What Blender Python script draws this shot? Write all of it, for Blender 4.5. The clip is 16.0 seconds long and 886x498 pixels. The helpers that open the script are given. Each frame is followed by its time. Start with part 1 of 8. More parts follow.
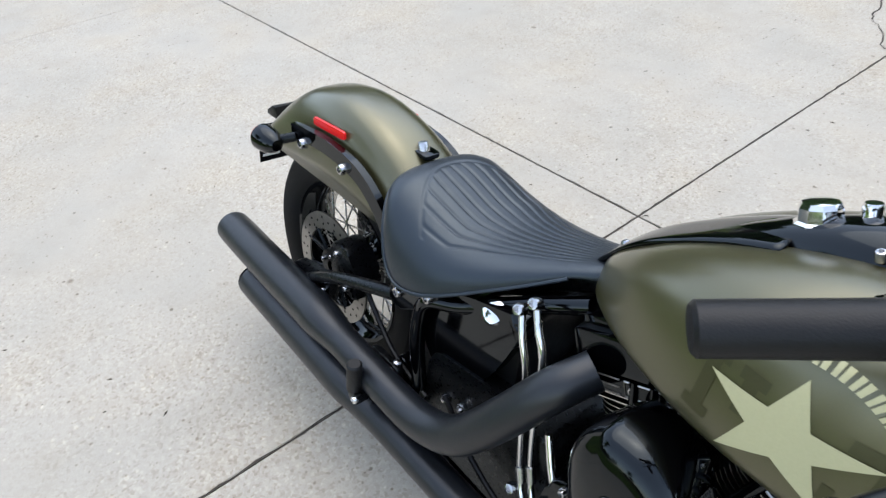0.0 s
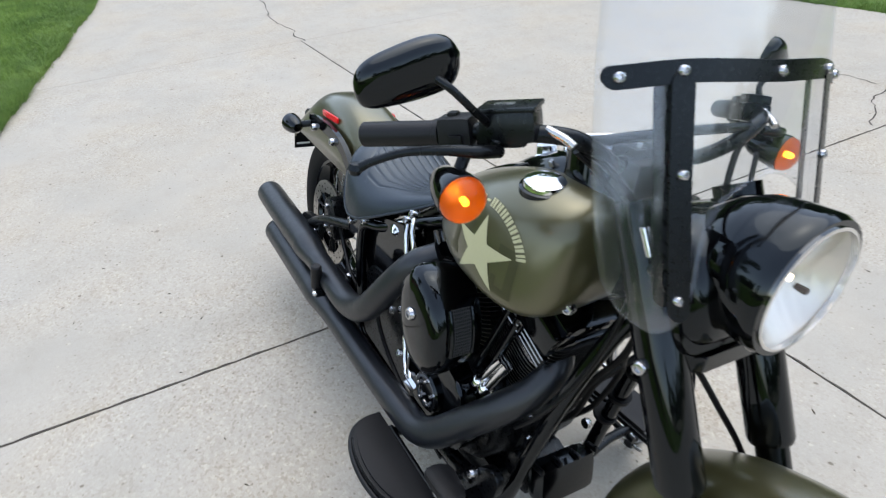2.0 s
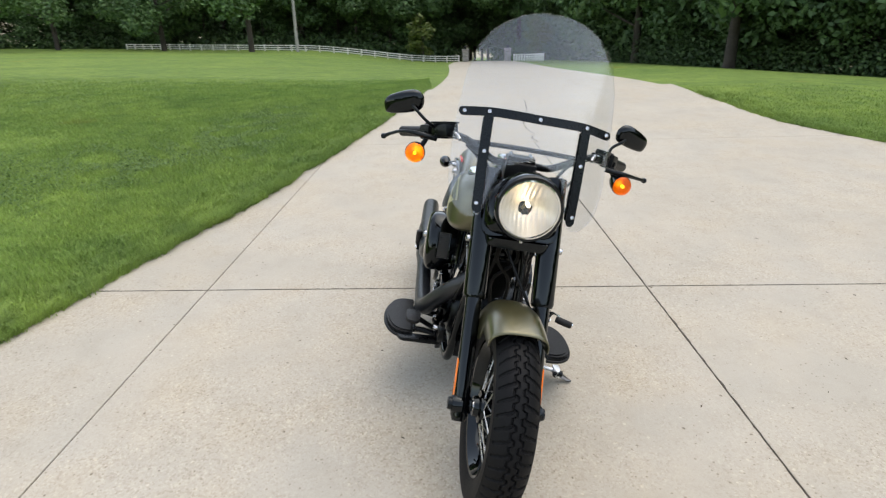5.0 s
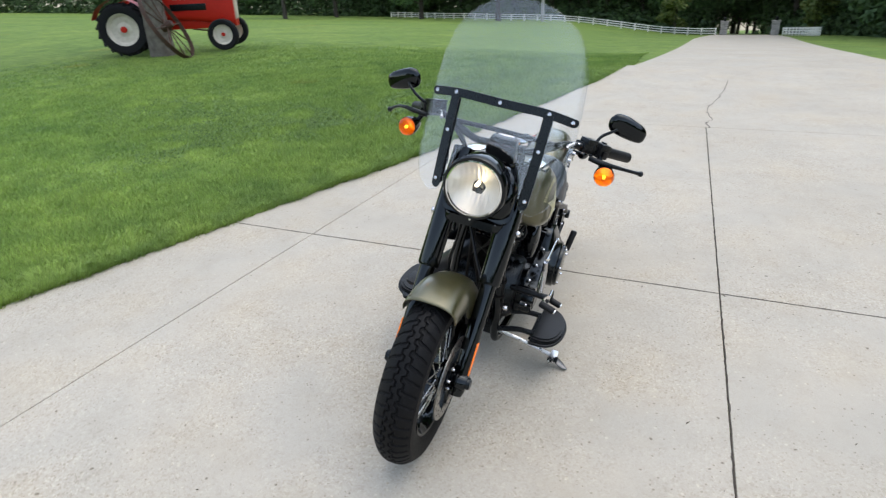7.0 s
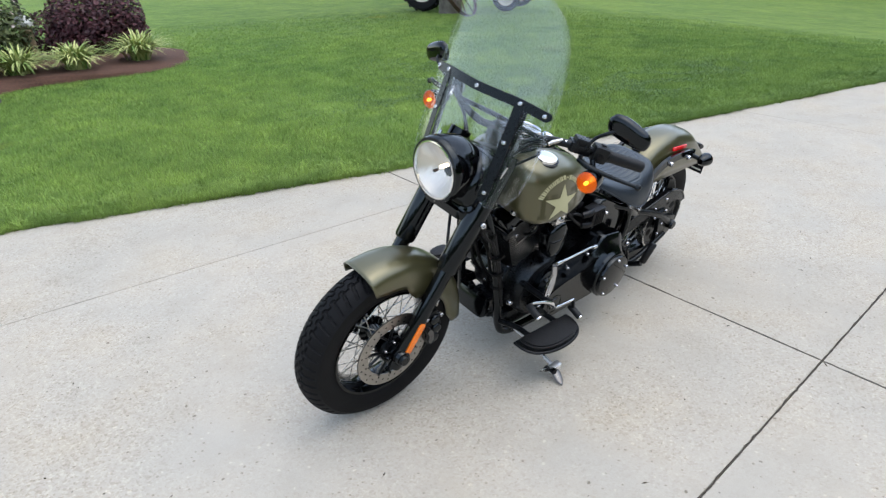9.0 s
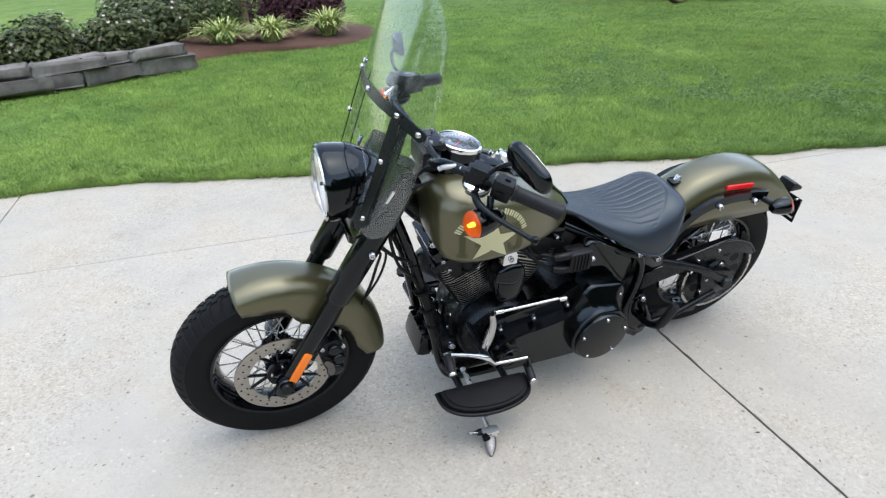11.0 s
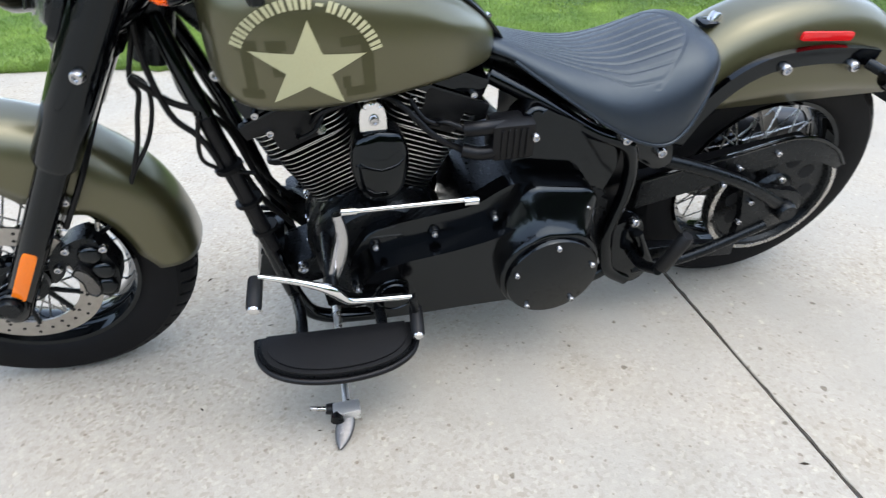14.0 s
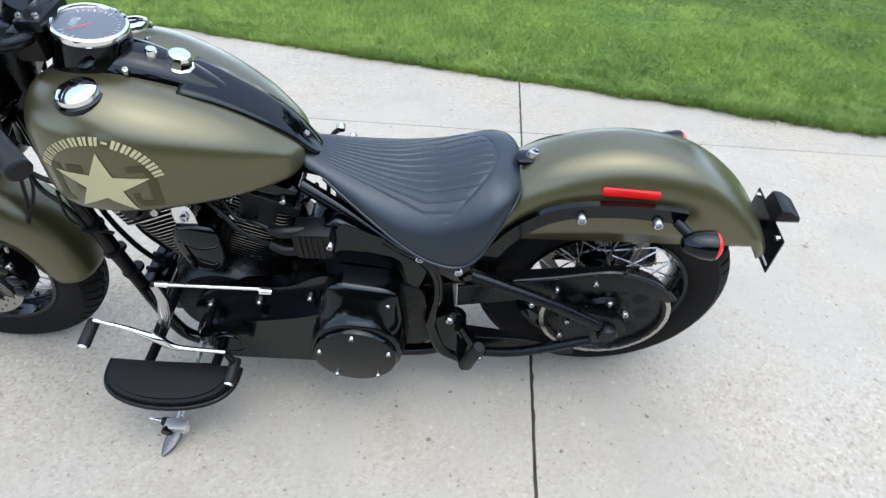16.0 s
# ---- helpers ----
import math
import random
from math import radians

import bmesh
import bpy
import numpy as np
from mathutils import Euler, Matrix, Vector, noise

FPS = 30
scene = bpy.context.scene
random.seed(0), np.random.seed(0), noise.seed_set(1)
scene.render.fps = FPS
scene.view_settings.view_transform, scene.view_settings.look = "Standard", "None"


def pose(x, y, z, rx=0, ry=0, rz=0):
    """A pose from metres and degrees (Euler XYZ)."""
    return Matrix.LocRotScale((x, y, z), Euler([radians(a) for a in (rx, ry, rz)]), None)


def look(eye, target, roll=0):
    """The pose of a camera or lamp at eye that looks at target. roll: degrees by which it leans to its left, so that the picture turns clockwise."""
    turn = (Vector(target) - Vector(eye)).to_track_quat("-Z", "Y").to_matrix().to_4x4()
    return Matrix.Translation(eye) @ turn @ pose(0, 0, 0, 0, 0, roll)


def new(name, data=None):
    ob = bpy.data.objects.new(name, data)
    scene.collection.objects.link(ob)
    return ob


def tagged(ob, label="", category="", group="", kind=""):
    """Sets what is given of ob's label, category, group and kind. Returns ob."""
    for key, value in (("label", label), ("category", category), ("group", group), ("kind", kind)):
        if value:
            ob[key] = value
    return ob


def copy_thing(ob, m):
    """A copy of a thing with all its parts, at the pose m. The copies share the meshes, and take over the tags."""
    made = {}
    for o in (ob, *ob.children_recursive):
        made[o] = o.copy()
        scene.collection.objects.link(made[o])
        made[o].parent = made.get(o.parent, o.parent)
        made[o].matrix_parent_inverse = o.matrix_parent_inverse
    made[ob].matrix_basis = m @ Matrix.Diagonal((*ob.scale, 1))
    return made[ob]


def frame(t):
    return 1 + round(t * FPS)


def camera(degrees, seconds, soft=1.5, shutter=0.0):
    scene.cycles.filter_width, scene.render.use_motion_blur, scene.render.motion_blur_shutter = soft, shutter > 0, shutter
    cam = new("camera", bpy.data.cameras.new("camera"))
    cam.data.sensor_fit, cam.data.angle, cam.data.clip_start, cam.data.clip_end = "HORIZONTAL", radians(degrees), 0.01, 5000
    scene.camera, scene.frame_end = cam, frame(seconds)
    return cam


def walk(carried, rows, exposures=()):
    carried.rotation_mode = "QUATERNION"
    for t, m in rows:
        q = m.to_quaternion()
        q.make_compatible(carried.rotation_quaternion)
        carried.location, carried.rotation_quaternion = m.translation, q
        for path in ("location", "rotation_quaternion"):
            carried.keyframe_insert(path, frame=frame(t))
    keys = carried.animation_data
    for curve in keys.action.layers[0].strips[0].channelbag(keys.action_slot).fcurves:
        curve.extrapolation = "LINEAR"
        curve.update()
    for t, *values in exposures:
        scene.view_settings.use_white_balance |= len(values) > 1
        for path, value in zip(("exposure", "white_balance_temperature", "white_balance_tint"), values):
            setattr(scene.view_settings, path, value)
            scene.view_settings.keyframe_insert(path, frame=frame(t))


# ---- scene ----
cam = camera(71.7, 16.0, soft=1.25, shutter=0.3)
PATH = [
    (0, (1.062, -0.492, 1.35), (-0.129, 0.427, 0.033), -4.4),
    (0.5, (1.162, -0.541, 1.352), (-0.057, 0.479, 0.138), -3.3),
    (1, (1.339, -0.62, 1.393), (0.09, 0.398, 0.208), -2.3),
    (1.5, (1.554, -0.541, 1.412), (0.187, 0.314, 0.228), -3.0),
    (2, (1.765, -0.534, 1.427), (0.314, 0.246, 0.293), -3.4),
    (2.5, (2.041, -0.589, 1.449), (0.518, 0.145, 0.38), -1.5),
    (3, (2.255, -0.528, 1.47), (0.65, 0.119, 0.467), -0.2),
    (3.5, (2.505, -0.424, 1.493), (0.82, 0.062, 0.531), 0.4),
    (3.7, (2.611, -0.409, 1.499), (0.904, 0.034, 0.556), 0.0),
    (5.8, (3.344, 0.194, 1.519), (1.509, -0.023, 0.754), -2.5),
    (6, (3.311, 0.279, 1.518), (1.491, 0.016, 0.731), -3.2),
    (6.5, (3.244, 0.493, 1.551), (1.472, 0.034, 0.744), -3.7),
    (7, (3.2, 0.762, 1.542), (1.51, 0.086, 0.711), -2.4),
    (7.5, (3.103, 1.002, 1.533), (1.493, 0.162, 0.696), -1.7),
    (8, (2.923, 1.166, 1.53), (1.436, 0.13, 0.684), -2.4),
    (8.5, (2.782, 1.32, 1.523), (1.465, 0.088, 0.657), -1.9),
    (9, (2.616, 1.567, 1.536), (1.45, 0.209, 0.642), -1.6),
    (9.5, (2.406, 1.718, 1.523), (1.315, 0.278, 0.666), -1.5),
    (9.7, (2.31, 1.755, 1.525), (1.263, 0.278, 0.675), -1.4),
    (11.8, (1.314, 1.658, 1.378), (0.982, -0.084, 0.453), 1.6),
    (12, (1.238, 1.595, 1.299), (0.905, -0.155, 0.39), 4.4),
    (12.5, (1.128, 1.433, 1.095), (0.839, -0.318, 0.173), 3.5),
    (13, (1.083, 1.328, 0.977), (0.828, -0.424, 0.046), -0.6),
    (13.5, (1.065, 1.29, 0.936), (0.786, -0.435, -0.036), 0.2),
    (14, (1.02, 1.282, 0.964), (0.677, -0.386, -0.086), -1.7),
    (14.5, (0.933, 1.289, 1.13), (0.433, -0.304, 0.028), -2.3),
    (15, (0.761, 1.369, 1.234), (0.373, -0.234, 0.102), -1.5),
    (15.5, (0.563, 1.392, 1.304), (0.357, -0.213, 0.127), -1.8),
    (16, (0.365, 1.299, 1.32), (0.411, -0.297, 0.115), 1.1),
]
EXPOSURE = [(0, 1.74, 6600, 8), (2, 1.64, 6580, 8), (3.5, 1.56, 6580, 8), (5.8, 1.60, 7830, 9), (7, 1.58, 6830, 8), (9.5, 1.68, 6580, 8), (12, 1.93, 6480, 8), (13.5, 2.00, 6560, 8), (16, 1.90, 6380, 8)]
walk(cam, [(t, look(e, g, r)) for t, e, g, r in PATH],
     EXPOSURE)

# world: a bright overcast sky with a very wide, weak sun
world = bpy.data.worlds.new("sky")
scene.world = world
world.use_nodes = True
wn, wl = world.node_tree.nodes, world.node_tree.links
wn.clear()
sky = wn.new("ShaderNodeTexSky")
sky.sky_type = "NISHITA"
sky.sun_disc = False
sky.sun_elevation = radians(72)
sky.sun_rotation = radians(-30)
sky.air_density, sky.dust_density, sky.ozone_density = 1.0, 1.0, 1.0
hsv = wn.new("ShaderNodeHueSaturation")
hsv.inputs["Saturation"].default_value = 0.68
bg = wn.new("ShaderNodeBackground")
bg.inputs["Strength"].default_value = 0.15
wo = wn.new("ShaderNodeOutputWorld")
wl.new(sky.outputs[0], hsv.inputs["Color"])
wl.new(hsv.outputs[0], bg.inputs["Color"])
wl.new(bg.outputs[0], wo.inputs["Surface"])

sun_data = bpy.data.lights.new("sun", "SUN")
sun_data.energy, sun_data.angle, sun_data.color = 0.5, radians(75), (1.0, 0.96, 0.9)
sun = new("sun", sun_data)
sun.matrix_world = look((-1.2, 2.0, 8), (0, 0, 0))


# ---- materials ----
def mat(name, color, rough=0.5, metal=0.0, var=0.0, scale=20.0, bump=0.0, bscale=120.0, coat=0.0, spec=0.5, island=0.0, obrand=0.0, color2=None,
        big=0.0, bigscale=2.0, trans=0.0, ior=1.45, rvar=0.0, emit=None, estr=0.0, crough=0.08, sheen=0.0, tint=(1, 1, 1)):
    """A principled material with colour variation at two scales and fine relief."""
    m = bpy.data.materials.new(name)
    m.use_nodes = True
    nt = m.node_tree
    n, l = nt.nodes, nt.links
    p = n["Principled BSDF"]
    p.inputs["Roughness"].default_value = rough
    p.inputs["Metallic"].default_value = metal
    p.inputs["Coat Weight"].default_value = coat
    p.inputs["Coat Roughness"].default_value = crough
    p.inputs["Sheen Weight"].default_value, p.inputs["Sheen Roughness"].default_value = sheen, 0.4
    p.inputs["Specular IOR Level"].default_value = spec
    p.inputs["IOR"].default_value = ior
    p.inputs["Specular Tint"].default_value = (*tint, 1)
    p.inputs["Transmission Weight"].default_value = trans
    if emit:
        p.inputs["Emission Color"].default_value = (*emit, 1)
        p.inputs["Emission Strength"].default_value = estr
    c1 = (*color, 1)
    c2 = (*(color2 or [c * 0.6 for c in color]), 1)
    tc = n.new("ShaderNodeTexCoord")
    out = None
    if var > 0:
        t = n.new("ShaderNodeTexNoise")
        t.inputs["Scale"].default_value, t.inputs["Detail"].default_value = scale, 5
        l.new(tc.outputs["Object"], t.inputs["Vector"])
        r = n.new("ShaderNodeMapRange")
        r.inputs[1].default_value, r.inputs[2].default_value = 0.35, 0.7
        r.inputs[4].default_value = var
        l.new(t.outputs[0], r.inputs[0])
        mx = n.new("ShaderNodeMix")
        mx.data_type = "RGBA"
        mx.inputs[6].default_value, mx.inputs[7].default_value = c1, c2
        l.new(r.outputs[0], mx.inputs[0])
        out = mx.outputs[2]
    if big > 0:
        t = n.new("ShaderNodeTexNoise")
        t.inputs["Scale"].default_value, t.inputs["Detail"].default_value = bigscale, 4
        l.new(tc.outputs["Object"], t.inputs["Vector"])
        r = n.new("ShaderNodeMapRange")
        r.inputs[1].default_value, r.inputs[2].default_value = 0.3, 0.7
        r.inputs[3].default_value, r.inputs[4].default_value = 1 - big, 1 + big
        l.new(t.outputs[0], r.inputs[0])
        h = n.new("ShaderNodeHueSaturation")
        if out:
            l.new(out, h.inputs["Color"])
        else:
            h.inputs["Color"].default_value = c1
        l.new(r.outputs[0], h.inputs["Value"])
        out = h.outputs[0]
    for amount, node, sock in ((island, "ShaderNodeNewGeometry", "Random Per Island"), (obrand, "ShaderNodeObjectInfo", "Random")):
        if amount > 0:
            g = n.new(node)
            r = n.new("ShaderNodeMapRange")
            r.inputs[3].default_value, r.inputs[4].default_value = 1 - amount, 1 + amount
            l.new(g.outputs[sock], r.inputs[0])
            h = n.new("ShaderNodeHueSaturation")
            if out:
                l.new(out, h.inputs["Color"])
            else:
                h.inputs["Color"].default_value = c1
            l.new(r.outputs[0], h.inputs["Value"])
            out = h.outputs[0]
    if out:
        l.new(out, p.inputs["Base Color"])
    else:
        p.inputs["Base Color"].default_value = c1
    if rvar > 0:
        t = n.new("ShaderNodeTexNoise")
        t.inputs["Scale"].default_value, t.inputs["Detail"].default_value = scale * 0.7, 4
        l.new(tc.outputs["Object"], t.inputs["Vector"])
        r = n.new("ShaderNodeMapRange")
        r.inputs[1].default_value, r.inputs[2].default_value = 0.3, 0.7
        r.inputs[3].default_value, r.inputs[4].default_value = max(rough - rvar, 0.02), min(rough + rvar, 1)
        l.new(t.outputs[0], r.inputs[0])
        l.new(r.outputs[0], p.inputs["Roughness"])
    if bump > 0:
        t = n.new("ShaderNodeTexNoise")
        t.inputs["Scale"].default_value, t.inputs["Detail"].default_value = bscale, 4
        l.new(tc.outputs["Object"], t.inputs["Vector"])
        b = n.new("ShaderNodeBump")
        b.inputs["Strength"].default_value, b.inputs["Distance"].default_value = bump, 0.002
        l.new(t.outputs[0], b.inputs["Height"])
        l.new(b.outputs[0], p.inputs["Normal"])
    return m


OLIVE = mat("olive_satin_paint", (0.092, 0.084, 0.036), 0.34, 0.62, var=0.25, scale=700, bump=0.04, bscale=900, color2=(0.0658, 0.063, 0.0273), spec=0.7, coat=0.9, crough=0.24, rvar=0.04)
OLIVE_DARK = mat("olive_faded_mark", (0.064, 0.06, 0.026), 0.38, 0.45, var=0.2, scale=700)
CREAM = mat("cream_decal", (0.4464, 0.4176, 0.2376), 0.5, var=0.1, scale=300)
# tint on these blacks puts the blue of reflected sky into their gloss
GLOSS = mat("gloss_black", (0.001, 0.001, 0.0013), 0.06, spec=0.46, tint=(0.84, 0.94, 1), rvar=0.03, scale=15)
SEMIGLOSS = mat("semi_gloss_black", (0.0012, 0.0012, 0.0015), 0.14, spec=0.5, tint=(0.84, 0.94, 1), rvar=0.04, scale=25)
SATIN = mat("satin_black", (0.0022, 0.0022, 0.0026), 0.3, spec=0.34, tint=(0.84, 0.94, 1), var=0.3, scale=200, bump=0.04, bscale=500, rvar=0.06)
MATTE = mat("matte_black", (0.003, 0.003, 0.0036), 0.36, spec=0.3, var=0.3, scale=150, bump=0.15, bscale=500, rvar=0.08)
WRINKLE = mat("wrinkle_black", (0.004, 0.0042, 0.0046), 0.42, spec=0.35, var=0.3, scale=300, bump=0.35, bscale=900)
LEATHER = mat("black_leather", (0.006, 0.0085, 0.0145), 0.4, spec=0.75, tint=(0.78, 0.92, 1), coat=0.1, crough=0.4, sheen=0.03, var=0.35, scale=160, bump=0.1, bscale=650, rvar=0.06, color2=(0.010, 0.011, 0.013))
RUBBER = mat("tyre_rubber", (0.0045, 0.0045, 0.005), 0.6, spec=0.18, var=0.4, scale=60, bump=0.2, bscale=500, big=0.2, bigscale=8)
GRIPRUB = mat("grip_rubber", (0.006, 0.006, 0.0066), 0.48, spec=0.35, var=0.3, scale=200, bump=0.2, bscale=600)
CHROME = mat("chrome", (0.8, 0.8, 0.8), 0.07, 1.0, rvar=0.03, scale=30)
STEEL = mat("brushed_steel", (0.5, 0.49, 0.47), 0.28, 1.0, var=0.2, scale=90, rvar=0.08)
BOLT = mat("dull_chrome", (0.52, 0.52, 0.53), 0.2, 1.0, var=0.2, scale=200, rvar=0.06)
STEEL_WORN = mat("worn_steel", (0.16, 0.155, 0.15), 0.35, 0.9, var=0.5, scale=120, rvar=0.1)
ROTOR = mat("disc_steel", (0.42, 0.4, 0.37), 0.32, 1.0, var=0.4, scale=60, bump=0.1, bscale=300)
FINEDGE = mat("machined_fin", (0.55, 0.545, 0.53), 0.34, 1.0, var=0.2, scale=100)
AMBER = mat("amber_lens", (0.95, 0.13, 0.003), 0.08, trans=0.92, ior=1.3, emit=(1.0, 0.1, 0.0), estr=0.02, bump=0.8, bscale=120)
LAMP = mat("lit_bulb", (1, 0.9, 0.6), 0.3, emit=(1.0, 0.62, 0.2), estr=4.0)
HLBULB = mat("headlight_bulb", (1, 0.9, 0.7), 0.3, emit=(1.0, 0.84, 0.58), estr=2.2)
# faint added glow, also on the reflectors and needle, which are no lamps
REDLENS = mat("glowing_red_lens", (0.6, 0.012, 0.015), 0.18, var=0.15, scale=300, coat=0.3, emit=(0.8, 0.0, 0.0), estr=0.06)
ORANGEREF = mat("orange_reflector", (0.9, 0.19, 0.004), 0.2, var=0.15, scale=300, coat=0.4)
REFLECTOR = mat("reflector_bowl", (0.88, 0.83, 0.75), 0.36, 1.0, bump=0.5, bscale=60)
SIGDISH = mat("signal_dish", (0.5, 0.48, 0.45), 0.35, 0.8, bump=0.8, bscale=90)
DIAL = mat("dial_face", (0.05, 0.052, 0.055), 0.25, coat=0.6)
WHITE = mat("white_paint", (0.75, 0.74, 0.7), 0.5, var=0.2, scale=20)
BRIGHT = mat("bright_zinc", (0.86, 0.86, 0.86), 0.3, 0.85, var=0.2, scale=80, rvar=0.06)
# near black that stands in for the shade inside holes
HOLE_SHADE = mat("hole_shade_black", (0.006, 0.006, 0.006), 0.9)


def glass_mat(name, tint, rough=0.0, edge=0.5, haze=0.01, base=0.045):
    """Thin clear plastic: lets light straight through, with a mirror gloss that grows at grazing angles."""
    m = bpy.data.materials.new(name)
    m.use_nodes = True
    n, l = m.node_tree.nodes, m.node_tree.links
    n.clear()
    o = n.new("ShaderNodeOutputMaterial")
    tr = n.new("ShaderNodeBsdfTransparent")
    tr.inputs[0].default_value = (*tint, 1)
    gl = n.new("ShaderNodeBsdfGlossy")
    gl.inputs["Roughness"].default_value = rough
    lw = n.new("ShaderNodeLayerWeight")
    lw.inputs[0].default_value = 0.5
    pw = n.new("ShaderNodeMath")
    pw.operation = "POWER"
    l.new(lw.outputs["Facing"], pw.inputs[0])
    pw.inputs[1].default_value = 4.0
    fr = n.new("ShaderNodeMath")
    fr.operation = "MULTIPLY_ADD"
    l.new(pw.outputs[0], fr.inputs[0])
    fr.inputs[1].default_value, fr.inputs[2].default_value = edge, base
    mx = n.new("ShaderNodeMixShader")
    l.new(fr.outputs[0], mx.inputs[0])
    l.new(tr.outputs[0], mx.inputs[1])
    l.new(gl.outputs[0], mx.inputs[2])
    df = n.new("ShaderNodeBsdfDiffuse")
    df.inputs[0].default_value = (0.8, 0.85, 0.84, 1)
    hz = n.new("ShaderNodeMixShader")
    hz.inputs[0].default_value = haze
    l.new(mx.outputs[0], hz.inputs[1])
    l.new(df.outputs[0], hz.inputs[2])
    l.new(hz.outputs[0], o.inputs[0])
    return m


SCREEN = glass_mat("clear_screen", (0.955, 0.966, 0.98), 0.09, 0.09, 0.006, 0.064)
GLASS = glass_mat("lamp_glass", (0.96, 0.96, 0.96), 0.01)
DIALGLASS = glass_mat("gauge_glass", (0.94, 0.94, 0.95), 0.03, 0.5, 0.01, 0.18)


# ---- mesh helpers ----
def mesh_ob(name, bm, material, smooth=40):
    """Link a bmesh as one mesh object."""
    me = bpy.data.meshes.new(name)
    bmesh.ops.recalc_face_normals(bm, faces=bm.faces)
    bm.to_mesh(me)
    bm.free()
    mats = material if isinstance(material, (list, tuple)) else [material]
    for m in mats:
        me.materials.append(m)
    if smooth:
        me.polygons.foreach_set("use_smooth", [True] * len(me.polygons))
        me.set_sharp_from_angle(angle=radians(smooth))
    return new(name, me)


def part(name, bm, material, parent, label="", smooth=40):
    """One mesh under a thing or under a part."""
    ob = mesh_ob(name, bm, material, smooth)
    ob.parent = parent
    if label:
        tagged(ob, label)
    return ob


def spline(pts, n=8):
    """Catmull-Rom through points of any dimension."""
    P = [np.array(p, float) for p in pts]
    P = [2 * P[0] - P[1], *P, 2 * P[-1] - P[-2]]
    out = []
    for i in range(1, len(P) - 2):
        a, b, c, d = P[i - 1:i + 3]
        for k in range(n):
            t = k / n
            out.append(0.5 * (2 * b + (c - a) * t + (2 * a - 5 * b + 4 * c - d) * t * t + (3 * b - a - 3 * c + d) * t ** 3))
    return out + [P[-2]]


def add_tube(bm, pts, radius, sides=12, smooth=8, cap=True, closed=False):
    """A round tube along points (x, y, z) or (x, y, z, r)."""
    rows = [(*p[:3], p[3] if len(p) > 3 else radius) for p in pts]
    if smooth and len(rows) > 2:
        rows = spline(rows, smooth)
    rows = [np.array(r, float) for r in rows]
    C = [Vector(r[:3]) for r in rows]
    rings, side = [], None
    for i, c in enumerate(C):
        t = (C[min(i + 1, len(C) - 1)] - C[max(i - 1, 0)]).normalized()
        if side is None:
            side = t.orthogonal().normalized()
        side = (side - t * side.dot(t)).normalized()
        up = t.cross(side)
        rings.append([bm.verts.new(c + float(rows[i][3]) * (math.cos(a) * side + math.sin(a) * up)) for a in [2 * math.pi * k / sides for k in range(sides)]])
    for a, b in zip(rings, rings[1:]):
        for k in range(sides):
            bm.faces.new((a[k], a[(k + 1) % sides], b[(k + 1) % sides], b[k]))
    if cap:
        bm.faces.new(rings[0][::-1])
        bm.faces.new(rings[-1])
    return bm


def tube(pts, radius, sides=12, smooth=8):
    return add_tube(bmesh.new(), pts, radius, sides, smooth)


def add_revolve(bm, profile, centre, axis, sides=48, closed=False):
    """Turn a profile of (radius, along the axis) round an axis through centre."""
    axis = Vector(axis).normalized()
    s = axis.orthogonal().normalized()
    if abs(axis.y) > 0.99:
        s = Vector((1, 0, 0))
    u = axis.cross(s)
    c = Vector(centre)
    rings = []
    for r, h in profile:
        if r < 1e-6:
            rings.append([bm.verts.new(c + axis * h)])
        else:
            rings.append([bm.verts.new(c + axis * h + r * (math.cos(a) * s + math.sin(a) * u)) for a in [2 * math.pi * k / sides for k in range(sides)]])
    pairs = list(zip(rings, rings[1:])) + ([(rings[-1], rings[0])] if closed else [])
    for a, b in pairs:
        for k in range(sides):
            k2 = (k + 1) % sides
            vs = [a[0]] if len(a) == 1 else [a[k], a[k2]]
            vs += [b[0]] if len(b) == 1 else [b[k2], b[k]]
            if len(vs) > 2:
                bm.faces.new(vs)
    return bm


def revolve(profile, centre, axis, sides=48, closed=False):
    return add_revolve(bmesh.new(), profile, centre, axis, sides, closed)


def add_box(bm, centre, size, m=None, bevel=0.0):
    g = bmesh.ops.create_cube(bm, size=1.0)
    M = (m or Matrix.Identity(4)) @ Matrix.Translation(centre) @ Matrix.Diagonal((*size, 1))
    bmesh.ops.transform(bm, matrix=M, verts=g["verts"])
    if bevel:
        es = {e for v in g["verts"] for e in v.link_edges}
        bmesh.ops.bevel(bm, geom=list(es), offset=bevel, segments=2, profile=0.7, affect="EDGES")
    return bm


def box(centre, size, m=None, bevel=0.0):
    return add_box(bmesh.new(), centre, size, m, bevel)


def add_plate(bm, outline, v0, v1, bevel=0.0, segs=2, plane="xz"):
    """A flat shape (points in one plane) with thickness from v0 to v1 along the third axis."""
    def place(a, b, v):
        return {"xz": (a, v, b), "xy": (a, b, v), "yz": (v, a, b)}[plane]
    lo = [bm.verts.new(place(a, b, v0)) for a, b in outline]
    hi = [bm.verts.new(place(a, b, v1)) for a, b in outline]
    f0, f1 = bm.faces.new(lo[::-1]), bm.faces.new(hi)
    n = len(outline)
    for k in range(n):
        bm.faces.new((lo[k], lo[(k + 1) % n], hi[(k + 1) % n], hi[k]))
    if bevel:
        bmesh.ops.bevel(bm, geom=list(f0.edges) + list(f1.edges), offset=bevel, segments=segs, profile=0.6, affect="EDGES")
    return bm


def plate(outline, v0, v1, bevel=0.0, segs=2, plane="xz"):
    return add_plate(bmesh.new(), outline, v0, v1, bevel, segs, plane)


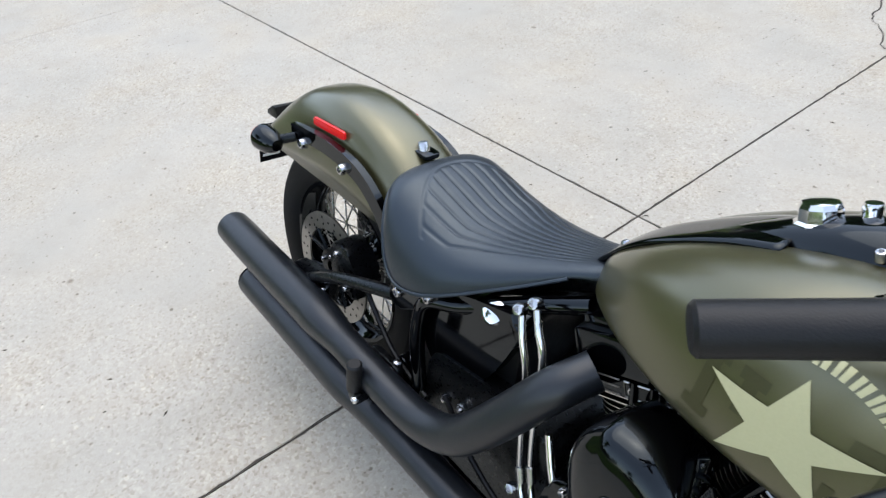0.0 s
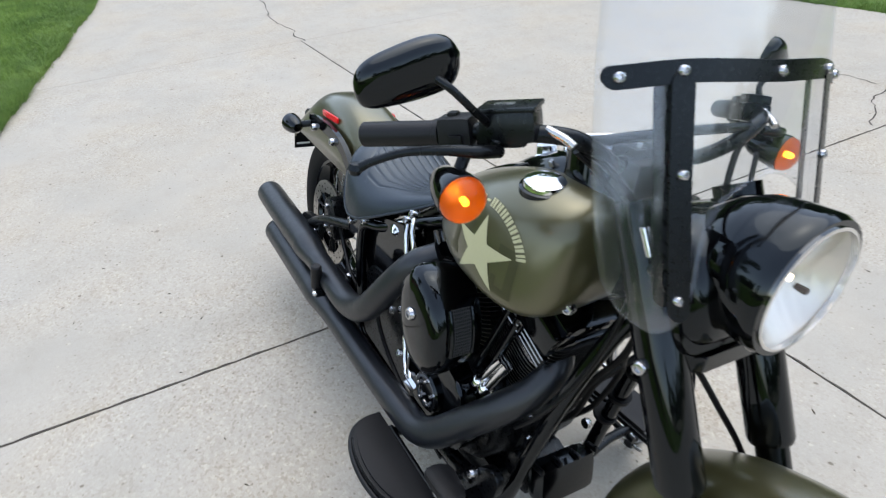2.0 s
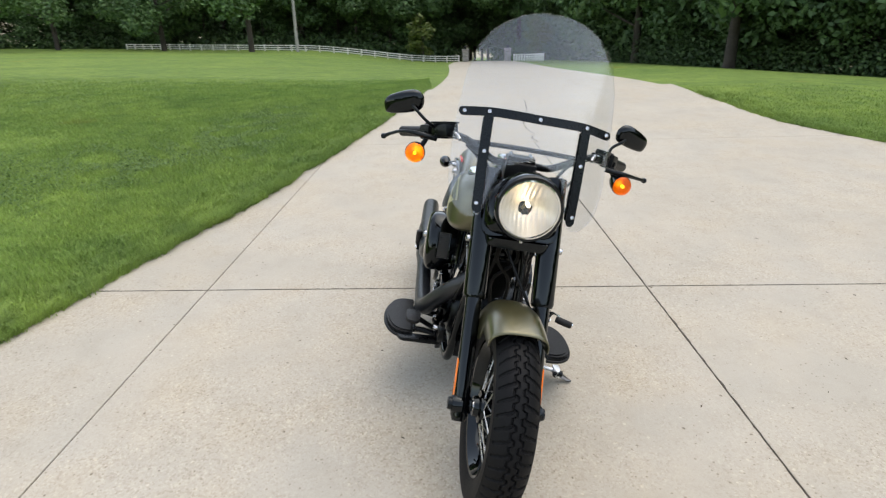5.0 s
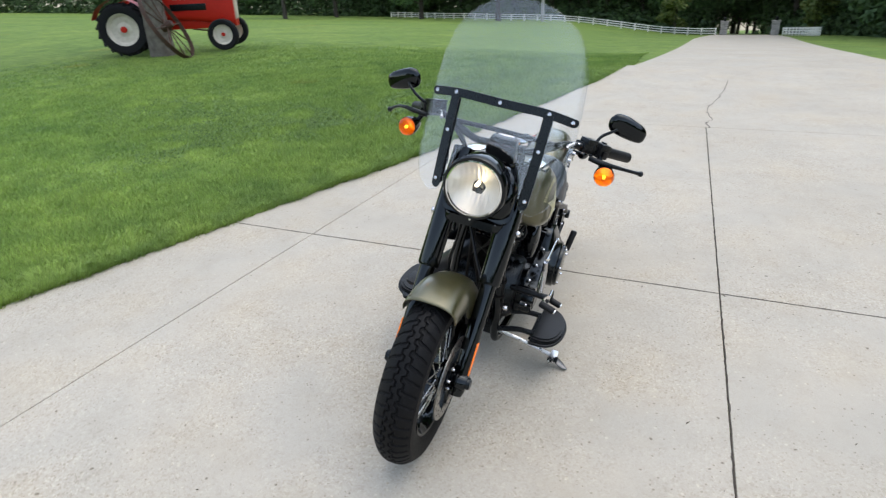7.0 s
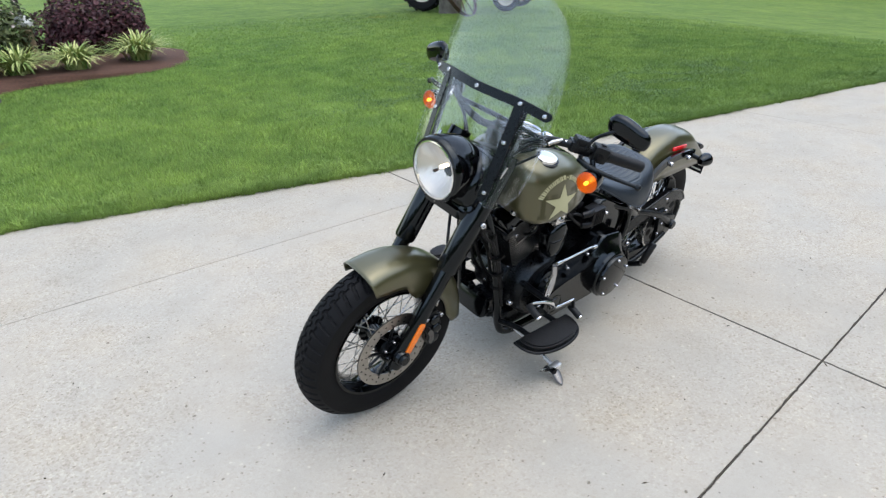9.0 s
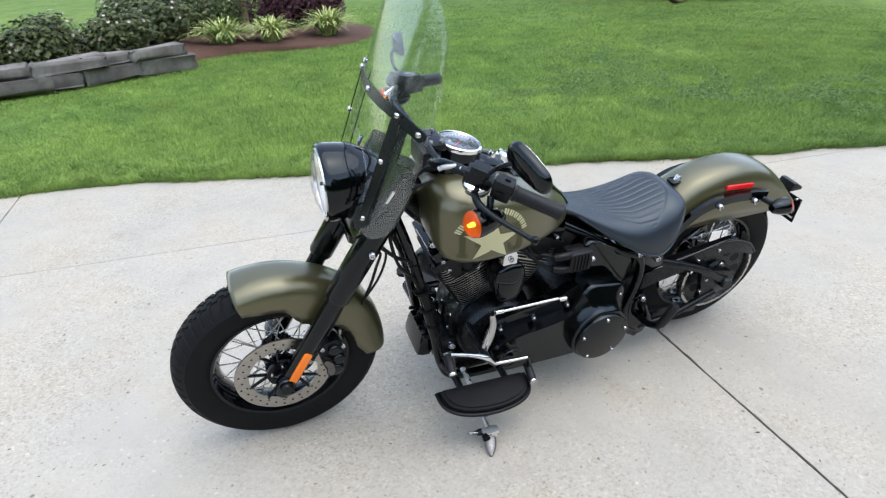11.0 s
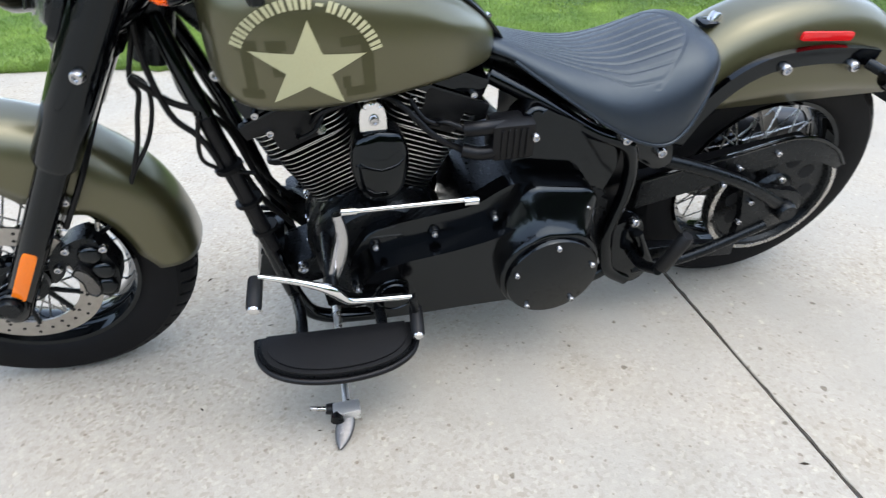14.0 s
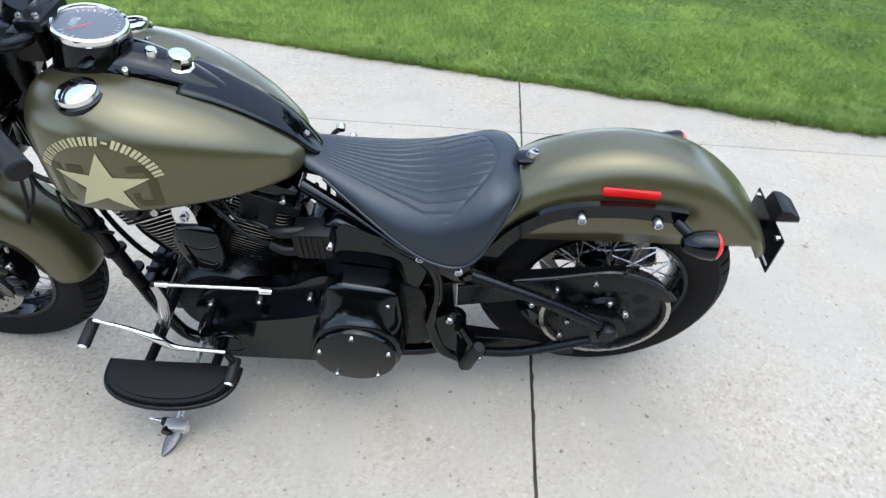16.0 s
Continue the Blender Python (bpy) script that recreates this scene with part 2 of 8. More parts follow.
def loft(rings, cap=True, closed=True):
    bm = bmesh.new()
    R = [[bm.verts.new(p) for p in r] for r in rings]
    n = len(R[0])
    for a, b in zip(R, R[1:]):
        for k in range(n if closed else n - 1):
            bm.faces.new((a[k], a[(k + 1) % n], b[(k + 1) % n], b[k]))
    if cap and closed:
        bm.faces.new(R[0][::-1])
        bm.faces.new(R[-1])
    return bm


def rounded(pts, r, n=5):
    """Round the corners of a polygon."""
    out = []
    P = [Vector(p) for p in pts]
    for i, p in enumerate(P):
        a, b = (P[i - 1] - p), (P[(i + 1) % len(P)] - p)
        d = min(r, a.length * 0.45, b.length * 0.45)
        p0, p1 = p + a.normalized() * d, p + b.normalized() * d
        for k in range(n + 1):
            t = k / n
            out.append(tuple((1 - t) ** 2 * p0 + 2 * t * (1 - t) * p + t * t * p1))
    return out


def bolt(name, at, axis, parent, r=0.009, h=0.008, material=None):
    """A round-headed screw with a socket."""
    bm = revolve([(0, h * 0.55), (r * 0.45, h * 0.55), (r * 0.5, h), (r * 0.8, h * 0.95), (r, h * 0.55), (r, -0.004), (0, -0.004)], at, axis, 14)
    return part(name, bm, material or BOLT, parent)


# ---- ground ----
def drop(x, y):
    """The land falls away beyond the level yard, most steeply along the drive."""
    f = min(max((y + 12) / 14, 0), 1)
    k = 0.072 + 0.0215 * f * f * (3 - 2 * f)
    q = max(0, -x - 6 - 0.35 * max(0, -y - 2))
    r = max(0, y - 5.5 - 0.12 * max(0, -x - 5))
    return -k * q * q / (q + 3) - 0.085 * r * r / (r + 3)


def concrete_material():
    m = bpy.data.materials.new("broom_concrete")
    m.use_nodes = True
    n, l = m.node_tree.nodes, m.node_tree.links
    p = n["Principled BSDF"]
    tc = n.new("ShaderNodeTexCoord")

    def noise_at(scale, detail=5, rough=0.55):
        t = n.new("ShaderNodeTexNoise")
        t.inputs["Scale"].default_value, t.inputs["Detail"].default_value, t.inputs["Roughness"].default_value = scale, detail, rough
        l.new(tc.outputs["Object"], t.inputs["Vector"])
        return t.outputs[0]

    def ramp(src, stops):
        r = n.new("ShaderNodeValToRGB")
        e = r.color_ramp.elements
        e[0].position, e[0].color = stops[0][0], (*stops[0][1], 1)
        e[1].position, e[1].color = stops[-1][0], (*stops[-1][1], 1)
        for pos, col in stops[1:-1]:
            k = e.new(pos)
            k.color = (*col, 1)
        l.new(src, r.inputs[0])
        return r.outputs[0]

    def mult(a, b, f=1.0):
        x = n.new("ShaderNodeMix")
        x.data_type, x.blend_type = "RGBA", "MULTIPLY"
        x.inputs[0].default_value = f
        l.new(a, x.inputs[6])
        l.new(b, x.inputs[7])
        return x.outputs[2]

    def cells(scale):
        v = n.new("ShaderNodeTexVoronoi")
        v.inputs["Scale"].default_value = scale
        warp = n.new("ShaderNodeMix")
        warp.data_type, warp.blend_type = "RGBA", "ADD"
        warp.inputs[0].default_value = 0.35 / scale
        t = n.new("ShaderNodeTexNoise")
        t.inputs["Scale"].default_value = scale * 1.7
        l.new(tc.outputs["Object"], t.inputs["Vector"])
        l.new(tc.outputs["Object"], warp.inputs[6])
        l.new(t.outputs["Color"], warp.inputs[7])
        l.new(warp.outputs[2], v.inputs["Vector"])
        return v

    def spots(scale, radius, share, colour, soft=0.06):
        """Small stones or pits: one in each chosen cell."""
        v = cells(scale)
        pick = n.new("ShaderNodeSeparateColor")
        l.new(v.outputs["Color"], pick.inputs[0])
        size = n.new("ShaderNodeMapRange")
        size.inputs[1].default_value, size.inputs[2].default_value = 1 - share, 1.0
        size.inputs[3].default_value, size.inputs[4].default_value = radius * 0.35, radius
        l.new(pick.outputs[0], size.inputs[0])
        gate = n.new("ShaderNodeMath")
        gate.operation = "GREATER_THAN"
        gate.inputs[1].default_value = 1 - share
        l.new(pick.outputs[0], gate.inputs[0])
        d = n.new("ShaderNodeMath")
        d.operation = "SUBTRACT"
        l.new(size.outputs[0], d.inputs[0])
        l.new(v.outputs["Distance"], d.inputs[1])
        s = n.new("ShaderNodeMapRange")
        s.inputs[1].default_value, s.inputs[2].default_value = 0.0, soft
        l.new(d.outputs[0], s.inputs[0])
        k = n.new("ShaderNodeMath")
        k.operation = "MULTIPLY"
        l.new(s.outputs[0], k.inputs[0])
        l.new(gate.outputs[0], k.inputs[1])
        return ramp(k.outputs[0], [(0.0, (1, 1, 1)), (1.0, colour)])

    base = ramp(noise_at(0.8, 4), [(0.3, (0.352, 0.320, 0.266)), (0.5, (0.369, 0.338, 0.285)), (0.7, (0.383, 0.353, 0.301))])
    # each pour has its own tone
    tone = n.new("ShaderNodeObjectInfo")
    col = mult(base, ramp(tone.outputs["Random"], [(0.0, (0.965, 0.965, 0.96)), (1.0, (1.025, 1.02, 1.015))]))
    col = mult(col, ramp(noise_at(5.5, 6, 0.65), [(0.33, (0.93, 0.92, 0.9)), (0.5, (1, 1, 1)), (0.7, (1.03, 1.03, 1.03))]), 0.8)
    col = mult(col, ramp(noise_at(2.1, 3, 0.5), [(0.36, (0.95, 0.965, 0.98)), (0.52, (1, 1, 1)), (0.68, (1.02, 1.0, 0.965))]))
    # sand and small stones bared by wear, more in some patches than in others
    grit = n.new("ShaderNodeSeparateColor")
    l.new(cells(135).outputs["Color"], grit.inputs[0])
    stone = ramp(grit.outputs[0], [(0.0, (0.74, 0.7, 0.65)), (0.2, (0.92, 0.9, 0.87)), (0.55, (1.0, 1.0, 1.0)), (0.85, (1.06, 1.055, 1.04)), (1.0, (1.22, 1.21, 1.18))])
    worn = ramp(noise_at(1.1, 5, 0.62), [(0.38, (0.1, 0.1, 0.1)), (0.6, (0.9, 0.9, 0.9))])
    mx = n.new("ShaderNodeMix")
    mx.data_type, mx.blend_type = "RGBA", "MULTIPLY"
    l.new(worn, mx.inputs[0])
    l.new(col, mx.inputs[6])
    l.new(stone, mx.inputs[7])
    col = mx.outputs[2]
    fine = ramp(noise_at(330, 2, 0.6), [(0.32, (0.8, 0.79, 0.77)), (0.5, (1, 1, 1)), (0.68, (1.12, 1.12, 1.12))])
    col = mult(col, fine, 0.4)
    # dark stones and pits of two sizes, and a few pale ones
    col = mult(col, spots(52, 0.27, 0.3, (0.6, 0.56, 0.51)), 0.8)
    col = mult(col, spots(21, 0.17, 0.24, (0.4, 0.37, 0.33)), 0.85)
    col = mult(col, spots(38, 0.28, 0.2, (1.22, 1.2, 1.16)), 0.9)
    col = mult(col, spots(2.6, 0.05, 0.4, (0.4, 0.35, 0.3), 0.02), 0.7)
    l.new(col, p.inputs["Base Color"])
    p.inputs["Roughness"].default_value = 0.85
    p.inputs["Specular IOR Level"].default_value = 0.3
    b = n.new("ShaderNodeBump")
    b.inputs["Strength"].default_value, b.inputs["Distance"].default_value = 0.22, 0.003
    l.new(noise_at(150, 4, 0.7), b.inputs["Height"])
    l.new(b.outputs[0], p.inputs["Normal"])
    return m


def turf_colour(n, l):
    """Patchy greens of a mown lawn, from tens of metres down to a hand's width."""
    tc = n.new("ShaderNodeTexCoord")
    out = None
    for scale, lo, hi, c0, c1 in ((0.16, 0.35, 0.65, (0.112, 0.19, 0.034), (0.148, 0.224, 0.04)),
                                  (0.9, 0.36, 0.6, (0.82, 0.86, 0.84), (1.07, 1.04, 0.97)),
                                  (3.4, 0.34, 0.62, (0.72, 0.77, 0.74), (1.08, 1.05, 1.0)),
                                  (0.5, 0.66, 0.74, (1, 1, 1), (1.25, 0.9, 0.7))):
        t = n.new("ShaderNodeTexNoise")
        t.inputs["Scale"].default_value, t.inputs["Detail"].default_value = scale, 5
        l.new(tc.outputs["Object"], t.inputs["Vector"])
        r = n.new("ShaderNodeValToRGB")
        for e, pos, c in zip(r.color_ramp.elements, (lo, hi), (c0, c1)):
            e.position, e.color = pos, (*c, 1)
        l.new(t.outputs[0], r.inputs[0])
        if out is None:
            out = r.outputs[0]
        else:
            x = n.new("ShaderNodeMix")
            x.data_type, x.blend_type = "RGBA", "MULTIPLY"
            x.inputs[0].default_value = 1.0
            l.new(out, x.inputs[6])
            l.new(r.outputs[0], x.inputs[7])
            out = x.outputs[2]
    # turf value raised round one point beside the drive, fading out by 9 m
    d = n.new("ShaderNodeVectorMath")
    d.operation = "DISTANCE"
    d.inputs[1].default_value = (1.5, -8.0, 0)
    l.new(tc.outputs["Object"], d.inputs[0])
    r = n.new("ShaderNodeMapRange")
    r.interpolation_type = "SMOOTHSTEP"
    r.inputs[1].default_value, r.inputs[2].default_value, r.inputs[3].default_value, r.inputs[4].default_value = 3.5, 9.0, 1.12, 1.0
    l.new(d.outputs["Value"], r.inputs[0])
    h = n.new("ShaderNodeHueSaturation")
    h.inputs["Saturation"].default_value = 0.96
    l.new(r.outputs[0], h.inputs["Value"])
    l.new(out, h.inputs["Color"])
    return tc, h.outputs[0]


def lawn_material():
    m = bpy.data.materials.new("mown_lawn")
    m.use_nodes = True
    n, l = m.node_tree.nodes, m.node_tree.links
    p = n["Principled BSDF"]
    tc, out = turf_colour(n, l)
    t = n.new("ShaderNodeTexNoise")
    t.inputs["Scale"].default_value, t.inputs["Detail"].default_value = 28, 6
    l.new(tc.outputs["Object"], t.inputs["Vector"])
    r = n.new("ShaderNodeMapRange")
    r.inputs[1].default_value, r.inputs[2].default_value, r.inputs[3].default_value, r.inputs[4].default_value = 0.3, 0.68, 0.62, 1.16
    l.new(t.outputs[0], r.inputs[0])
    h = n.new("ShaderNodeHueSaturation")
    l.new(out, h.inputs["Color"])
    l.new(r.outputs[0], h.inputs["Value"])
    l.new(h.outputs[0], p.inputs["Base Color"])
    p.inputs["Roughness"].default_value = 0.9
    p.inputs["Specular IOR Level"].default_value = 0.2
    b = n.new("ShaderNodeBump")
    b.inputs["Strength"].default_value, b.inputs["Distance"].default_value = 0.6, 0.03
    l.new(t.outputs[0], b.inputs["Height"])
    l.new(b.outputs[0], p.inputs["Normal"])
    return m


CONCRETE, LAWN = concrete_material(), lawn_material()
SOIL = mat("joint_dirt", (0.055, 0.045, 0.035), 0.95, var=0.5, scale=60, bump=0.4, bscale=200)
MULCH = mat("bark_mulch", (0.091, 0.042, 0.0245), 0.9, var=0.7, scale=40, bump=0.9, bscale=60, color2=(0.035, 0.0175, 0.0119))

# the drive's two edges, from the bike's front towards the gate
EDGE_R = [(40, -3.6), (12, -3.6), (6, -3.3), (3.5, -2.95), (2.4, -2.82), (1.3, -2.46), (0.2, -2.1), (-0.7, -1.82), (-1.5, -1.54), (-2.5, -1.29), (-3.5, -1.03), (-4.6, -0.76), (-5.7, -0.51), (-7.5, -0.15)]
EDGE_L = [(-7.5, 4.04), (-5.6, 4.06), (-4.1, 4.14), (-2.9, 4.6), (-1.7, 4.98), (-0.6, 5.2), (1.0, 5.5), (4, 6.5), (9, 8.5), (40, 10)]


def lawn_sheet():
    xs = np.concatenate([-np.geomspace(400, 9, 40), np.linspace(-8.6, 8, 90), np.geomspace(8.6, 400, 24)])
    ys = np.concatenate([-np.geomspace(400, 13, 34), np.linspace(-12.5, 9, 110), np.geomspace(9.6, 400, 24)])
    bm = bmesh.new()
    grid = [[bm.verts.new((x, y, drop(x, y) - 0.028 + (0.018 * noise.noise((x * 0.5, y * 0.5, 0)) if abs(x) < 9 and -13 < y < -3 else 0))) for y in ys] for x in xs]
    for a, b in zip(grid, grid[1:]):
        for k in range(len(ys) - 1):
            bm.faces.new((a[k], b[k], b[k + 1], a[k + 1]))
    return mesh_ob("ground", bm, LAWN)


ground = tagged(lawn_sheet(), "green mown lawn that falls away towards the woods", "lawn", kind="structure")


def clip(poly, a, b, c):
    """The part of a polygon where a x + b y >= c."""
    out = []
    for i, p in enumerate(poly):
        q = poly[(i + 1) % len(poly)]
        dp, dq = a * p[0] + b * p[1] - c, a * q[0] + b * q[1] - c
        if dp >= 0:
            out.append(p)
        if dp * dq < 0:
            t = dp / (dp - dq)
            out.append((p[0] + t * (q[0] - p[0]), p[1] + t * (q[1] - p[1])))
    return out


def line(p, q):
    """Coefficients of the side to the left of the way from p to q."""
    a, b = -(q[1] - p[1]), q[0] - p[0]
    s = math.hypot(a, b)
    a, b = a / s, b / s
    return a, b, a * p[0] + b * p[1]


def drive():
    outline = [tuple(p) for p in spline(EDGE_R, 4)] + [tuple(p) for p in spline(EDGE_L, 4)]
    base = bmesh.new()
    add_plate(base, outline, -0.12, -0.045, plane="xy")
    thing = mesh_ob("driveway", base, SOIL, smooth=0)
    tagged(thing, "pale broom-finished concrete driveway slabs with dark sawn joints", "driveway", kind="structure")
    along = [line((2.57, -1.595), (-1.92, -1.245)), line((2, 1.066), (-3.4, 1.008))]
    across = [line((-3.45, -0.8), (-3.36, 3.2)), line((0.0765, -1.43), (0.2137, 1.76)), line((3.06, -1.9), (3.22, 1.3)), line((6.1, 0), (6.2, 2))]
    # the wide sawn joints, and hairline ones between
    gaps = {along[0]: 0.0028, across[0]: 0.0022}
    cols = []
    for lo, hi in zip([None, *across], [*across, None]):
        poly = outline
        if lo:
            poly = clip(poly, -lo[0], -lo[1], -lo[2] + gaps.get(lo, 0.0032))
        if hi:
            poly = clip(poly, hi[0], hi[1], hi[2] + gaps.get(hi, 0.0032))
        cols.append(poly)
    n = 0
    for c, poly in enumerate(cols):
        lines = along if c else along[:1]
        for lo, hi in zip([None, *lines], [*lines, None]):
            cell = poly
            # along[] points towards -x, so its left side is -y
            if lo:
                cell = clip(cell, -lo[0], -lo[1], -lo[2] + gaps.get(lo, 0.0032))
            if hi:
                cell = clip(cell, hi[0], hi[1], hi[2] + gaps.get(hi, 0.0032))
            if len(cell) > 2:
                bm = bmesh.new()
                add_plate(bm, cell, -0.1, 0.0, plane="xy")
                top = [f for f in bm.faces if all(v.co.z > -0.01 for v in f.verts)]
                bmesh.ops.bevel(bm, geom=[e for f in top for e in f.edges], offset=0.002, segments=1, affect="EDGES")
                part("slab", bm, CONCRETE, thing, smooth=30)
                n += 1
    return thing


driveway = drive()


def far_road():
    """The drive that runs on down to the gate."""
    right = spline([(-7.5, -0.15), (-10, 0.14), (-14, 0.4), (-20, 0.62), (-33, 1.0), (-44, 1.6), (-58, 2.4)], 12)
    left = spline([(-7.5, 4.04), (-9.5, 4.05), (-11.7, 4.05), (-17.6, 4.25), (-26, 4.9), (-40, 6.2), (-56, 7.2)], 12)
    rings = []
    for a, b in zip(right, left):
        rings.append([(x, y, drop(x, y) - 0.002) for x, y in [tuple(a * (1 - k / 6) + b * k / 6) for k in range(7)]])
    ob = mesh_ob("road", loft(rings, False, False), CONCRETE)
    return tagged(ob, "pale concrete drive running downhill to the gate", "driveway", kind="structure")


road = far_road()


def crack(pts, width, wander=0.012, lift=0.0015):
    rows = [np.array(p) for p in spline(pts, 5)]
    rings = []
    for i, p in enumerate(rows):
        t = rows[min(i + 1, len(rows) - 1)] - rows[max(i - 1, 0)]
        nrm = np.array((-t[1], t[0])) / (np.linalg.norm(t) + 1e-9)
        p = p + nrm * random.uniform(-wander, wander)
        w = width * random.uniform(0.3, 1.0)
        rings.append([(*(p - nrm * w), drop(*p) + lift), (*(p + nrm * w), drop(*p) + lift)])
    return part("crack", loft(rings, False, False), SOIL, driveway)


def worn_joint(p, q, step=0.16):
    """Dirt and crumbled edges along a sawn joint."""
    n = int(math.hypot(q[0] - p[0], q[1] - p[1]) / step)
    crack([(p[0] + (q[0] - p[0]) * k / n, p[1] + (q[1] - p[1]) * k / n) for k in range(n + 1)], 0.0042, 0.0035, 0.0012)


worn_joint((2.9, 1.0757), (-3.4, 1.008))
worn_joint((0.0498, -2.05), (0.267, 3.0))
crack([(-3.38, 1.04), (-3.6, 1.02), (-3.8, 1.07), (-4.1, 1.03), (-4.4, 1.03), (-4.75, 1.12), (-5.5, 1.23), (-6.4, 1.33)], 0.007)
crack([(0.22, 2.93), (0.12, 3.15), (0.02, 3.3), (-0.02, 3.5), (-0.1, 3.8), (-0.15, 4.05), (-0.19, 4.21)], 0.006)
crack([(-0.1, 3.54), (-0.28, 3.55), (-0.47, 3.5), (-0.62, 3.48)], 0.005)
crack([(-0.19, 4.21), (0.06, 4.26), (0.35, 4.33)], 0.005)
crack([(-0.19, 4.21), (-0.42, 4.5), (-0.6, 4.9)], 0.005)


def edge_soil():
    """Bare brown soil between the turf and the slabs."""
    P = spline(EDGE_R[3:], 10)
    rings = []
    for i, p in enumerate(P):
        x, y = p
        w = 0.035 + 0.03 * noise.noise((x * 3, 0, 5))
        rings.append([(x, y + 0.01, drop(x, y) - 0.012), (x, y - w, drop(x, y) - 0.006), (x, y - w - 0.05, drop(x, y) - 0.03)])
    return tagged(mesh_ob("soil_edge", loft(rings, False, False), mat("bare_soil", (0.063, 0.042, 0.025), 0.95, var=0.6, scale=40, bump=0.8, bscale=120)), "narrow strip of bare brown soil along the drive", "soil", kind="structure")


soil_edge = edge_soil()


# ---- motorcycle ----
# Its own axes: x forward from the rear axle, y to its left, z up; the whole leans on its side stand.
LEAN = 10.9
WR = 0.3185
bike = new("motorcycle")
bike.rotation_euler = (radians(-LEAN), 0, 0)
tagged(bike, "olive green and black cruiser motorcycle with windshield, leaning on its stand", "motorcycle")


def groove(th, s):
    """Depth of the tyre tread at an angle and a place across (-1 to 1)."""
    ph = th * 52 / (2 * math.pi)
    f = ph - math.floor(ph)
    zig = max(-1, min(1, 4 * abs(f - 0.5) - 1)) * 0.14
    zig = max(-0.1, min(0.1, zig * 1.8))
    for c in (-0.2, 0.2):
        if abs(s - c - zig) < 0.05:
            return 0.0055
    if abs(s) > 0.24 and abs(s) < 0.93:
        g = ph + (0.55 if s > 0 else 0.05) + 0.8 * abs(s)
        g -= math.floor(g)
        bend = 0.06 if abs(s) > 0.55 else 0.0
        if abs(g - 0.4 - bend) < 0.12:
            return 0.005
    return 0.0


def tyre_mesh(cx):
    bm = bmesh.new()
    prof = []
    side = [(0.206, 0.044), (0.214, 0.053), (0.235, 0.061), (0.262, 0.065), (0.282, 0.0635)]
    N, A = 44, 936
    tread = []
    for k in range(N + 1):
        s = -1 + 2 * k / N
        tread.append((WR - 0.034 * abs(s) ** 2.6, 0.061 * s, s))
    prof = [(r, -h, None) for r, h in side] + tread + [(r, h, None) for r, h in side[::-1]]
    rings = []
    for i in range(A):
        th = 2 * math.pi * i / A
        ring = []
        for r, h, s in prof:
            d = groove(th, s) if s is not None else 0
            ring.append(((r - d) * math.cos(th), h, (r - d) * math.sin(th)))
        rings.append(ring)
    V = [(x + cx, y, z + WR) for ring in rings for x, y, z in ring]
    n = len(prof)
    F = [(i * n + k, i * n + k + 1, ((i + 1) % A) * n + k + 1, ((i + 1) % A) * n + k) for i in range(A) for k in range(n - 1)]
    me = bpy.data.meshes.new("tyre")
    me.from_pydata(V, [], F)
    me.materials.append(RUBBER)
    me.polygons.foreach_set("use_smooth", [True] * len(me.polygons))
    me.set_sharp_from_angle(angle=radians(35))
    return me


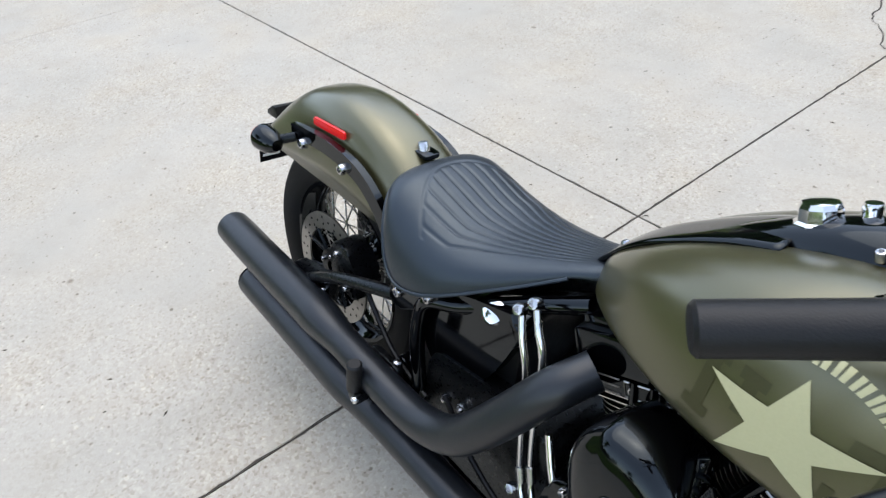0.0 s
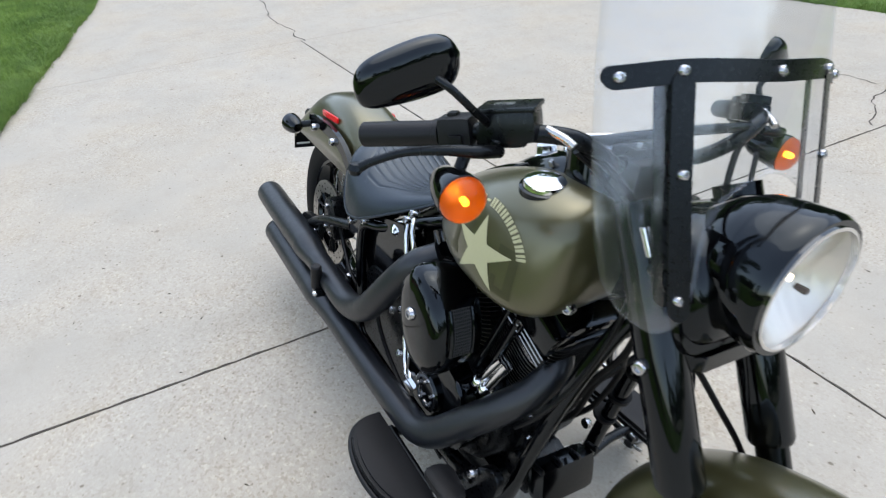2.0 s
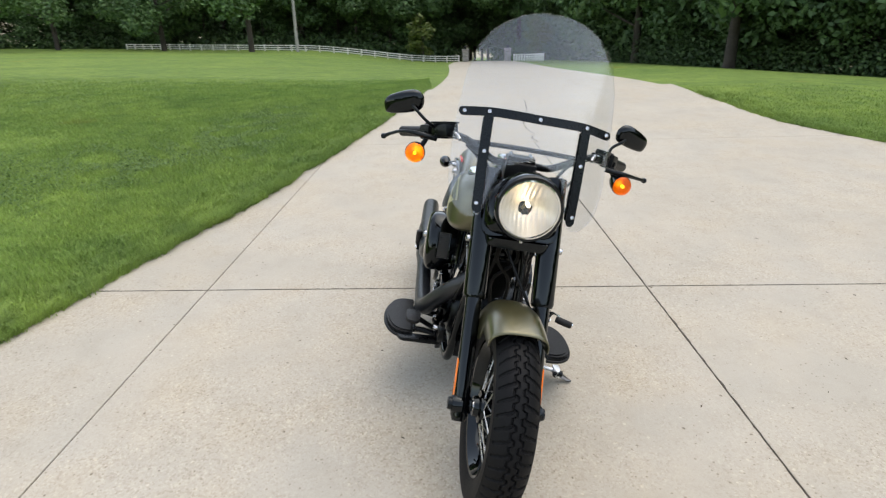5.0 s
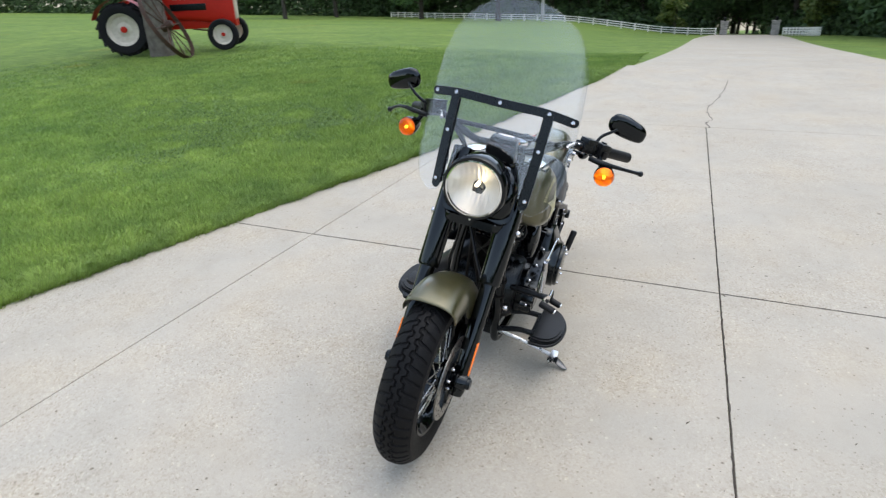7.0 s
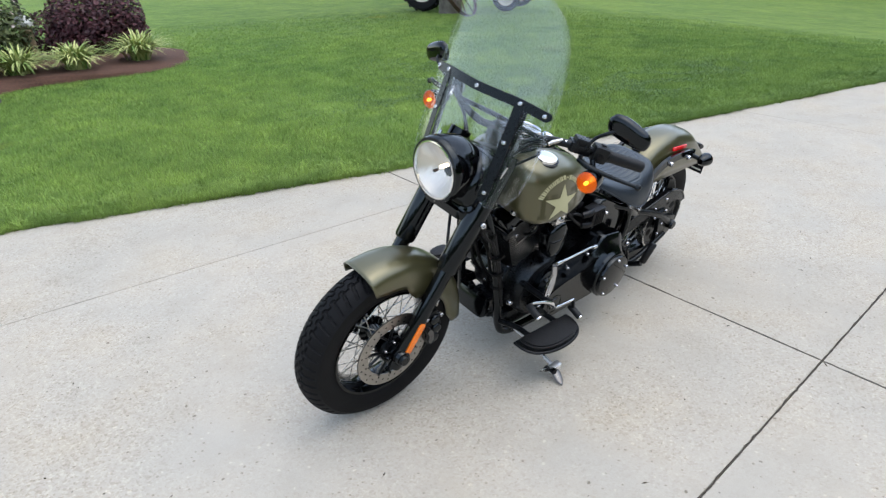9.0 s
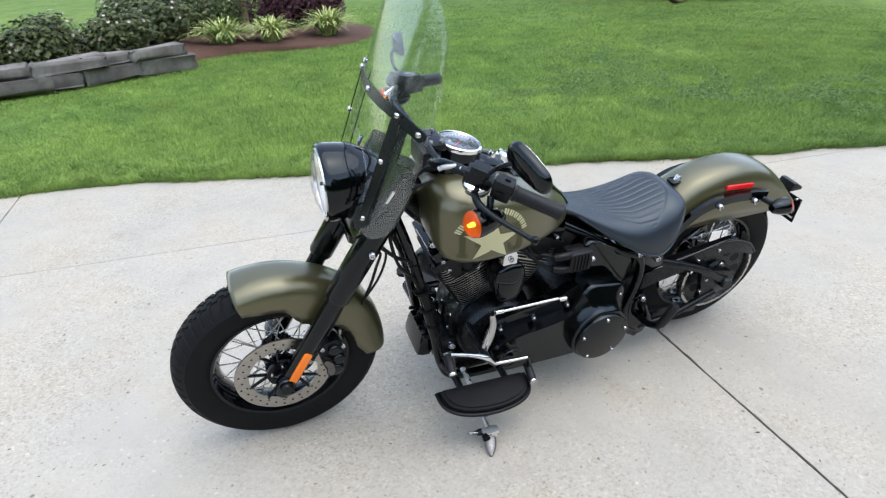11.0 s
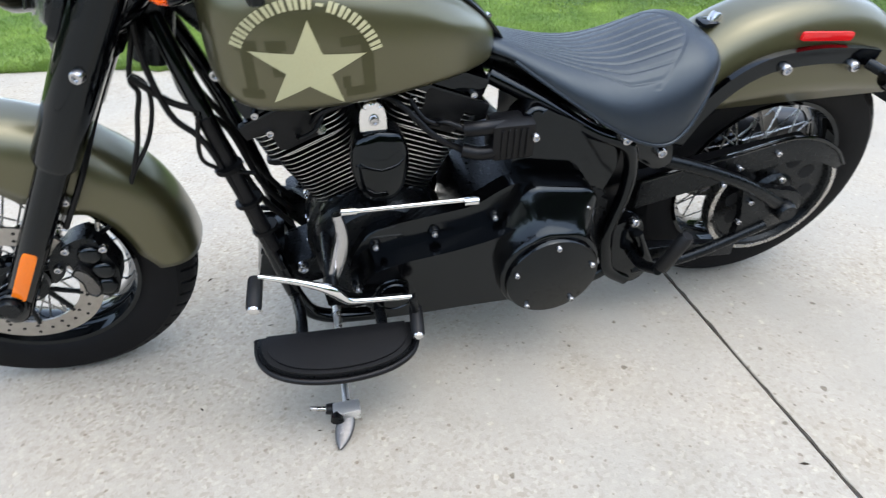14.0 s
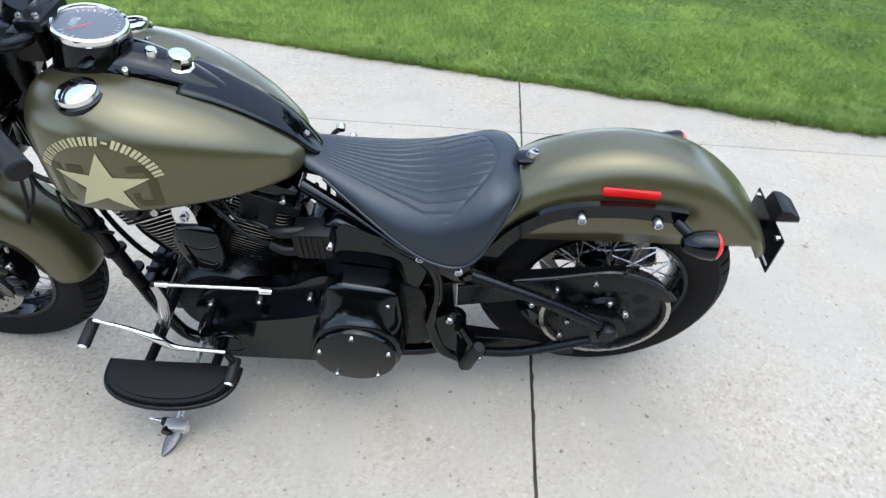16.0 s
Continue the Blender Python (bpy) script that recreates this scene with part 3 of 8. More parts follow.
def wheel(name, cx, disc_side, label):
    c = (cx, 0, WR)
    rim = part(name, revolve([(0.208, 0.05), (0.212, 0.054), (0.203, 0.052), (0.196, 0.04), (0.184, 0.026), (0.18, 0), (0.184, -0.026), (0.196, -0.04),
                              (0.203, -0.052), (0.212, -0.054), (0.208, -0.05), (0.195, 0)], c, (0, 1, 0), 72, True), GLOSS, bike, label)
    ty = new("tyre", tyre_mesh(cx))
    ty.parent = rim
    tagged(ty, "black rubber tyre with a zigzag tread")
    hub = revolve([(0.012, 0.075), (0.03, 0.075), (0.034, 0.06), (0.05, 0.055), (0.052, 0.045), (0.03, 0.035), (0.026, 0), (0.03, -0.035), (0.052, -0.045), (0.05, -0.055), (0.034, -0.06), (0.03, -0.075), (0.012, -0.075)], c, (0, 1, 0), 32)
    part("hub", hub, GLOSS, rim)
    # forty laced spokes on four shared meshes
    data = {}
    for k in range(40):
        sgn = 1 if k % 2 else -1
        lean = 1 if (k // 2) % 2 else -1
        key = (sgn, lean)
        if key not in data:
            a = lean * radians(48)
            bm = tube([(0.046 * math.cos(a), sgn * 0.048, 0.046 * math.sin(a)), (0.186, sgn * 0.012, 0)], 0.0021, 6, 0)
            ob = part("spoke", bm, STEEL, rim)
            data[key] = ob.data
        else:
            ob = new("spoke", data[key])
            ob.parent = rim
        ob.matrix_basis = Matrix.Translation(c) @ Matrix.Rotation(2 * math.pi * k / 40, 4, "Y")
    # brake disc with its drilled band and spider
    y = disc_side * 0.083
    R0, R1 = 0.146, 0.104
    bm = revolve([(R0, 0.0025), (R1, 0.0025), (R1, -0.0025), (R0, -0.0025)], (cx, y, WR), (0, 1, 0), 64, True)
    disc = part("brake_disc", bm, ROTOR, rim, "drilled steel brake disc")
    # drill holes as flat near-black discs on the band, their shade only coloured
    bm = bmesh.new()
    for j in range(30):
        a = 2 * math.pi * j / 30
        for r in ((0.116, 0.134) if j % 2 else (0.125,)):
            add_revolve(bm, [(0, disc_side * 0.003), (0.0035, disc_side * 0.003), (0.0035, 0)], (cx + r * math.cos(a), y, WR + r * math.sin(a)), (0, 1, 0), 8)
    tagged(part("drill_hole", bm, HOLE_SHADE, rim), kind="stuff")
    bm = bmesh.new()
    add_revolve(bm, [(0.02, 0.008), (0.05, 0.006), (0.05, -0.006), (0.02, -0.008)], (cx, y * 0.93, WR), (0, 1, 0), 32, True)
    part("disc_carrier", bm, SATIN, rim)
    for j in range(5):
        for w in (-0.2, 0.2):
            bm = bmesh.new()
            a = 2 * math.pi * j / 5
            add_tube(bm, [(cx + 0.04 * math.cos(a), y * 0.9, WR + 0.04 * math.sin(a)), (cx + 0.11 * math.cos(a + w * 1.3), y, WR + 0.11 * math.sin(a + w * 1.3))], 0.0052, 8, 0)
            part("carrier_arm", bm, SATIN, rim)
    for j in range(5):
        a = 2 * math.pi * j / 5 + 0.3
        bolt("disc_bolt", (cx + 0.036 * math.cos(a), y * 1.05, WR + 0.036 * math.sin(a)), (0, disc_side, 0), rim, 0.006, 0.006)
    return rim


front_wheel = wheel("front_wheel", 1.63, 1, "black laced front wheel with steel spokes")
rear_wheel = wheel("rear_wheel", 0.0, -1, "black laced rear wheel with steel spokes")


# fenders
def rear_fender():
    rings = []
    M = 34
    for i in range(46):
        a = radians(-52 + 107 * i / 45)
        R = float(np.interp(math.degrees(a), [-52, -25, 0, 18, 32, 45, 58], [0.44, 0.443, 0.439, 0.431, 0.414, 0.402, 0.393]))
        lowest = min(0.245 / max(math.cos(a), 0.3), R - 0.035)
        lowest = max(lowest, 0.29 if a < -0.55 else 0)
        ring = []
        for k in range(M + 1):
            t = math.pi * k / M
            cs, sn = math.cos(t), math.sin(t)
            y = 0.104 * math.copysign(abs(cs) ** 0.64, cs)
            r = lowest + (R - lowest) * sn ** 0.64
            ring.append((-r * math.sin(a), y, WR + r * math.cos(a)))
        rings.append(ring)
    ob = part("rear_fender", loft(rings, False, False), [OLIVE], bike, "olive green steel rear fender", 60)
    s = ob.modifiers.new("thick", "SOLIDIFY")
    s.thickness, s.offset = 0.004, -1
    return ob


rfender = rear_fender()


def front_fender():
    rings = []
    M = 30
    for i in range(50):
        a = radians(-17.5 + 107.5 * i / 49)  # from the front lip over the top to the rear lip
        R = float(np.interp(math.degrees(a), [-21, 10, 60, 90], [0.346, 0.343, 0.340, 0.336]))
        low = float(np.interp(math.degrees(a), [-21, -8, 8, 15, 22, 42, 50, 60, 80, 90], [0.285, 0.262, 0.254, 0.222, 0.208, 0.21, 0.234, 0.24, 0.238, 0.262]))
        ring = []
        for k in range(M + 1):
            t = math.pi * k / M
            cs, sn = math.cos(t), math.sin(t)
            ring.append((1.63 - (low + (R - low) * sn ** 0.7) * math.sin(a), 0.088 * math.copysign(abs(cs) ** 0.7, cs), WR + (low + (R - low) * sn ** 0.7) * math.cos(a)))
        rings.append(ring)
    ob = part("front_fender", loft(rings, False, False), OLIVE, bike, "olive green front fender", 60)
    s = ob.modifiers.new("thick", "SOLIDIFY")
    s.thickness, s.offset = 0.004, -1
    return ob


front_fender()


# fuel tank
TANK = [(1.178, 0.822, 0.035, 0.09), (1.17, 0.82, 0.072, 0.135), (1.15, 0.815, 0.1, 0.172), (1.11, 0.812, 0.114, 0.197), (1.05, 0.811, 0.117, 0.209), (0.98, 0.806, 0.11, 0.208),
        (0.91, 0.794, 0.097, 0.195), (0.84, 0.778, 0.08, 0.17), (0.78, 0.76, 0.062, 0.14), (0.735, 0.743, 0.045, 0.108), (0.705, 0.731, 0.03, 0.08), (0.688, 0.726, 0.015, 0.045)]


# half of the tank's cross-section, from the bottom's middle over the side to the crown and the shallow valley in the middle
SECTION = spline([(0, 0.06), (0.55, 0.0), (0.86, 0.005), (0.975, 0.06), (1.0, 0.16), (0.985, 0.35), (0.95, 0.55), (0.88, 0.75), (0.74, 0.885), (0.55, 0.962), (0.35, 0.978), (0.15, 0.95), (0, 0.94)], 4)
SIDE = [tuple(p) for p in SECTION if 0.05 <= p[1] <= 0.97 and p[0] > 0.5]
TANK_PATH = [tuple(r) for r in spline(TANK, 5)]


def tank_at(u):
    us = [r[0] for r in TANK_PATH][::-1]
    return [float(np.interp(u, us, [r[j] for r in TANK_PATH][::-1])) for j in (1, 2, 3)]


def tank_surface(u, w, side, off=0.0):
    """The point of the tank's side at a station and a height."""
    wc, hh, h = tank_at(u)
    t = (w - wc + hh) / (2 * hh)
    f = float(np.interp(t, [p[1] for p in SIDE], [p[0] for p in SIDE]))
    return Vector((u, side * (h * f + off), w))


def tank():
    rings = []
    for u, wc, hh, h in TANK_PATH:
        half = [(h * a, wc - hh + 2 * hh * b) for a, b in SECTION]
        rings.append([(u, y, z) for y, z in half] + [(u, -y, z) for y, z in half[-2:0:-1]])
    return part("fuel_tank", loft(rings), OLIVE, bike, "olive green fuel tank with a cream star on each side", 60)


ftank = tank()


def on_tank(points, side, off):
    """A thin decal that follows the tank's side, from a flat outline (u, w) cut into a fine grid of triangles."""
    n = len(points)
    c = (sum(p[0] for p in points) / n, sum(p[1] for p in points) / n)
    tris = [(c, points[k], points[(k + 1) % n]) for k in range(n)]
    for _ in range(3):
        cut = []
        for p, q, r in tris:
            pq, qr, rp = [((i[0] + j[0]) / 2, (i[1] + j[1]) / 2) for i, j in ((p, q), (q, r), (r, p))]
            cut += [(p, pq, rp), (pq, q, qr), (rp, qr, r), (pq, qr, rp)]
        tris = cut
    bm = bmesh.new()
    made = {}
    for t in tris:
        vs = []
        for u, w in t:
            key = (round(u, 6), round(w, 6))
            if key not in made:
                made[key] = bm.verts.new(tank_surface(u, w, side, off))
            vs.append(made[key])
        if len(set(vs)) == 3:
            bm.faces.new(vs)
    return bm


STAR_C = {1: (1.022, 0.7735), -1: (1.006, 0.7785)}


def star_place(side, a, ru, rw):
    """A place round the star's middle, turned with the decal."""
    du, dw = ru * math.cos(a), rw * math.sin(a)
    k = 0.09 if side > 0 else 0.05
    return (STAR_C[side][0] + du - k * dw, STAR_C[side][1] + dw + k * du)


for side in (1, -1):
    star = [star_place(side, radians(90 + 36 * k), *((0.09, 0.0675) if k % 2 == 0 else (0.035, 0.0263))) for k in range(10)]
    part("star_decal", on_tank(star, side, 0.0016), CREAM, ftank, "cream star decal")
    # the maker's name, as plain blocks on an arc over the star
    for k in range(15):
        a = radians(160 - 140 * k / 14)
        da = radians(4.1)
        if k == 6:
            strokes = [(0.104, 0.1085, -0.7, 0.7)]
        else:
            strokes = [(0.0975, 0.115, -0.92, -0.1), (0.0975, 0.115, 0.22, 0.92)]
        for r0, r1, q0, q1 in strokes:
            quad = [star_place(side, a + q * da, r, r * 0.83) for r, q in ((r0, q0), (r0, q1), (r1, q1), (r1, q0))]
            part("name_stroke", on_tank(quad, side, 0.0016), CREAM, ftank)
    # faded darker bars to either side of the star
    for x0, x1, z0, z1 in ((-0.094, -0.078, -0.03, 0.028), (-0.102, -0.07, 0.028, 0.042), (-0.102, -0.07, -0.044, -0.03), (-0.052, -0.036, -0.01, 0.028), (-0.058, -0.028, 0.028, 0.042), (0.08, 0.098, -0.036, 0.04), (0.052, 0.098, -0.05, -0.036), (0.048, 0.06, -0.036, -0.018), (0.05, 0.08, 0.026, 0.04)):
        bar = [(STAR_C[side][0] - side * x, STAR_C[side][1] + z) for x, z in ((x0, z0), (x1, z0), (x1, z1), (x0, z1))]
        part("faded_bar", on_tank(bar, side, 0.0008), OLIVE_DARK, ftank)

# seat
SEAT = [(0.70, 0.726, 0.705, 0.045), (0.685, 0.722, 0.70, 0.055), (0.65, 0.71, 0.688, 0.07), (0.60, 0.694, 0.655, 0.097), (0.54, 0.677, 0.619, 0.13), (0.48, 0.669, 0.583, 0.158),
        (0.42, 0.674, 0.553, 0.174), (0.36, 0.692, 0.541, 0.175), (0.32, 0.704, 0.567, 0.168), (0.29, 0.708, 0.615, 0.152), (0.262, 0.704, 0.655, 0.124), (0.245, 0.696, 0.668, 0.095), (0.235, 0.688, 0.676, 0.06)]


def seat():
    rings = []
    ROLLS, FINE = 11, 14
    cols = [-2 + k / 30 for k in range(30)] + [-1 + 2 * k / (ROLLS * FINE) for k in range(ROLLS * FINE)] + [1 + k / 30 for k in range(31)]
    for u, wt, wb, h in spline(SEAT, 14):
        half = float(np.interp(u, [0.3, 0.44, 0.48, 0.55, 0.62, 0.66], [0.15, 0.138, 0.112, 0.078, 0.055, 0.042]))
        half = min(half, 0.86 * h)
        ring = []
        for s in cols:
            # inside the sewn panel the columns follow its rolls, outside they run down the flank
            y = s * half if abs(s) <= 1 else math.copysign(half + (h - half) * math.sin((abs(s) - 1) * math.pi / 2), s)
            sn = min(1, abs(y) / h) ** 1.6
            z = wb + (wt - wb) * max(0.0, 1 - sn * sn) ** 0.44
            back = u - (0.288 + 5.0 * y * y)
            fade = min(max(back / 0.01, 0), 1) * min(max((0.67 - u) / 0.06, 0), 1)
            if abs(s) <= 1:
                g = (s * ROLLS / 2) % 1.0
                g = min(g, 1 - g)
                z -= 0.0027 * fade * math.exp(-(g / 0.12) ** 2) * min(1, half / 0.1)
                if u < 0.66:
                    z -= 0.0019 * math.exp(-(back / 0.0045) ** 2)
            ring.append((u, y, z))
        rings.append(ring)
    bm = loft(rings, False, False)
    ob = part("seat", bm, LEATHER, bike, "black leather solo seat with long sewn rolls", 60)
    s = ob.modifiers.new("thick", "SOLIDIFY")
    s.thickness, s.offset = 0.012, -1
    for side in (1, -1):
        part("seat_welt", tube([(u, side * h * 1.005, wb) for u, wt, wb, h in SEAT[2:]], 0.0035, 8, 5), LEATHER, ob)
    return ob


seat()


# front end
def leg(w):
    return 1.357 - (w - 0.765) * 0.589


for side in (1, -1):
    y = 0.112 * side
    fk = part("fork_leg", tube([(leg(0.27), y, 0.27, 0.022), (leg(0.285), y, 0.285, 0.028), (leg(0.5), y, 0.5, 0.0265), (leg(0.65), y, 0.65, 0.0265)], 0.028, 20, 0), GLOSS, bike, "gloss black fork slider")
    bm = tube([(leg(0.602), y, 0.602, 0.034), (leg(0.61), y, 0.61, 0.0375), (leg(0.78), y, 0.78, 0.038), (leg(0.97), y, 0.97, 0.038)], 0.038, 28, 0)
    part("fork_cover", bm, GLOSS, fk)
    # axle lug, cap and side reflector
    part("axle_lug", revolve([(0, -0.03), (0.026, -0.03), (0.03, -0.02), (0.03, 0.02), (0.026, 0.03), (0, 0.03)], (1.63, y, WR), (0, 1, 0), 24), GLOSS, fk)
    part("axle_cap", revolve([(0.019, 0), (0.0205, 0.006), (0.0205, 0.02), (0.018, 0.026), (0, 0.026)], (1.63, side * 0.128, WR), (0, side, 0), 24), SATIN, fk)
    part("axle_spacer", revolve([(0.014, -0.02), (0.018, -0.02), (0.018, 0.02), (0.014, 0.02)], (1.63, side * 0.078, WR), (0, 1, 0), 20, True), CHROME, fk)
    m = Matrix.Translation((1.583, side * 0.138, 0.382)) @ Matrix.Rotation(radians(-30.5), 4, "Y")
    bm = bmesh.new()
    outline = rounded([(-0.0125, -0.062), (0.0125, -0.062), (0.0125, 0.062), (-0.0125, 0.062)], 0.01)
    add_plate(bm, outline, -0.0025, 0.0025, 0.001)
    bmesh.ops.transform(bm, matrix=m, verts=bm.verts)
    part("side_reflector", bm, ORANGEREF, fk, "long orange reflector")
    bm = bmesh.new()
    add_plate(bm, rounded([(-0.015, -0.066), (0.015, -0.066), (0.015, 0.066), (-0.015, 0.066)], 0.012), side * -0.0055 - 0.0015, side * -0.0055 + 0.0015, 0.001)
    bmesh.ops.transform(bm, matrix=m, verts=bm.verts)
    part("reflector_base", bm, CHROME, fk)
    # fender mounts
    for u, w in ((1.515, 0.53), (1.60, 0.455)):
        part("fender_mount", tube([(leg(w), side * 0.1, w), (leg(w) + 0.004, side * 0.088, w)], 0.012, 12, 0), SATIN, fk)
    for w in (0.44, 0.49):
        bolt("fender_bolt", (leg(w) - 0.045, side * 0.094, w + 0.02), (0, side, 0), fk, 0.008)
    bolt("tree_bolt", (1.352, side * 0.1525, 0.765), (0.3, side, 0), fk, 0.011, 0.009)
part("front_axle", tube([(1.63, -0.13, WR), (1.63, 0.13, WR)], 0.011, 16, 0), CHROME, bike)

# front brake caliper with its hose
cal = part("brake_caliper", plate(rounded([(1.525, 0.412), (1.485, 0.43), (1.457, 0.432), (1.442, 0.37), (1.436, 0.345), (1.447, 0.3), (1.464, 0.275), (1.486, 0.276), (1.5, 0.3), (1.512, 0.345)], 0.015), 0.056, 0.106, 0.01), SATIN, bike, "black front brake caliper")
part("caliper_bracket", plate(rounded([(1.57, 0.31), (1.56, 0.365), (1.545, 0.392), (1.522, 0.415), (1.495, 0.42), (1.5, 0.39), (1.525, 0.372), (1.54, 0.335)], 0.012), 0.07, 0.09, 0.005), SATIN, cal)
for u, w in ((1.462, 0.352), (1.47, 0.312), (1.473, 0.394)):
    part("piston_housing", revolve([(0.021, 0), (0.021, 0.008), (0.017, 0.013), (0.009, 0.015), (0, 0.0152)], (u, 0.104, w), (0, 1, 0), 24), SEMIGLOSS, cal)
BEAN = [(1.513, 0.36), (1.502, 0.37), (1.489, 0.361), (1.48, 0.342), (1.4765, 0.316), (1.483, 0.301), (1.495, 0.3), (1.503, 0.312), (1.5015, 0.332), (1.507, 0.347)]
bean = [tuple(p) for p in spline(BEAN + BEAN[:1], 4)[:-1]]
part("caliper_badge", plate(bean, 0.104, 0.122, 0.002), STEEL_WORN, cal, "grey bean-shaped badge")
part("badge_rim", tube([(u, 0.1215, w) for u, w in bean + bean[:1]], 0.0018, 6, 0), GLOSS, cal)
for u, w in ((1.509, 0.41), (1.545, 0.354), (1.445, 0.405)):
    bolt("caliper_bolt", (u, 0.107 if u < 1.51 else 0.091, w), (0, 1, 0), cal, 0.0085)
part("bleed_nipple", tube([(1.45, 0.085, 0.43), (1.444, 0.085, 0.452)], 0.0045, 8, 0), STEEL, cal)

# headlight
hl = part("headlight", revolve([(0.0, 1.285), (0.055, 1.29), (0.083, 1.325), (0.099, 1.36), (0.105, 1.40), (0.1075, 1.428), (0.1075, 1.441), (0.103, 1.449), (0.094, 1.449), (0.093, 1.424)], (0, 0, 0.92), (1, 0, 0), 64), GLOSS, bike, "large round headlight with a gloss black shell")
part("trim_ring", revolve([(0.0945, 1.4465), (0.0945, 1.452), (0.09, 1.453), (0.0885, 1.445)], (0, 0, 0.92), (1, 0, 0), 64, True), CHROME, hl)
bm = revolve([(0.092, 1.443)] + [(0.092 * math.sqrt(1 - k / 24), 1.443 - 0.068 * k / 24) for k in range(1, 24)] + [(0.0, 1.375)], (0, 0, 0.92), (1, 0, 0), 120)
for v in bm.verts:
    # vertical flutes of the reflector
    v.co.x += 0.0007 * math.sin(v.co.y * 420) * min(1, (1.443 - v.co.x) / 0.01)
part("reflector_bowl", bm, REFLECTOR, hl)
ln = part("lens", revolve([(0.092, 1.4465), (0.081, 1.456), (0.053, 1.466), (0.025, 1.471), (0, 1.472), (0, 1.4695), (0.025, 1.4685), (0.053, 1.4635), (0.081, 1.453), (0.091, 1.4435)], (0, 0, 0.92), (1, 0, 0), 48), GLASS, hl)
ln.visible_shadow = False
part("bulb_shield", revolve([(0, 1.43), (0.0045, 1.431), (0.0055, 1.446), (0.0045, 1.449), (0, 1.4495)], (0, 0, 0.918), (1, 0, 0), 20), mat("bulb_shield", (0.045, 0.022, 0.012), 0.55, spec=0.2, var=0.3, scale=300), hl)
part("bulb", revolve([(0.0, 1.424), (0.0055, 1.422), (0.0065, 1.413), (0.006, 1.39), (0, 1.39)], (0, 0, 0.924), (1, 0, 0), 16), HLBULB, hl)
bolt("trim_screw", (1.428, 0, 0.81), (0.3, 0, -1), hl, 0.006)

# nacelle behind the headlight
rings = []
for u, w0, w1, h in ((1.395, 0.815, 0.845, 0.09), (1.375, 0.785, 0.93, 0.118), (1.34, 0.775, 0.965, 0.12), (1.29, 0.785, 0.968, 0.112), (1.25, 0.82, 0.96, 0.1), (1.225, 0.85, 0.945, 0.075)):
    c, hh = (w0 + w1) / 2, (w1 - w0) / 2
    rings.append([(u, h * math.copysign(abs(math.cos(t)) ** 0.6, math.cos(t)), c + hh * math.copysign(abs(math.sin(t)) ** 0.6, math.sin(t))) for t in [2 * math.pi * k / 40 for k in range(40)]])
nac = part("nacelle", loft(rings), GLOSS, bike, "gloss black headlight nacelle", 60)
part("lower_fork_clamp", plate(rounded([(1.30, -0.112), (1.37, -0.116), (1.4, -0.09), (1.4, 0.09), (1.37, 0.116), (1.30, 0.112)], 0.03), 0.766, 0.796, 0.008, plane="xy"), GLOSS, nac)
bm = plate(rounded([(-0.11, -0.006), (0.11, -0.006), (0.126, 0.02), (0.12, 0.1), (-0.12, 0.1), (-0.126, 0.02)], 0.012), -0.012, 0.01, 0.005, plane="yz")
bmesh.ops.transform(bm, matrix=Matrix.Translation((leg(0.8) + 0.044, 0, 0.8)) @ Matrix.Rotation(radians(-30.5), 4, "Y"), verts=bm.verts)
part("nacelle_skirt", bm, GLOSS, nac)
part("steering_neck", tube([(1.28, 0, 0.72), (1.215, 0, 0.95)], 0.035, 20, 0), SATIN, bike)

# windshield
OUT = [(1.475, 0.0), (1.472, 0.045), (1.462, 0.09), (1.44, 0.135), (1.405, 0.182), (1.35, 0.22), (1.27, 0.243), (1.17, 0.253), (1.06, 0.257), (0.97, 0.256), (0.91, 0.246), (0.87, 0.225), (0.848, 0.19)]
CUT = [(0.846, 0.17), (0.858, 0.142), (0.9, 0.124), (0.95, 0.116), (0.99, 0.1), (1.02, 0.075), (1.038, 0.03), (1.042, 0.0)]


def screen_u(v, w):
    return 1.301 - 0.335 * (w - 1.167) - 1.12 * v * v + 0.1 * max(0, w - 1.25) ** 2


def windshield():
    bm = bmesh.new()
    ws = sorted({0.8465, 0.85, 0.856, 0.864, *np.linspace(0.875, 1.0, 12), 1.015, 1.028, 1.036, 1.042, *np.linspace(1.06, 1.38, 22), 1.4, 1.42, 1.435, 1.45, 1.46, 1.468, 1.472, 1.4745})
    for side in (1, -1):
        rows = []
        for w in ws:
            o = float(np.interp(w, [p[0] for p in OUT[::-1]], [p[1] for p in OUT[::-1]]))
            if w < 0.848:
                o = 0.185
            i = float(np.interp(w, [p[0] for p in CUT], [p[1] for p in CUT])) if w < 1.042 else 0.0
            o = max(o, i + 0.002)
            rows.append([bm.verts.new((screen_u(v, w), side * v, w)) for v in [i + (o - i) * k / 14 for k in range(15)]])
        for a, b in zip(rows, rows[1:]):
            for k in range(14):
                bm.faces.new((a[k], a[k + 1], b[k + 1], b[k]))
    bmesh.ops.remove_doubles(bm, verts=bm.verts, dist=1e-5)
    ob = part("windshield", bm, SCREEN, bike, "tall clear plastic windshield with black brackets", 60)
    s = ob.modifiers.new("thick", "SOLIDIFY")
    s.thickness, s.offset = 0.0035, -1
    ob.visible_shadow = False
    return ob


screen = windshield()


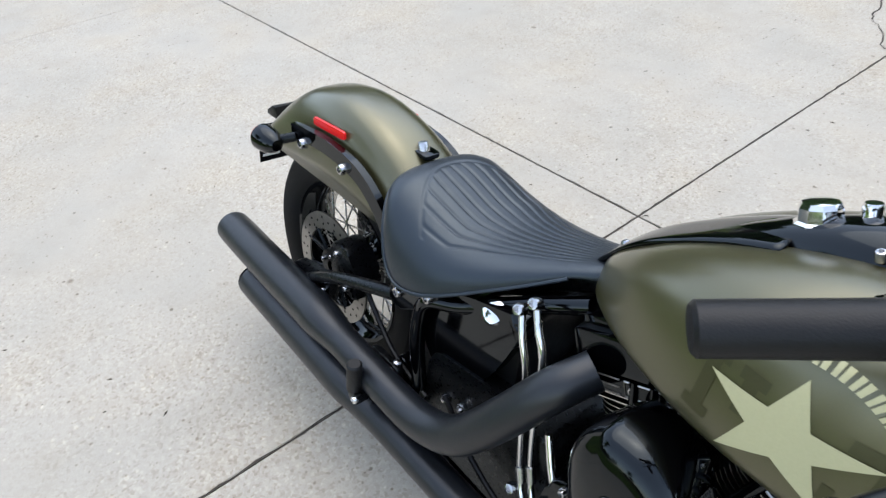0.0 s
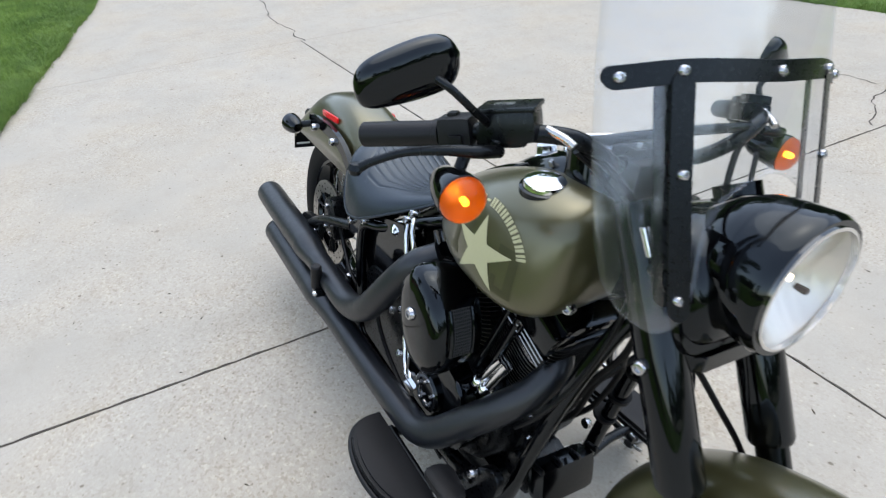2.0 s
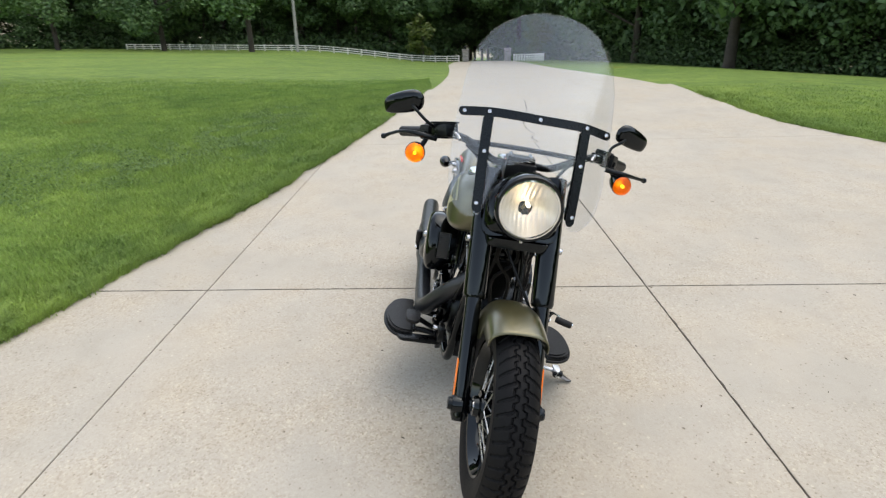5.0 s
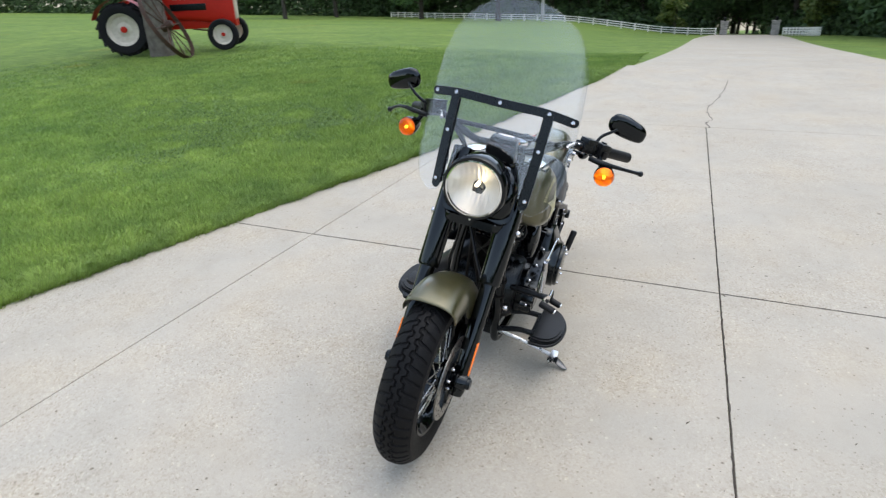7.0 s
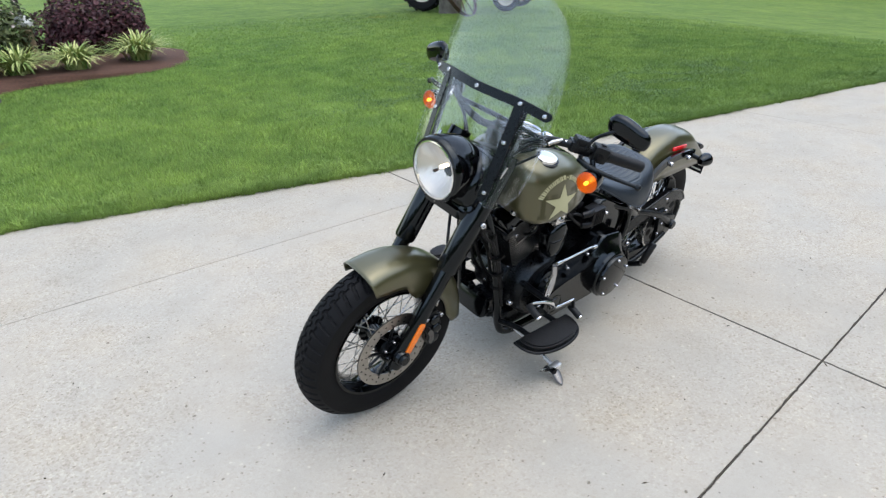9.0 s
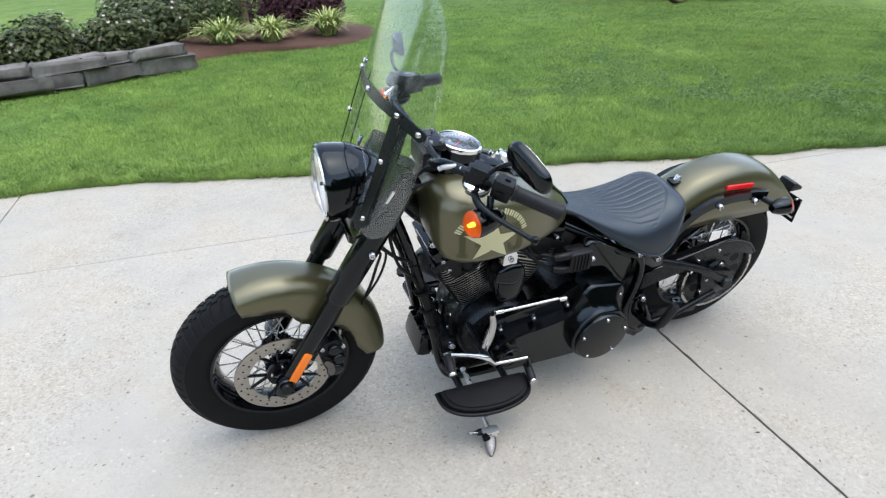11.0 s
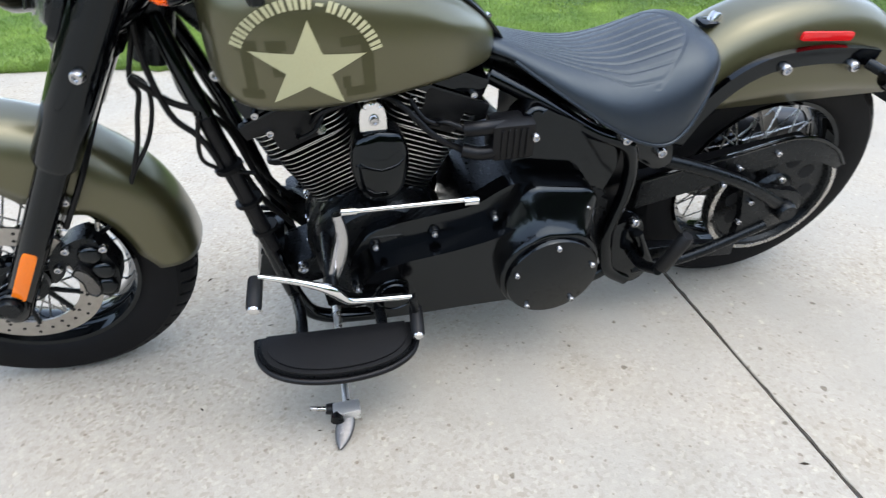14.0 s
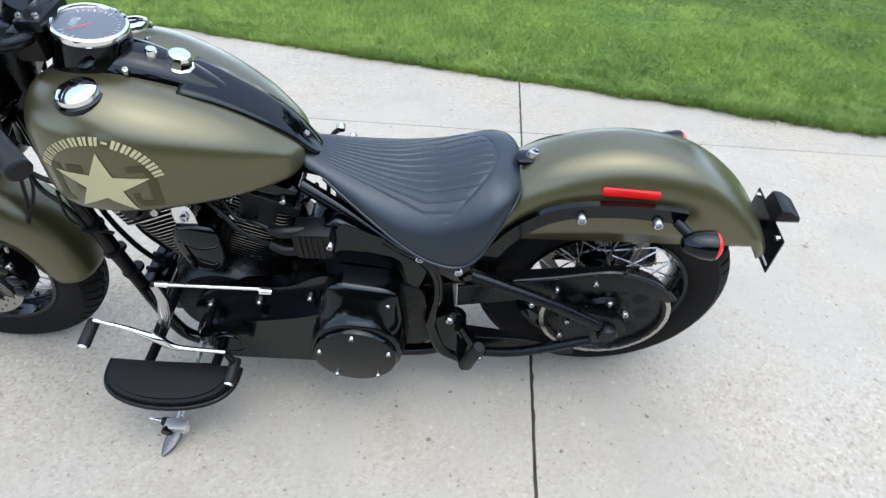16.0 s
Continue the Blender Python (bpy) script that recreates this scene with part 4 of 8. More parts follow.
def strap(pts, width, thick, off):
    """A flat strap that follows the windshield's outside; pts are (v, w)."""
    rows = [np.array(p) for p in spline(pts, 24)]
    rings = []
    for i, p in enumerate(rows):
        t = rows[min(i + 1, len(rows) - 1)] - rows[max(i - 1, 0)]
        q = min(np.linalg.norm(p - rows[0]), np.linalg.norm(p - rows[-1])) / (width / 2)
        n = np.array((-t[1], t[0])) / np.linalg.norm(t) * width / 2 * (math.sqrt(max(0.04, 1 - (1 - q) ** 2)) if q < 1 else 1)
        a, b = p - n, p + n
        rings.append([(screen_u(a[0], a[1]) + off, a[0], a[1]), (screen_u(b[0], b[1]) + off, b[0], b[1]), (screen_u(b[0], b[1]) + off + thick, b[0], b[1]), (screen_u(a[0], a[1]) + off + thick, a[0], a[1])])
    return loft(rings)


cross = part("cross_bracket", strap([(-0.25, 1.147), (-0.158, 1.164), (-0.08, 1.169), (0, 1.169), (0.08, 1.168), (0.158, 1.162), (0.25, 1.141)], 0.026, 0.003, 0.002), SATIN, screen, "black curved cross bracket")
for v, w in ((-0.232, 1.151), (-0.157, 1.165), (0, 1.169), (0.157, 1.163), (0.232, 1.146)):
    bolt("screen_screw", (screen_u(v, w) + 0.005, v, w), (1, 0.6 * v, 0.33), screen, 0.0075, 0.006)
for side in (1, -1):
    part("side_bracket", strap([(side * 0.157, 1.165), (side * 0.157, 1.1), (side * 0.156, 1.0), (side * 0.153, 0.9), (side * 0.151, 0.865)], 0.03, 0.003, 0.0045), SATIN, screen, "black upright bracket")
    part("inner_bracket", strap([(side * 0.157, 1.15), (side * 0.155, 1.0), (side * 0.15, 0.87)], 0.028, 0.003, -0.024), SATIN, screen)
    for w in (1.048, 0.893):
        bolt("screen_screw", (screen_u(0.155, w) + 0.0075, side * 0.155, w), (1, side * 0.1, 0.33), screen, 0.0075, 0.006)
    # clamp to the fork tube
    part("docking_arm", tube([(screen_u(0.15, 0.9) - 0.012, side * 0.15, 0.9), (1.31, side * 0.135, 0.9), (leg(0.9) + 0.02, side * 0.125, 0.9)], 0.009, 10, 3), SATIN, screen)
    part("docking_latch", tube([(1.31, side * 0.15, 0.925), (1.29, side * 0.155, 0.96)], 0.007, 10, 0), CHROME, screen)

# handlebar and controls
BAR = [(0.965, 0.414, 0.994), (1.02, 0.372, 1.01), (1.075, 0.325, 1.03), (1.135, 0.27, 1.046), (1.178, 0.21, 1.048), (1.185, 0.15, 1.02), (1.165, 0.1, 0.99), (1.14, 0.06, 0.982), (1.132, 0, 0.981)]
hb = part("handlebar", tube(BAR + [(u, -v, w) for u, v, w in BAR[-2::-1]], 0.0127, 14, 6), SATIN, bike, "black handlebar with a cross brace")
part("cross_brace", tube([(1.183, -0.185, 1.042), (1.185, 0, 1.046), (1.183, 0.185, 1.042)], 0.0085, 12, 4), SATIN, hb)
part("riser", box((1.15, 0, 0.962), (0.055, 0.11, 0.06), None, 0.012), WRINKLE, hb)
part("riser_cap", box((1.132, 0, 0.999), (0.05, 0.1, 0.022), None, 0.008), SATIN, hb)
for v in (-0.035, 0.035):
    for u in (1.118, 1.148):
        bolt("riser_bolt", (u, v, 1.010), (0, 0, 1), hb, 0.006)


def local_frame(at, along, up=(0, 0, 1)):
    """A turned frame whose x runs along a way."""
    x = Vector(along).normalized()
    y = Vector(up).cross(x).normalized()
    z = x.cross(y)
    m = Matrix((x, y, z)).transposed().to_4x4()
    return Matrix.Translation(at) @ m


for side in (1, -1):
    e0, e1 = Vector((0.958, side * 0.419, 0.992)), Vector((1.06, side * 0.337, 1.024))
    d = (e1 - e0).normalized()
    g = part("grip", revolve([(0, -0.001), (0.0155, 0), (0.0185, 0.003), (0.0185, 0.117), (0.0205, 0.118), (0.0205, 0.126), (0, 0.126)], e0, d, 28), GRIPRUB, hb, "black rubber grip")
    m = local_frame(e0 + d * 0.152, d)
    part("switch_housing", box((0, 0, 0), (0.05, 0.047, 0.052), m, 0.012), WRINKLE, hb, "black switch housing")
    part("switch_button", box((-0.004, -0.002, 0.027), (0.014, 0.016, 0.008), m, 0.003), MATTE, hb)
    part("rocker_switch", box((0.004, side * 0.026, -0.006), (0.02, 0.008, 0.018), m, 0.003), MATTE, hb)
    # lever perch and reservoir (the brake side has the box-shaped tank)
    m2 = local_frame(e0 + d * 0.215, d)
    part("lever_perch", box((0, -side * 0.012, -0.004), (0.07, 0.05, 0.034), m2, 0.01), SATIN, hb)
    if side < 0:
        part("reservoir", box((0.012, 0.008, 0.009), (0.08, 0.058, 0.046), m2, 0.014), SATIN, hb, "black brake fluid reservoir")
        part("reservoir_lid", box((0.012, 0.008, 0.033), (0.082, 0.06, 0.007), m2, 0.003), SATIN, hb)
        part("lid_plate", box((0.004, 0.01, 0.0368), (0.028, 0.011, 0.0015), m2), STEEL, hb)
    else:
        part("clutch_bracket", box((0.0, -0.008, 0.018), (0.05, 0.042, 0.022), m2, 0.008), SATIN, hb)
    part("banjo_bolt", tube([m2 @ Vector((0.045, -side * 0.005, 0.0)), m2 @ Vector((0.062, -side * 0.012, -0.005))], 0.007, 10, 0), CHROME, hb)
    part("hose_end", tube([m2 @ Vector((0.06, -side * 0.01, 0.0)), m2 @ Vector((0.085, -side * 0.004, -0.012)), m2 @ Vector((0.098, 0.0, -0.022))], 0.0065, 10, 3), STEEL, hb)
    ball = (1.061, 0.477, 0.978) if side > 0 else (1.07, -0.48, 0.988)
    lv = [(1.135, side * 0.3, 1.012, 0.00902), (1.142, side * 0.345, 1.007, 0.00984), (1.125, side * 0.39, 1.0, 0.00738), (1.098, side * 0.43, 0.99, 0.00615), (1.074, side * 0.462, 0.982, 0.00615), (1.064, side * 0.473, 0.979, 0.00738)]
    if side < 0:
        lv = [(1.138, -0.3, 1.022, 0.00902), (1.15, -0.345, 1.03, 0.00902), (1.137, -0.388, 1.031, 0.00697), (1.106, -0.428, 1.02, 0.00574), (1.083, -0.46, 1.002, 0.00574), (1.073, -0.475, 0.991, 0.00697)]
    lever = part("lever", tube(lv, 0.008, 12, 5), SATIN, hb, "black hand lever with a ball end")
    part("lever_ball", revolve([(0, -0.0105), (0.0075, -0.0075), (0.0105, 0), (0.0075, 0.0075), (0, 0.0105)], ball, (0, 0, 1), 16), SATIN, hb)
    bolt("lever_pivot", (1.13, side * 0.302, 1.022 if side > 0 else 1.033), (0, 0, 1), hb, 0.007, 0.004, SATIN)
    # mirror
    mu, mv = (1.0965, 0.4267) if side < 0 else (1.055, 0.395)
    stem = part("mirror_stem", tube([(1.112, side * 0.3, 1.02, 0.008), (1.115, side * 0.304, 1.048, 0.0062), (mu + 0.036, side * (mv - 0.078), 1.08, 0.0054), (mu + 0.032, side * (mv - 0.045), 1.106, 0.0054), (mu + 0.014, side * (mv - 0.03), 1.117, 0.006)], 0.006, 12, 6), SATIN, bike, "black mirror on a bent stem")
    outline = [(-0.074, 0.012), (-0.071, -0.014), (-0.056, -0.034), (-0.02, -0.041), (0.03, -0.041), (0.062, -0.036), (0.073, -0.022), (0.072, 0.006), (0.056, 0.026), (0.02, 0.037), (-0.03, 0.043), (-0.06, 0.035)]
    mo = [tuple(p) for p in spline(outline + [outline[0]], 5)[:-1]]
    mm = Matrix.Translation((mu, side * mv, 1.118 if side > 0 else 1.119)) @ Matrix.Rotation(radians(17 if side > 0 else -8), 4, "Z") @ Matrix.Rotation(radians(6), 4, "Y") @ Matrix.Rotation(radians(-side * 15), 4, "X") @ Matrix.Scale(0.94, 4)
    rings = []
    for x, f in ((-0.012, 0.96), (-0.011, 1.0), (-0.002, 1.0), (0.004, 0.96), (0.01, 0.85), (0.0145, 0.65), (0.017, 0.35), (0.0175, 0.05)):
        rings.append([tuple(mm @ Vector((x, side * a * f, (0.9 if side > 0 else 0.94) * b * f))) for a, b in mo])
    part("mirror_shell", loft(rings), GLOSS, stem, "gloss black mirror shell", 50)
    rings = [[tuple(mm @ Vector((-0.0125, side * a * 0.9, b * 0.9))) for a, b in mo], [tuple(mm @ Vector((-0.0115, side * a * 0.9, b * 0.9))) for a, b in mo]]
    part("mirror_glass", loft(rings), CHROME, stem)
    # turn signal
    s0 = Vector((1.158, side * 0.365, 0.969))
    sd = Vector((1, side * 0.12, -0.02))
    sig = part("turn_signal", revolve([(0, -0.082), (0.012, -0.078), (0.022, -0.062), (0.03, -0.035), (0.0345, -0.01), (0.0345, 0.0), (0.032, 0.002)], s0, sd, 28), GLOSS, bike, "black bullet turn signal with a lit amber lens")
    part("signal_lens", revolve([(0.0325, -0.004), (0.0335, 0.003), (0.031, 0.012), (0.024, 0.02), (0.013, 0.025), (0, 0.0265)], s0, sd, 28), AMBER, sig, "lit amber lens")
    part("signal_bulb", revolve([(0, 0.0135), (0.003, 0.013), (0.0045, 0.01), (0.0045, 0.0), (0, 0)], s0, sd, 14), LAMP, sig)
    part("signal_dish", revolve([(0.0315, 0.001), (0.02, -0.006), (0.008, -0.009), (0, -0.009)], s0, sd, 24), SIGDISH, sig)
    part("signal_stalk", tube([(1.112, side * 0.345, 0.985), (1.105, side * 0.33, 1.015)], 0.009, 12, 0), SATIN, sig)

# tank fittings
for side in (1, -1):
    ax = Vector((0.02, side * 0.13, 1))
    part("fuel_cap", revolve([(0.037, -0.02), (0.038, 0.006), (0.036, 0.012), (0.03, 0.0155), (0.015, 0.018), (0, 0.0185)], (1.048, side * 0.12, 0.91), ax, 40), CHROME, ftank, "polished chrome fuel cap")
    part("cap_ring", revolve([(0.044, -0.012), (0.044, 0.001), (0.039, 0.003), (0.037, -0.012)], (1.048, side * 0.12, 0.91), ax, 40, True), GLOSS, ftank)
rings = []
for u, wt, h in spline([(1.145, 0.9, 0.04), (1.13, 0.93, 0.066), (1.10, 0.945, 0.078), (1.05, 0.948, 0.08), (0.99, 0.942, 0.074), (0.94, 0.925, 0.066), (0.89, 0.899, 0.055), (0.86, 0.879, 0.047), (0.84, 0.865, 0.038), (0.825, 0.853, 0.022)], 4):
    # a crowned spine over flanks that sink in before they meet the tank
    ring = []
    for t in [math.pi * k / 24 for k in range(25)]:
        sn, cs = math.sin(t), math.cos(t)
        ring.append((u, h * math.copysign(abs(cs) ** 0.9, cs) * (1 - 0.12 * sn * (1 - sn) * 4), wt - 0.075 + 0.075 * sn ** 0.8))
    rings.append(ring)
con = part("console", loft(rings), GLOSS, bike, "gloss black tank console", 60)
rings = [[(u, y, w + 0.004 - (abs(y) / h) ** 4 * 0.004) for y in np.linspace(-h, h, 9)] for u, w, h in spline([(0.9, 0.884, 0.066), (0.86, 0.868, 0.06), (0.83, 0.853, 0.055), (0.79, 0.83, 0.05), (0.74, 0.797, 0.044), (0.705, 0.766, 0.038), (0.685, 0.742, 0.034), (0.668, 0.72, 0.028), (0.658, 0.706, 0.02)], 4)]
cs = part("console_strap", loft(rings, False, False), GLOSS, con)
thick = cs.modifiers.new("thick", "SOLIDIFY")
thick.thickness, thick.offset = 0.006, -1
bolt("strap_stud", (0.69, 0, 0.747), (-0.7, 0, 1), con, 0.007)
sp_c, sp_a = Vector((1.054, 0, 0.968)), Vector((-0.22, 0, 1))
spd = part("speedometer", revolve([(0.067, 0.006), (0.068, 0.012), (0.066, 0.018), (0.0615, 0.0205), (0.059, 0.018), (0.058, 0.012)], sp_c, sp_a, 56), CHROME, bike, "round speedometer with a chrome bezel")
part("pod", revolve([(0.074, -0.085), (0.0715, -0.04), (0.069, -0.01), (0.0675, 0.0065), (0.05, 0.0065)], sp_c, sp_a, 48), GLOSS, spd)
part("dial", revolve([(0.059, 0.0125), (0, 0.0125)], sp_c, sp_a, 40), DIAL, spd)
g = part("dial_glass", revolve([(0.06, 0.0165), (0.03, 0.019), (0, 0.0195)], sp_c, sp_a, 40), DIALGLASS, spd)
g.visible_shadow = False
mdial = local_frame(sp_c, Vector((-1, 0, -0.22)), sp_a)
for k in range(25):
    a = radians(-135 + 270 * k / 24)
    bm = box((0.049, 0, 0.0132), (0.009 if k % 3 == 0 else 0.005, 0.0016, 0.0004), mdial @ Matrix.Rotation(a, 4, "Z"))
    part("dial_mark", bm, FINEDGE, spd, smooth=0)
part("needle", box((0.016, 0, 0.0145), (0.044, 0.0022, 0.001), mdial @ Matrix.Rotation(radians(-130), 4, "Z")), REDLENS, spd)
part("dial_display", box((-0.026, 0, 0.0131), (0.012, 0.03, 0.0004), mdial), STEEL, spd)
part("ignition_switch", revolve([(0.028, -0.006), (0.028, 0.002), (0.024, 0.005), (0.023, 0.02), (0.02, 0.026), (0.012, 0.028), (0, 0.0283)], (0.91, 0, 0.902), (-0.35, 0, 1), 10), CHROME, con, "chrome ignition switch", 20)
part("lid_stud", revolve([(0.011, -0.004), (0.011, 0.016), (0.009, 0.02), (0, 0.0205)], (0.952, 0.012, 0.924), (-0.3, 0, 1), 16), CHROME, con)
for v, u, w in ((0.055, 0.985, 0.92), (-0.055, 0.985, 0.92)):
    bolt("console_screw", (u, v, w), (-0.3, v * 8, 1), con, 0.006)

# frame
fr = part("frame", tube([(1.24, 0, 0.86), (1.1, 0, 0.72), (0.85, 0, 0.69), (0.66, 0, 0.67), (0.5, 0, 0.56)], 0.03, 14, 6), SATIN, bike, "black steel tube frame")
for side in (1, -1):
    part("down_tube", tube([(1.255, side * 0.03, 0.8), (1.225, side * 0.06, 0.7), (1.19, side * 0.085, 0.56), (1.15, side * 0.1, 0.37), (1.115, side * 0.105, 0.2), (1.07, side * 0.11, 0.135), (0.95, side * 0.115, 0.12), (0.7, side * 0.12, 0.125), (0.45, side * 0.125, 0.14), (0.36, side * 0.13, 0.2)], 0.0165, 14, 6), GLOSS, fr)
    part("seat_tube", tube([(0.70, side * 0.065, 0.665), (0.60, side * 0.095, 0.615), (0.5, side * 0.13, 0.56), (0.435, side * 0.153, 0.538), (0.41, side * 0.15, 0.48), (0.408, side * 0.149, 0.41), (0.42, side * 0.148, 0.335), (0.424, side * 0.148, 0.3), (0.415, side * 0.147, 0.24), (0.395, side * 0.146, 0.18), (0.345, side * 0.145, 0.14)], 0.0155, 14, 6), GLOSS, fr)
    part("seat_bracket", plate(rounded([(0.47, 0.575), (0.43, 0.59), (0.335, 0.53), (0.325, 0.48), (0.36, 0.47), (0.44, 0.525)], 0.012), side * 0.145, side * 0.16, 0.003), GLOSS, fr)
    bolt("seat_bolt", (0.444, side * 0.161, 0.556), (0, side, 0), fr, 0.0115, 0.011)
    bolt("seat_bolt", (0.36, side * 0.161, 0.516), (0, side, 0), fr, 0.0115, 0.011)
    bolt("pivot_bolt", (0.377, side * 0.168, 0.342), (0, side, 0), fr, 0.011, 0.01)
    part("pivot_plate", plate(rounded([(0.425, 0.31), (0.36, 0.345), (0.335, 0.31), (0.335, 0.24), (0.298, 0.2), (0.292, 0.15), (0.34, 0.122), (0.395, 0.16), (0.42, 0.24)], 0.018), side * 0.125, side * 0.15, 0.005), GLOSS, fr)
    part("pivot_link", tube([(0.355, side * 0.162, 0.3), (0.33, side * 0.166, 0.25), (0.303, side * 0.166, 0.197)], 0.011, 12, 4), GLOSS, fr)
    bolt("link_bolt", (0.3, side * 0.176, 0.193), (0, side, 0), fr, 0.009, 0.008)
    # swing arm: two tubes that meet at the axle block
    sa = part("swing_arm", tube([(0.35, side * 0.14, 0.485), (0.25, side * 0.155, 0.455), (0.13, side * 0.165, 0.405), (0.02, side * 0.165, 0.335)], 0.0145, 12, 4), SATIN, bike, "black triangulated swing arm")
    part("lower_tube", tube([(0.33, side * 0.14, 0.165), (0.2, side * 0.16, 0.2), (0.03, side * 0.165, 0.275)], 0.013, 12, 4), SATIN, sa)
    part("axle_block", plate(rounded([(0.13, 0.40), (-0.03, 0.36), (-0.05, 0.32), (-0.03, 0.275), (0.1, 0.235), (0.1, 0.3)], 0.015), side * 0.145, side * 0.165, 0.004), SATIN, sa)
    part("axle_nut", revolve([(0.024, 0), (0.024, 0.016), (0.02, 0.022), (0, 0.022)], (0.0, side * 0.167, WR), (0, side, 0), 20), SATIN, sa)
    for u, w in ((0.19, 0.415), (0.1, 0.355), (0.11, 0.3)):
        bolt("arm_bolt", (u, side * 0.168, w), (0, side, 0), sa, 0.007)
    # fender strut with bolts
    path = [(0.30, 0.50), (0.265, 0.565), (0.21, 0.625), (0.14, 0.66), (0.04, 0.67), (-0.05, 0.663), (-0.1, 0.655)]
    rows = [np.array(p) for p in spline(path, 6)]
    rings = []
    for i, p in enumerate(rows):
        t = rows[min(i + 1, len(rows) - 1)] - rows[max(i - 1, 0)]
        n = np.array((-t[1], t[0])) / np.linalg.norm(t) * 0.0165
        a, b = p - n, p + n
        rings.append([(a[0], side * 0.106, a[1]), (a[0], side * 0.122, a[1]), (b[0], side * 0.122, b[1]), (b[0], side * 0.106, b[1])])
    st = part("fender_strut", loft(rings), GLOSS, bike, "gloss black fender strut")
    bolt("strut_bolt", (0.112, side * 0.122, 0.652), (0, side, 0), st, 0.012, 0.013)
    bolt("strut_bolt", (-0.045, side * 0.122, 0.645), (0, side, 0), st, 0.012, 0.013)
    # side reflector on the fender
    bm = plate(rounded([(-0.042, 0.686), (0.076, 0.694), (0.075, 0.711), (-0.043, 0.703)], 0.004), side * 0.0925, side * 0.099, 0.002)
    part("red_reflector", bm, REDLENS, rfender, "red side reflector")
    # rear turn signal on its stalk
    s0, sd = Vector((-0.145, side * 0.165, 0.628)), Vector((-1, side * 0.03, -0.03))
    rs = part("rear_signal", revolve([(0, -0.056), (0.013, -0.054), (0.022, -0.042), (0.028, -0.024), (0.0315, -0.003), (0.0315, 0.008), (0.029, 0.01)], s0, sd, 28), GLOSS, bike, "black bullet rear signal with a red lens")
    part("signal_lens", revolve([(0.03, 0.007), (0.028, 0.015), (0.02, 0.021), (0, 0.024)], s0, sd, 24), REDLENS, rs)
    part("signal_stalk", tube([(-0.085, side * 0.118, 0.645), (-0.105, side * 0.14, 0.636), (-0.12, side * 0.155, 0.63)], 0.011, 12, 3), SATIN, rs)

bolt("seat_screw", (0.213, 0, 0.708), (-0.35, 0, 1), rfender, 0.0125, 0.016)
part("seat_tab", plate(rounded([(0.19, -0.02), (0.245, -0.02), (0.245, 0.02), (0.19, 0.02)], 0.01), 0.700, 0.708, 0.002, plane="xy"), GLOSS, rfender)

# licence plate on its bracket, its back and face plain
mp = Matrix.Translation((-0.347, 0, 0.513))
pl = part("licence_plate", box((0, 0, 0), (0.004, 0.176, 0.104), mp, 0.0015), MATTE, bike, "licence plate in a black holder")
part("plate_face", box((-0.003, 0, 0), (0.0015, 0.166, 0.092), mp), WHITE, pl)
part("plate_bar", box((-0.0042, 0, 0), (0.001, 0.12, 0.045), mp), DIAL, pl)
part("plate_bracket", tube([(-0.3, 0, 0.54), (-0.345, 0, 0.53)], 0.012, 10, 0), SATIN, pl)
part("plate_lamp", plate([(-0.335, 0.572), (-0.345, 0.605), (-0.365, 0.603), (-0.392, 0.585), (-0.394, 0.572)], -0.035, 0.035, 0.004), MATTE, pl, "wedge-shaped plate lamp")
for v in (-0.055, 0.055):
    part("plate_slot", box((0.0025, v, -0.034), (0.001, 0.05, 0.007), mp), WHITE, pl)
for v in (-0.07, 0.07):
    bolt("plate_screw", tuple(mp @ Vector((0.003, v, 0.045))), tuple(mp.to_3x3() @ Vector((1, 0, 0))), pl, 0.006)

# belt drive on the left
bd = part("drive_pulley", revolve([(0.15, -0.016), (0.156, -0.014), (0.156, 0.014), (0.15, 0.016), (0.14, 0.014), (0.135, 0.004), (0.06, 0.004), (0.05, 0.014), (0.02, 0.014), (0.02, -0.016)], (0, 0.108, WR), (0, 1, 0), 64, True), SATIN, bike, "black belt pulley with a bright toothed rim")
part("pulley_rim", revolve([(0.1575, -0.013), (0.1575, 0.0165), (0.147, 0.0175), (0.1465, 0.013)], (0, 0.108, WR), (0, 1, 0), 64, True), STEEL, bd)
# pulley slots as flat near-black discs, shade in place of real openings
for k in range(10):
    a = 2 * math.pi * k / 10
    part("pulley_slot", revolve([(0, 0.0048), (0.019, 0.0048), (0.019, 0.002)], (0.095 * math.cos(a), 0.108, WR + 0.095 * math.sin(a)), (0, 1, 0), 14), HOLE_SHADE, bd)
for k in range(5):
    a = 2 * math.pi * k / 5 + 0.4
    bolt("pulley_bolt", (0.05 * math.cos(a), 0.122, WR + 0.05 * math.sin(a)), (0, 1, 0), bd, 0.01, 0.009, STEEL)
part("drive_belt", loft([[(u, 0.096, w), (u, 0.122, w), (u, 0.122, w + 0.006), (u, 0.096, w + 0.006)] for u, w in ((-0.02, WR + 0.156), (0.2, 0.445), (0.48, 0.40))]), MATTE, bd)
part("drive_belt", loft([[(u, 0.096, w), (u, 0.122, w), (u, 0.122, w + 0.006), (u, 0.096, w + 0.006)] for u, w in ((-0.02, WR - 0.161), (0.2, 0.19), (0.48, 0.24))]), MATTE, bd)
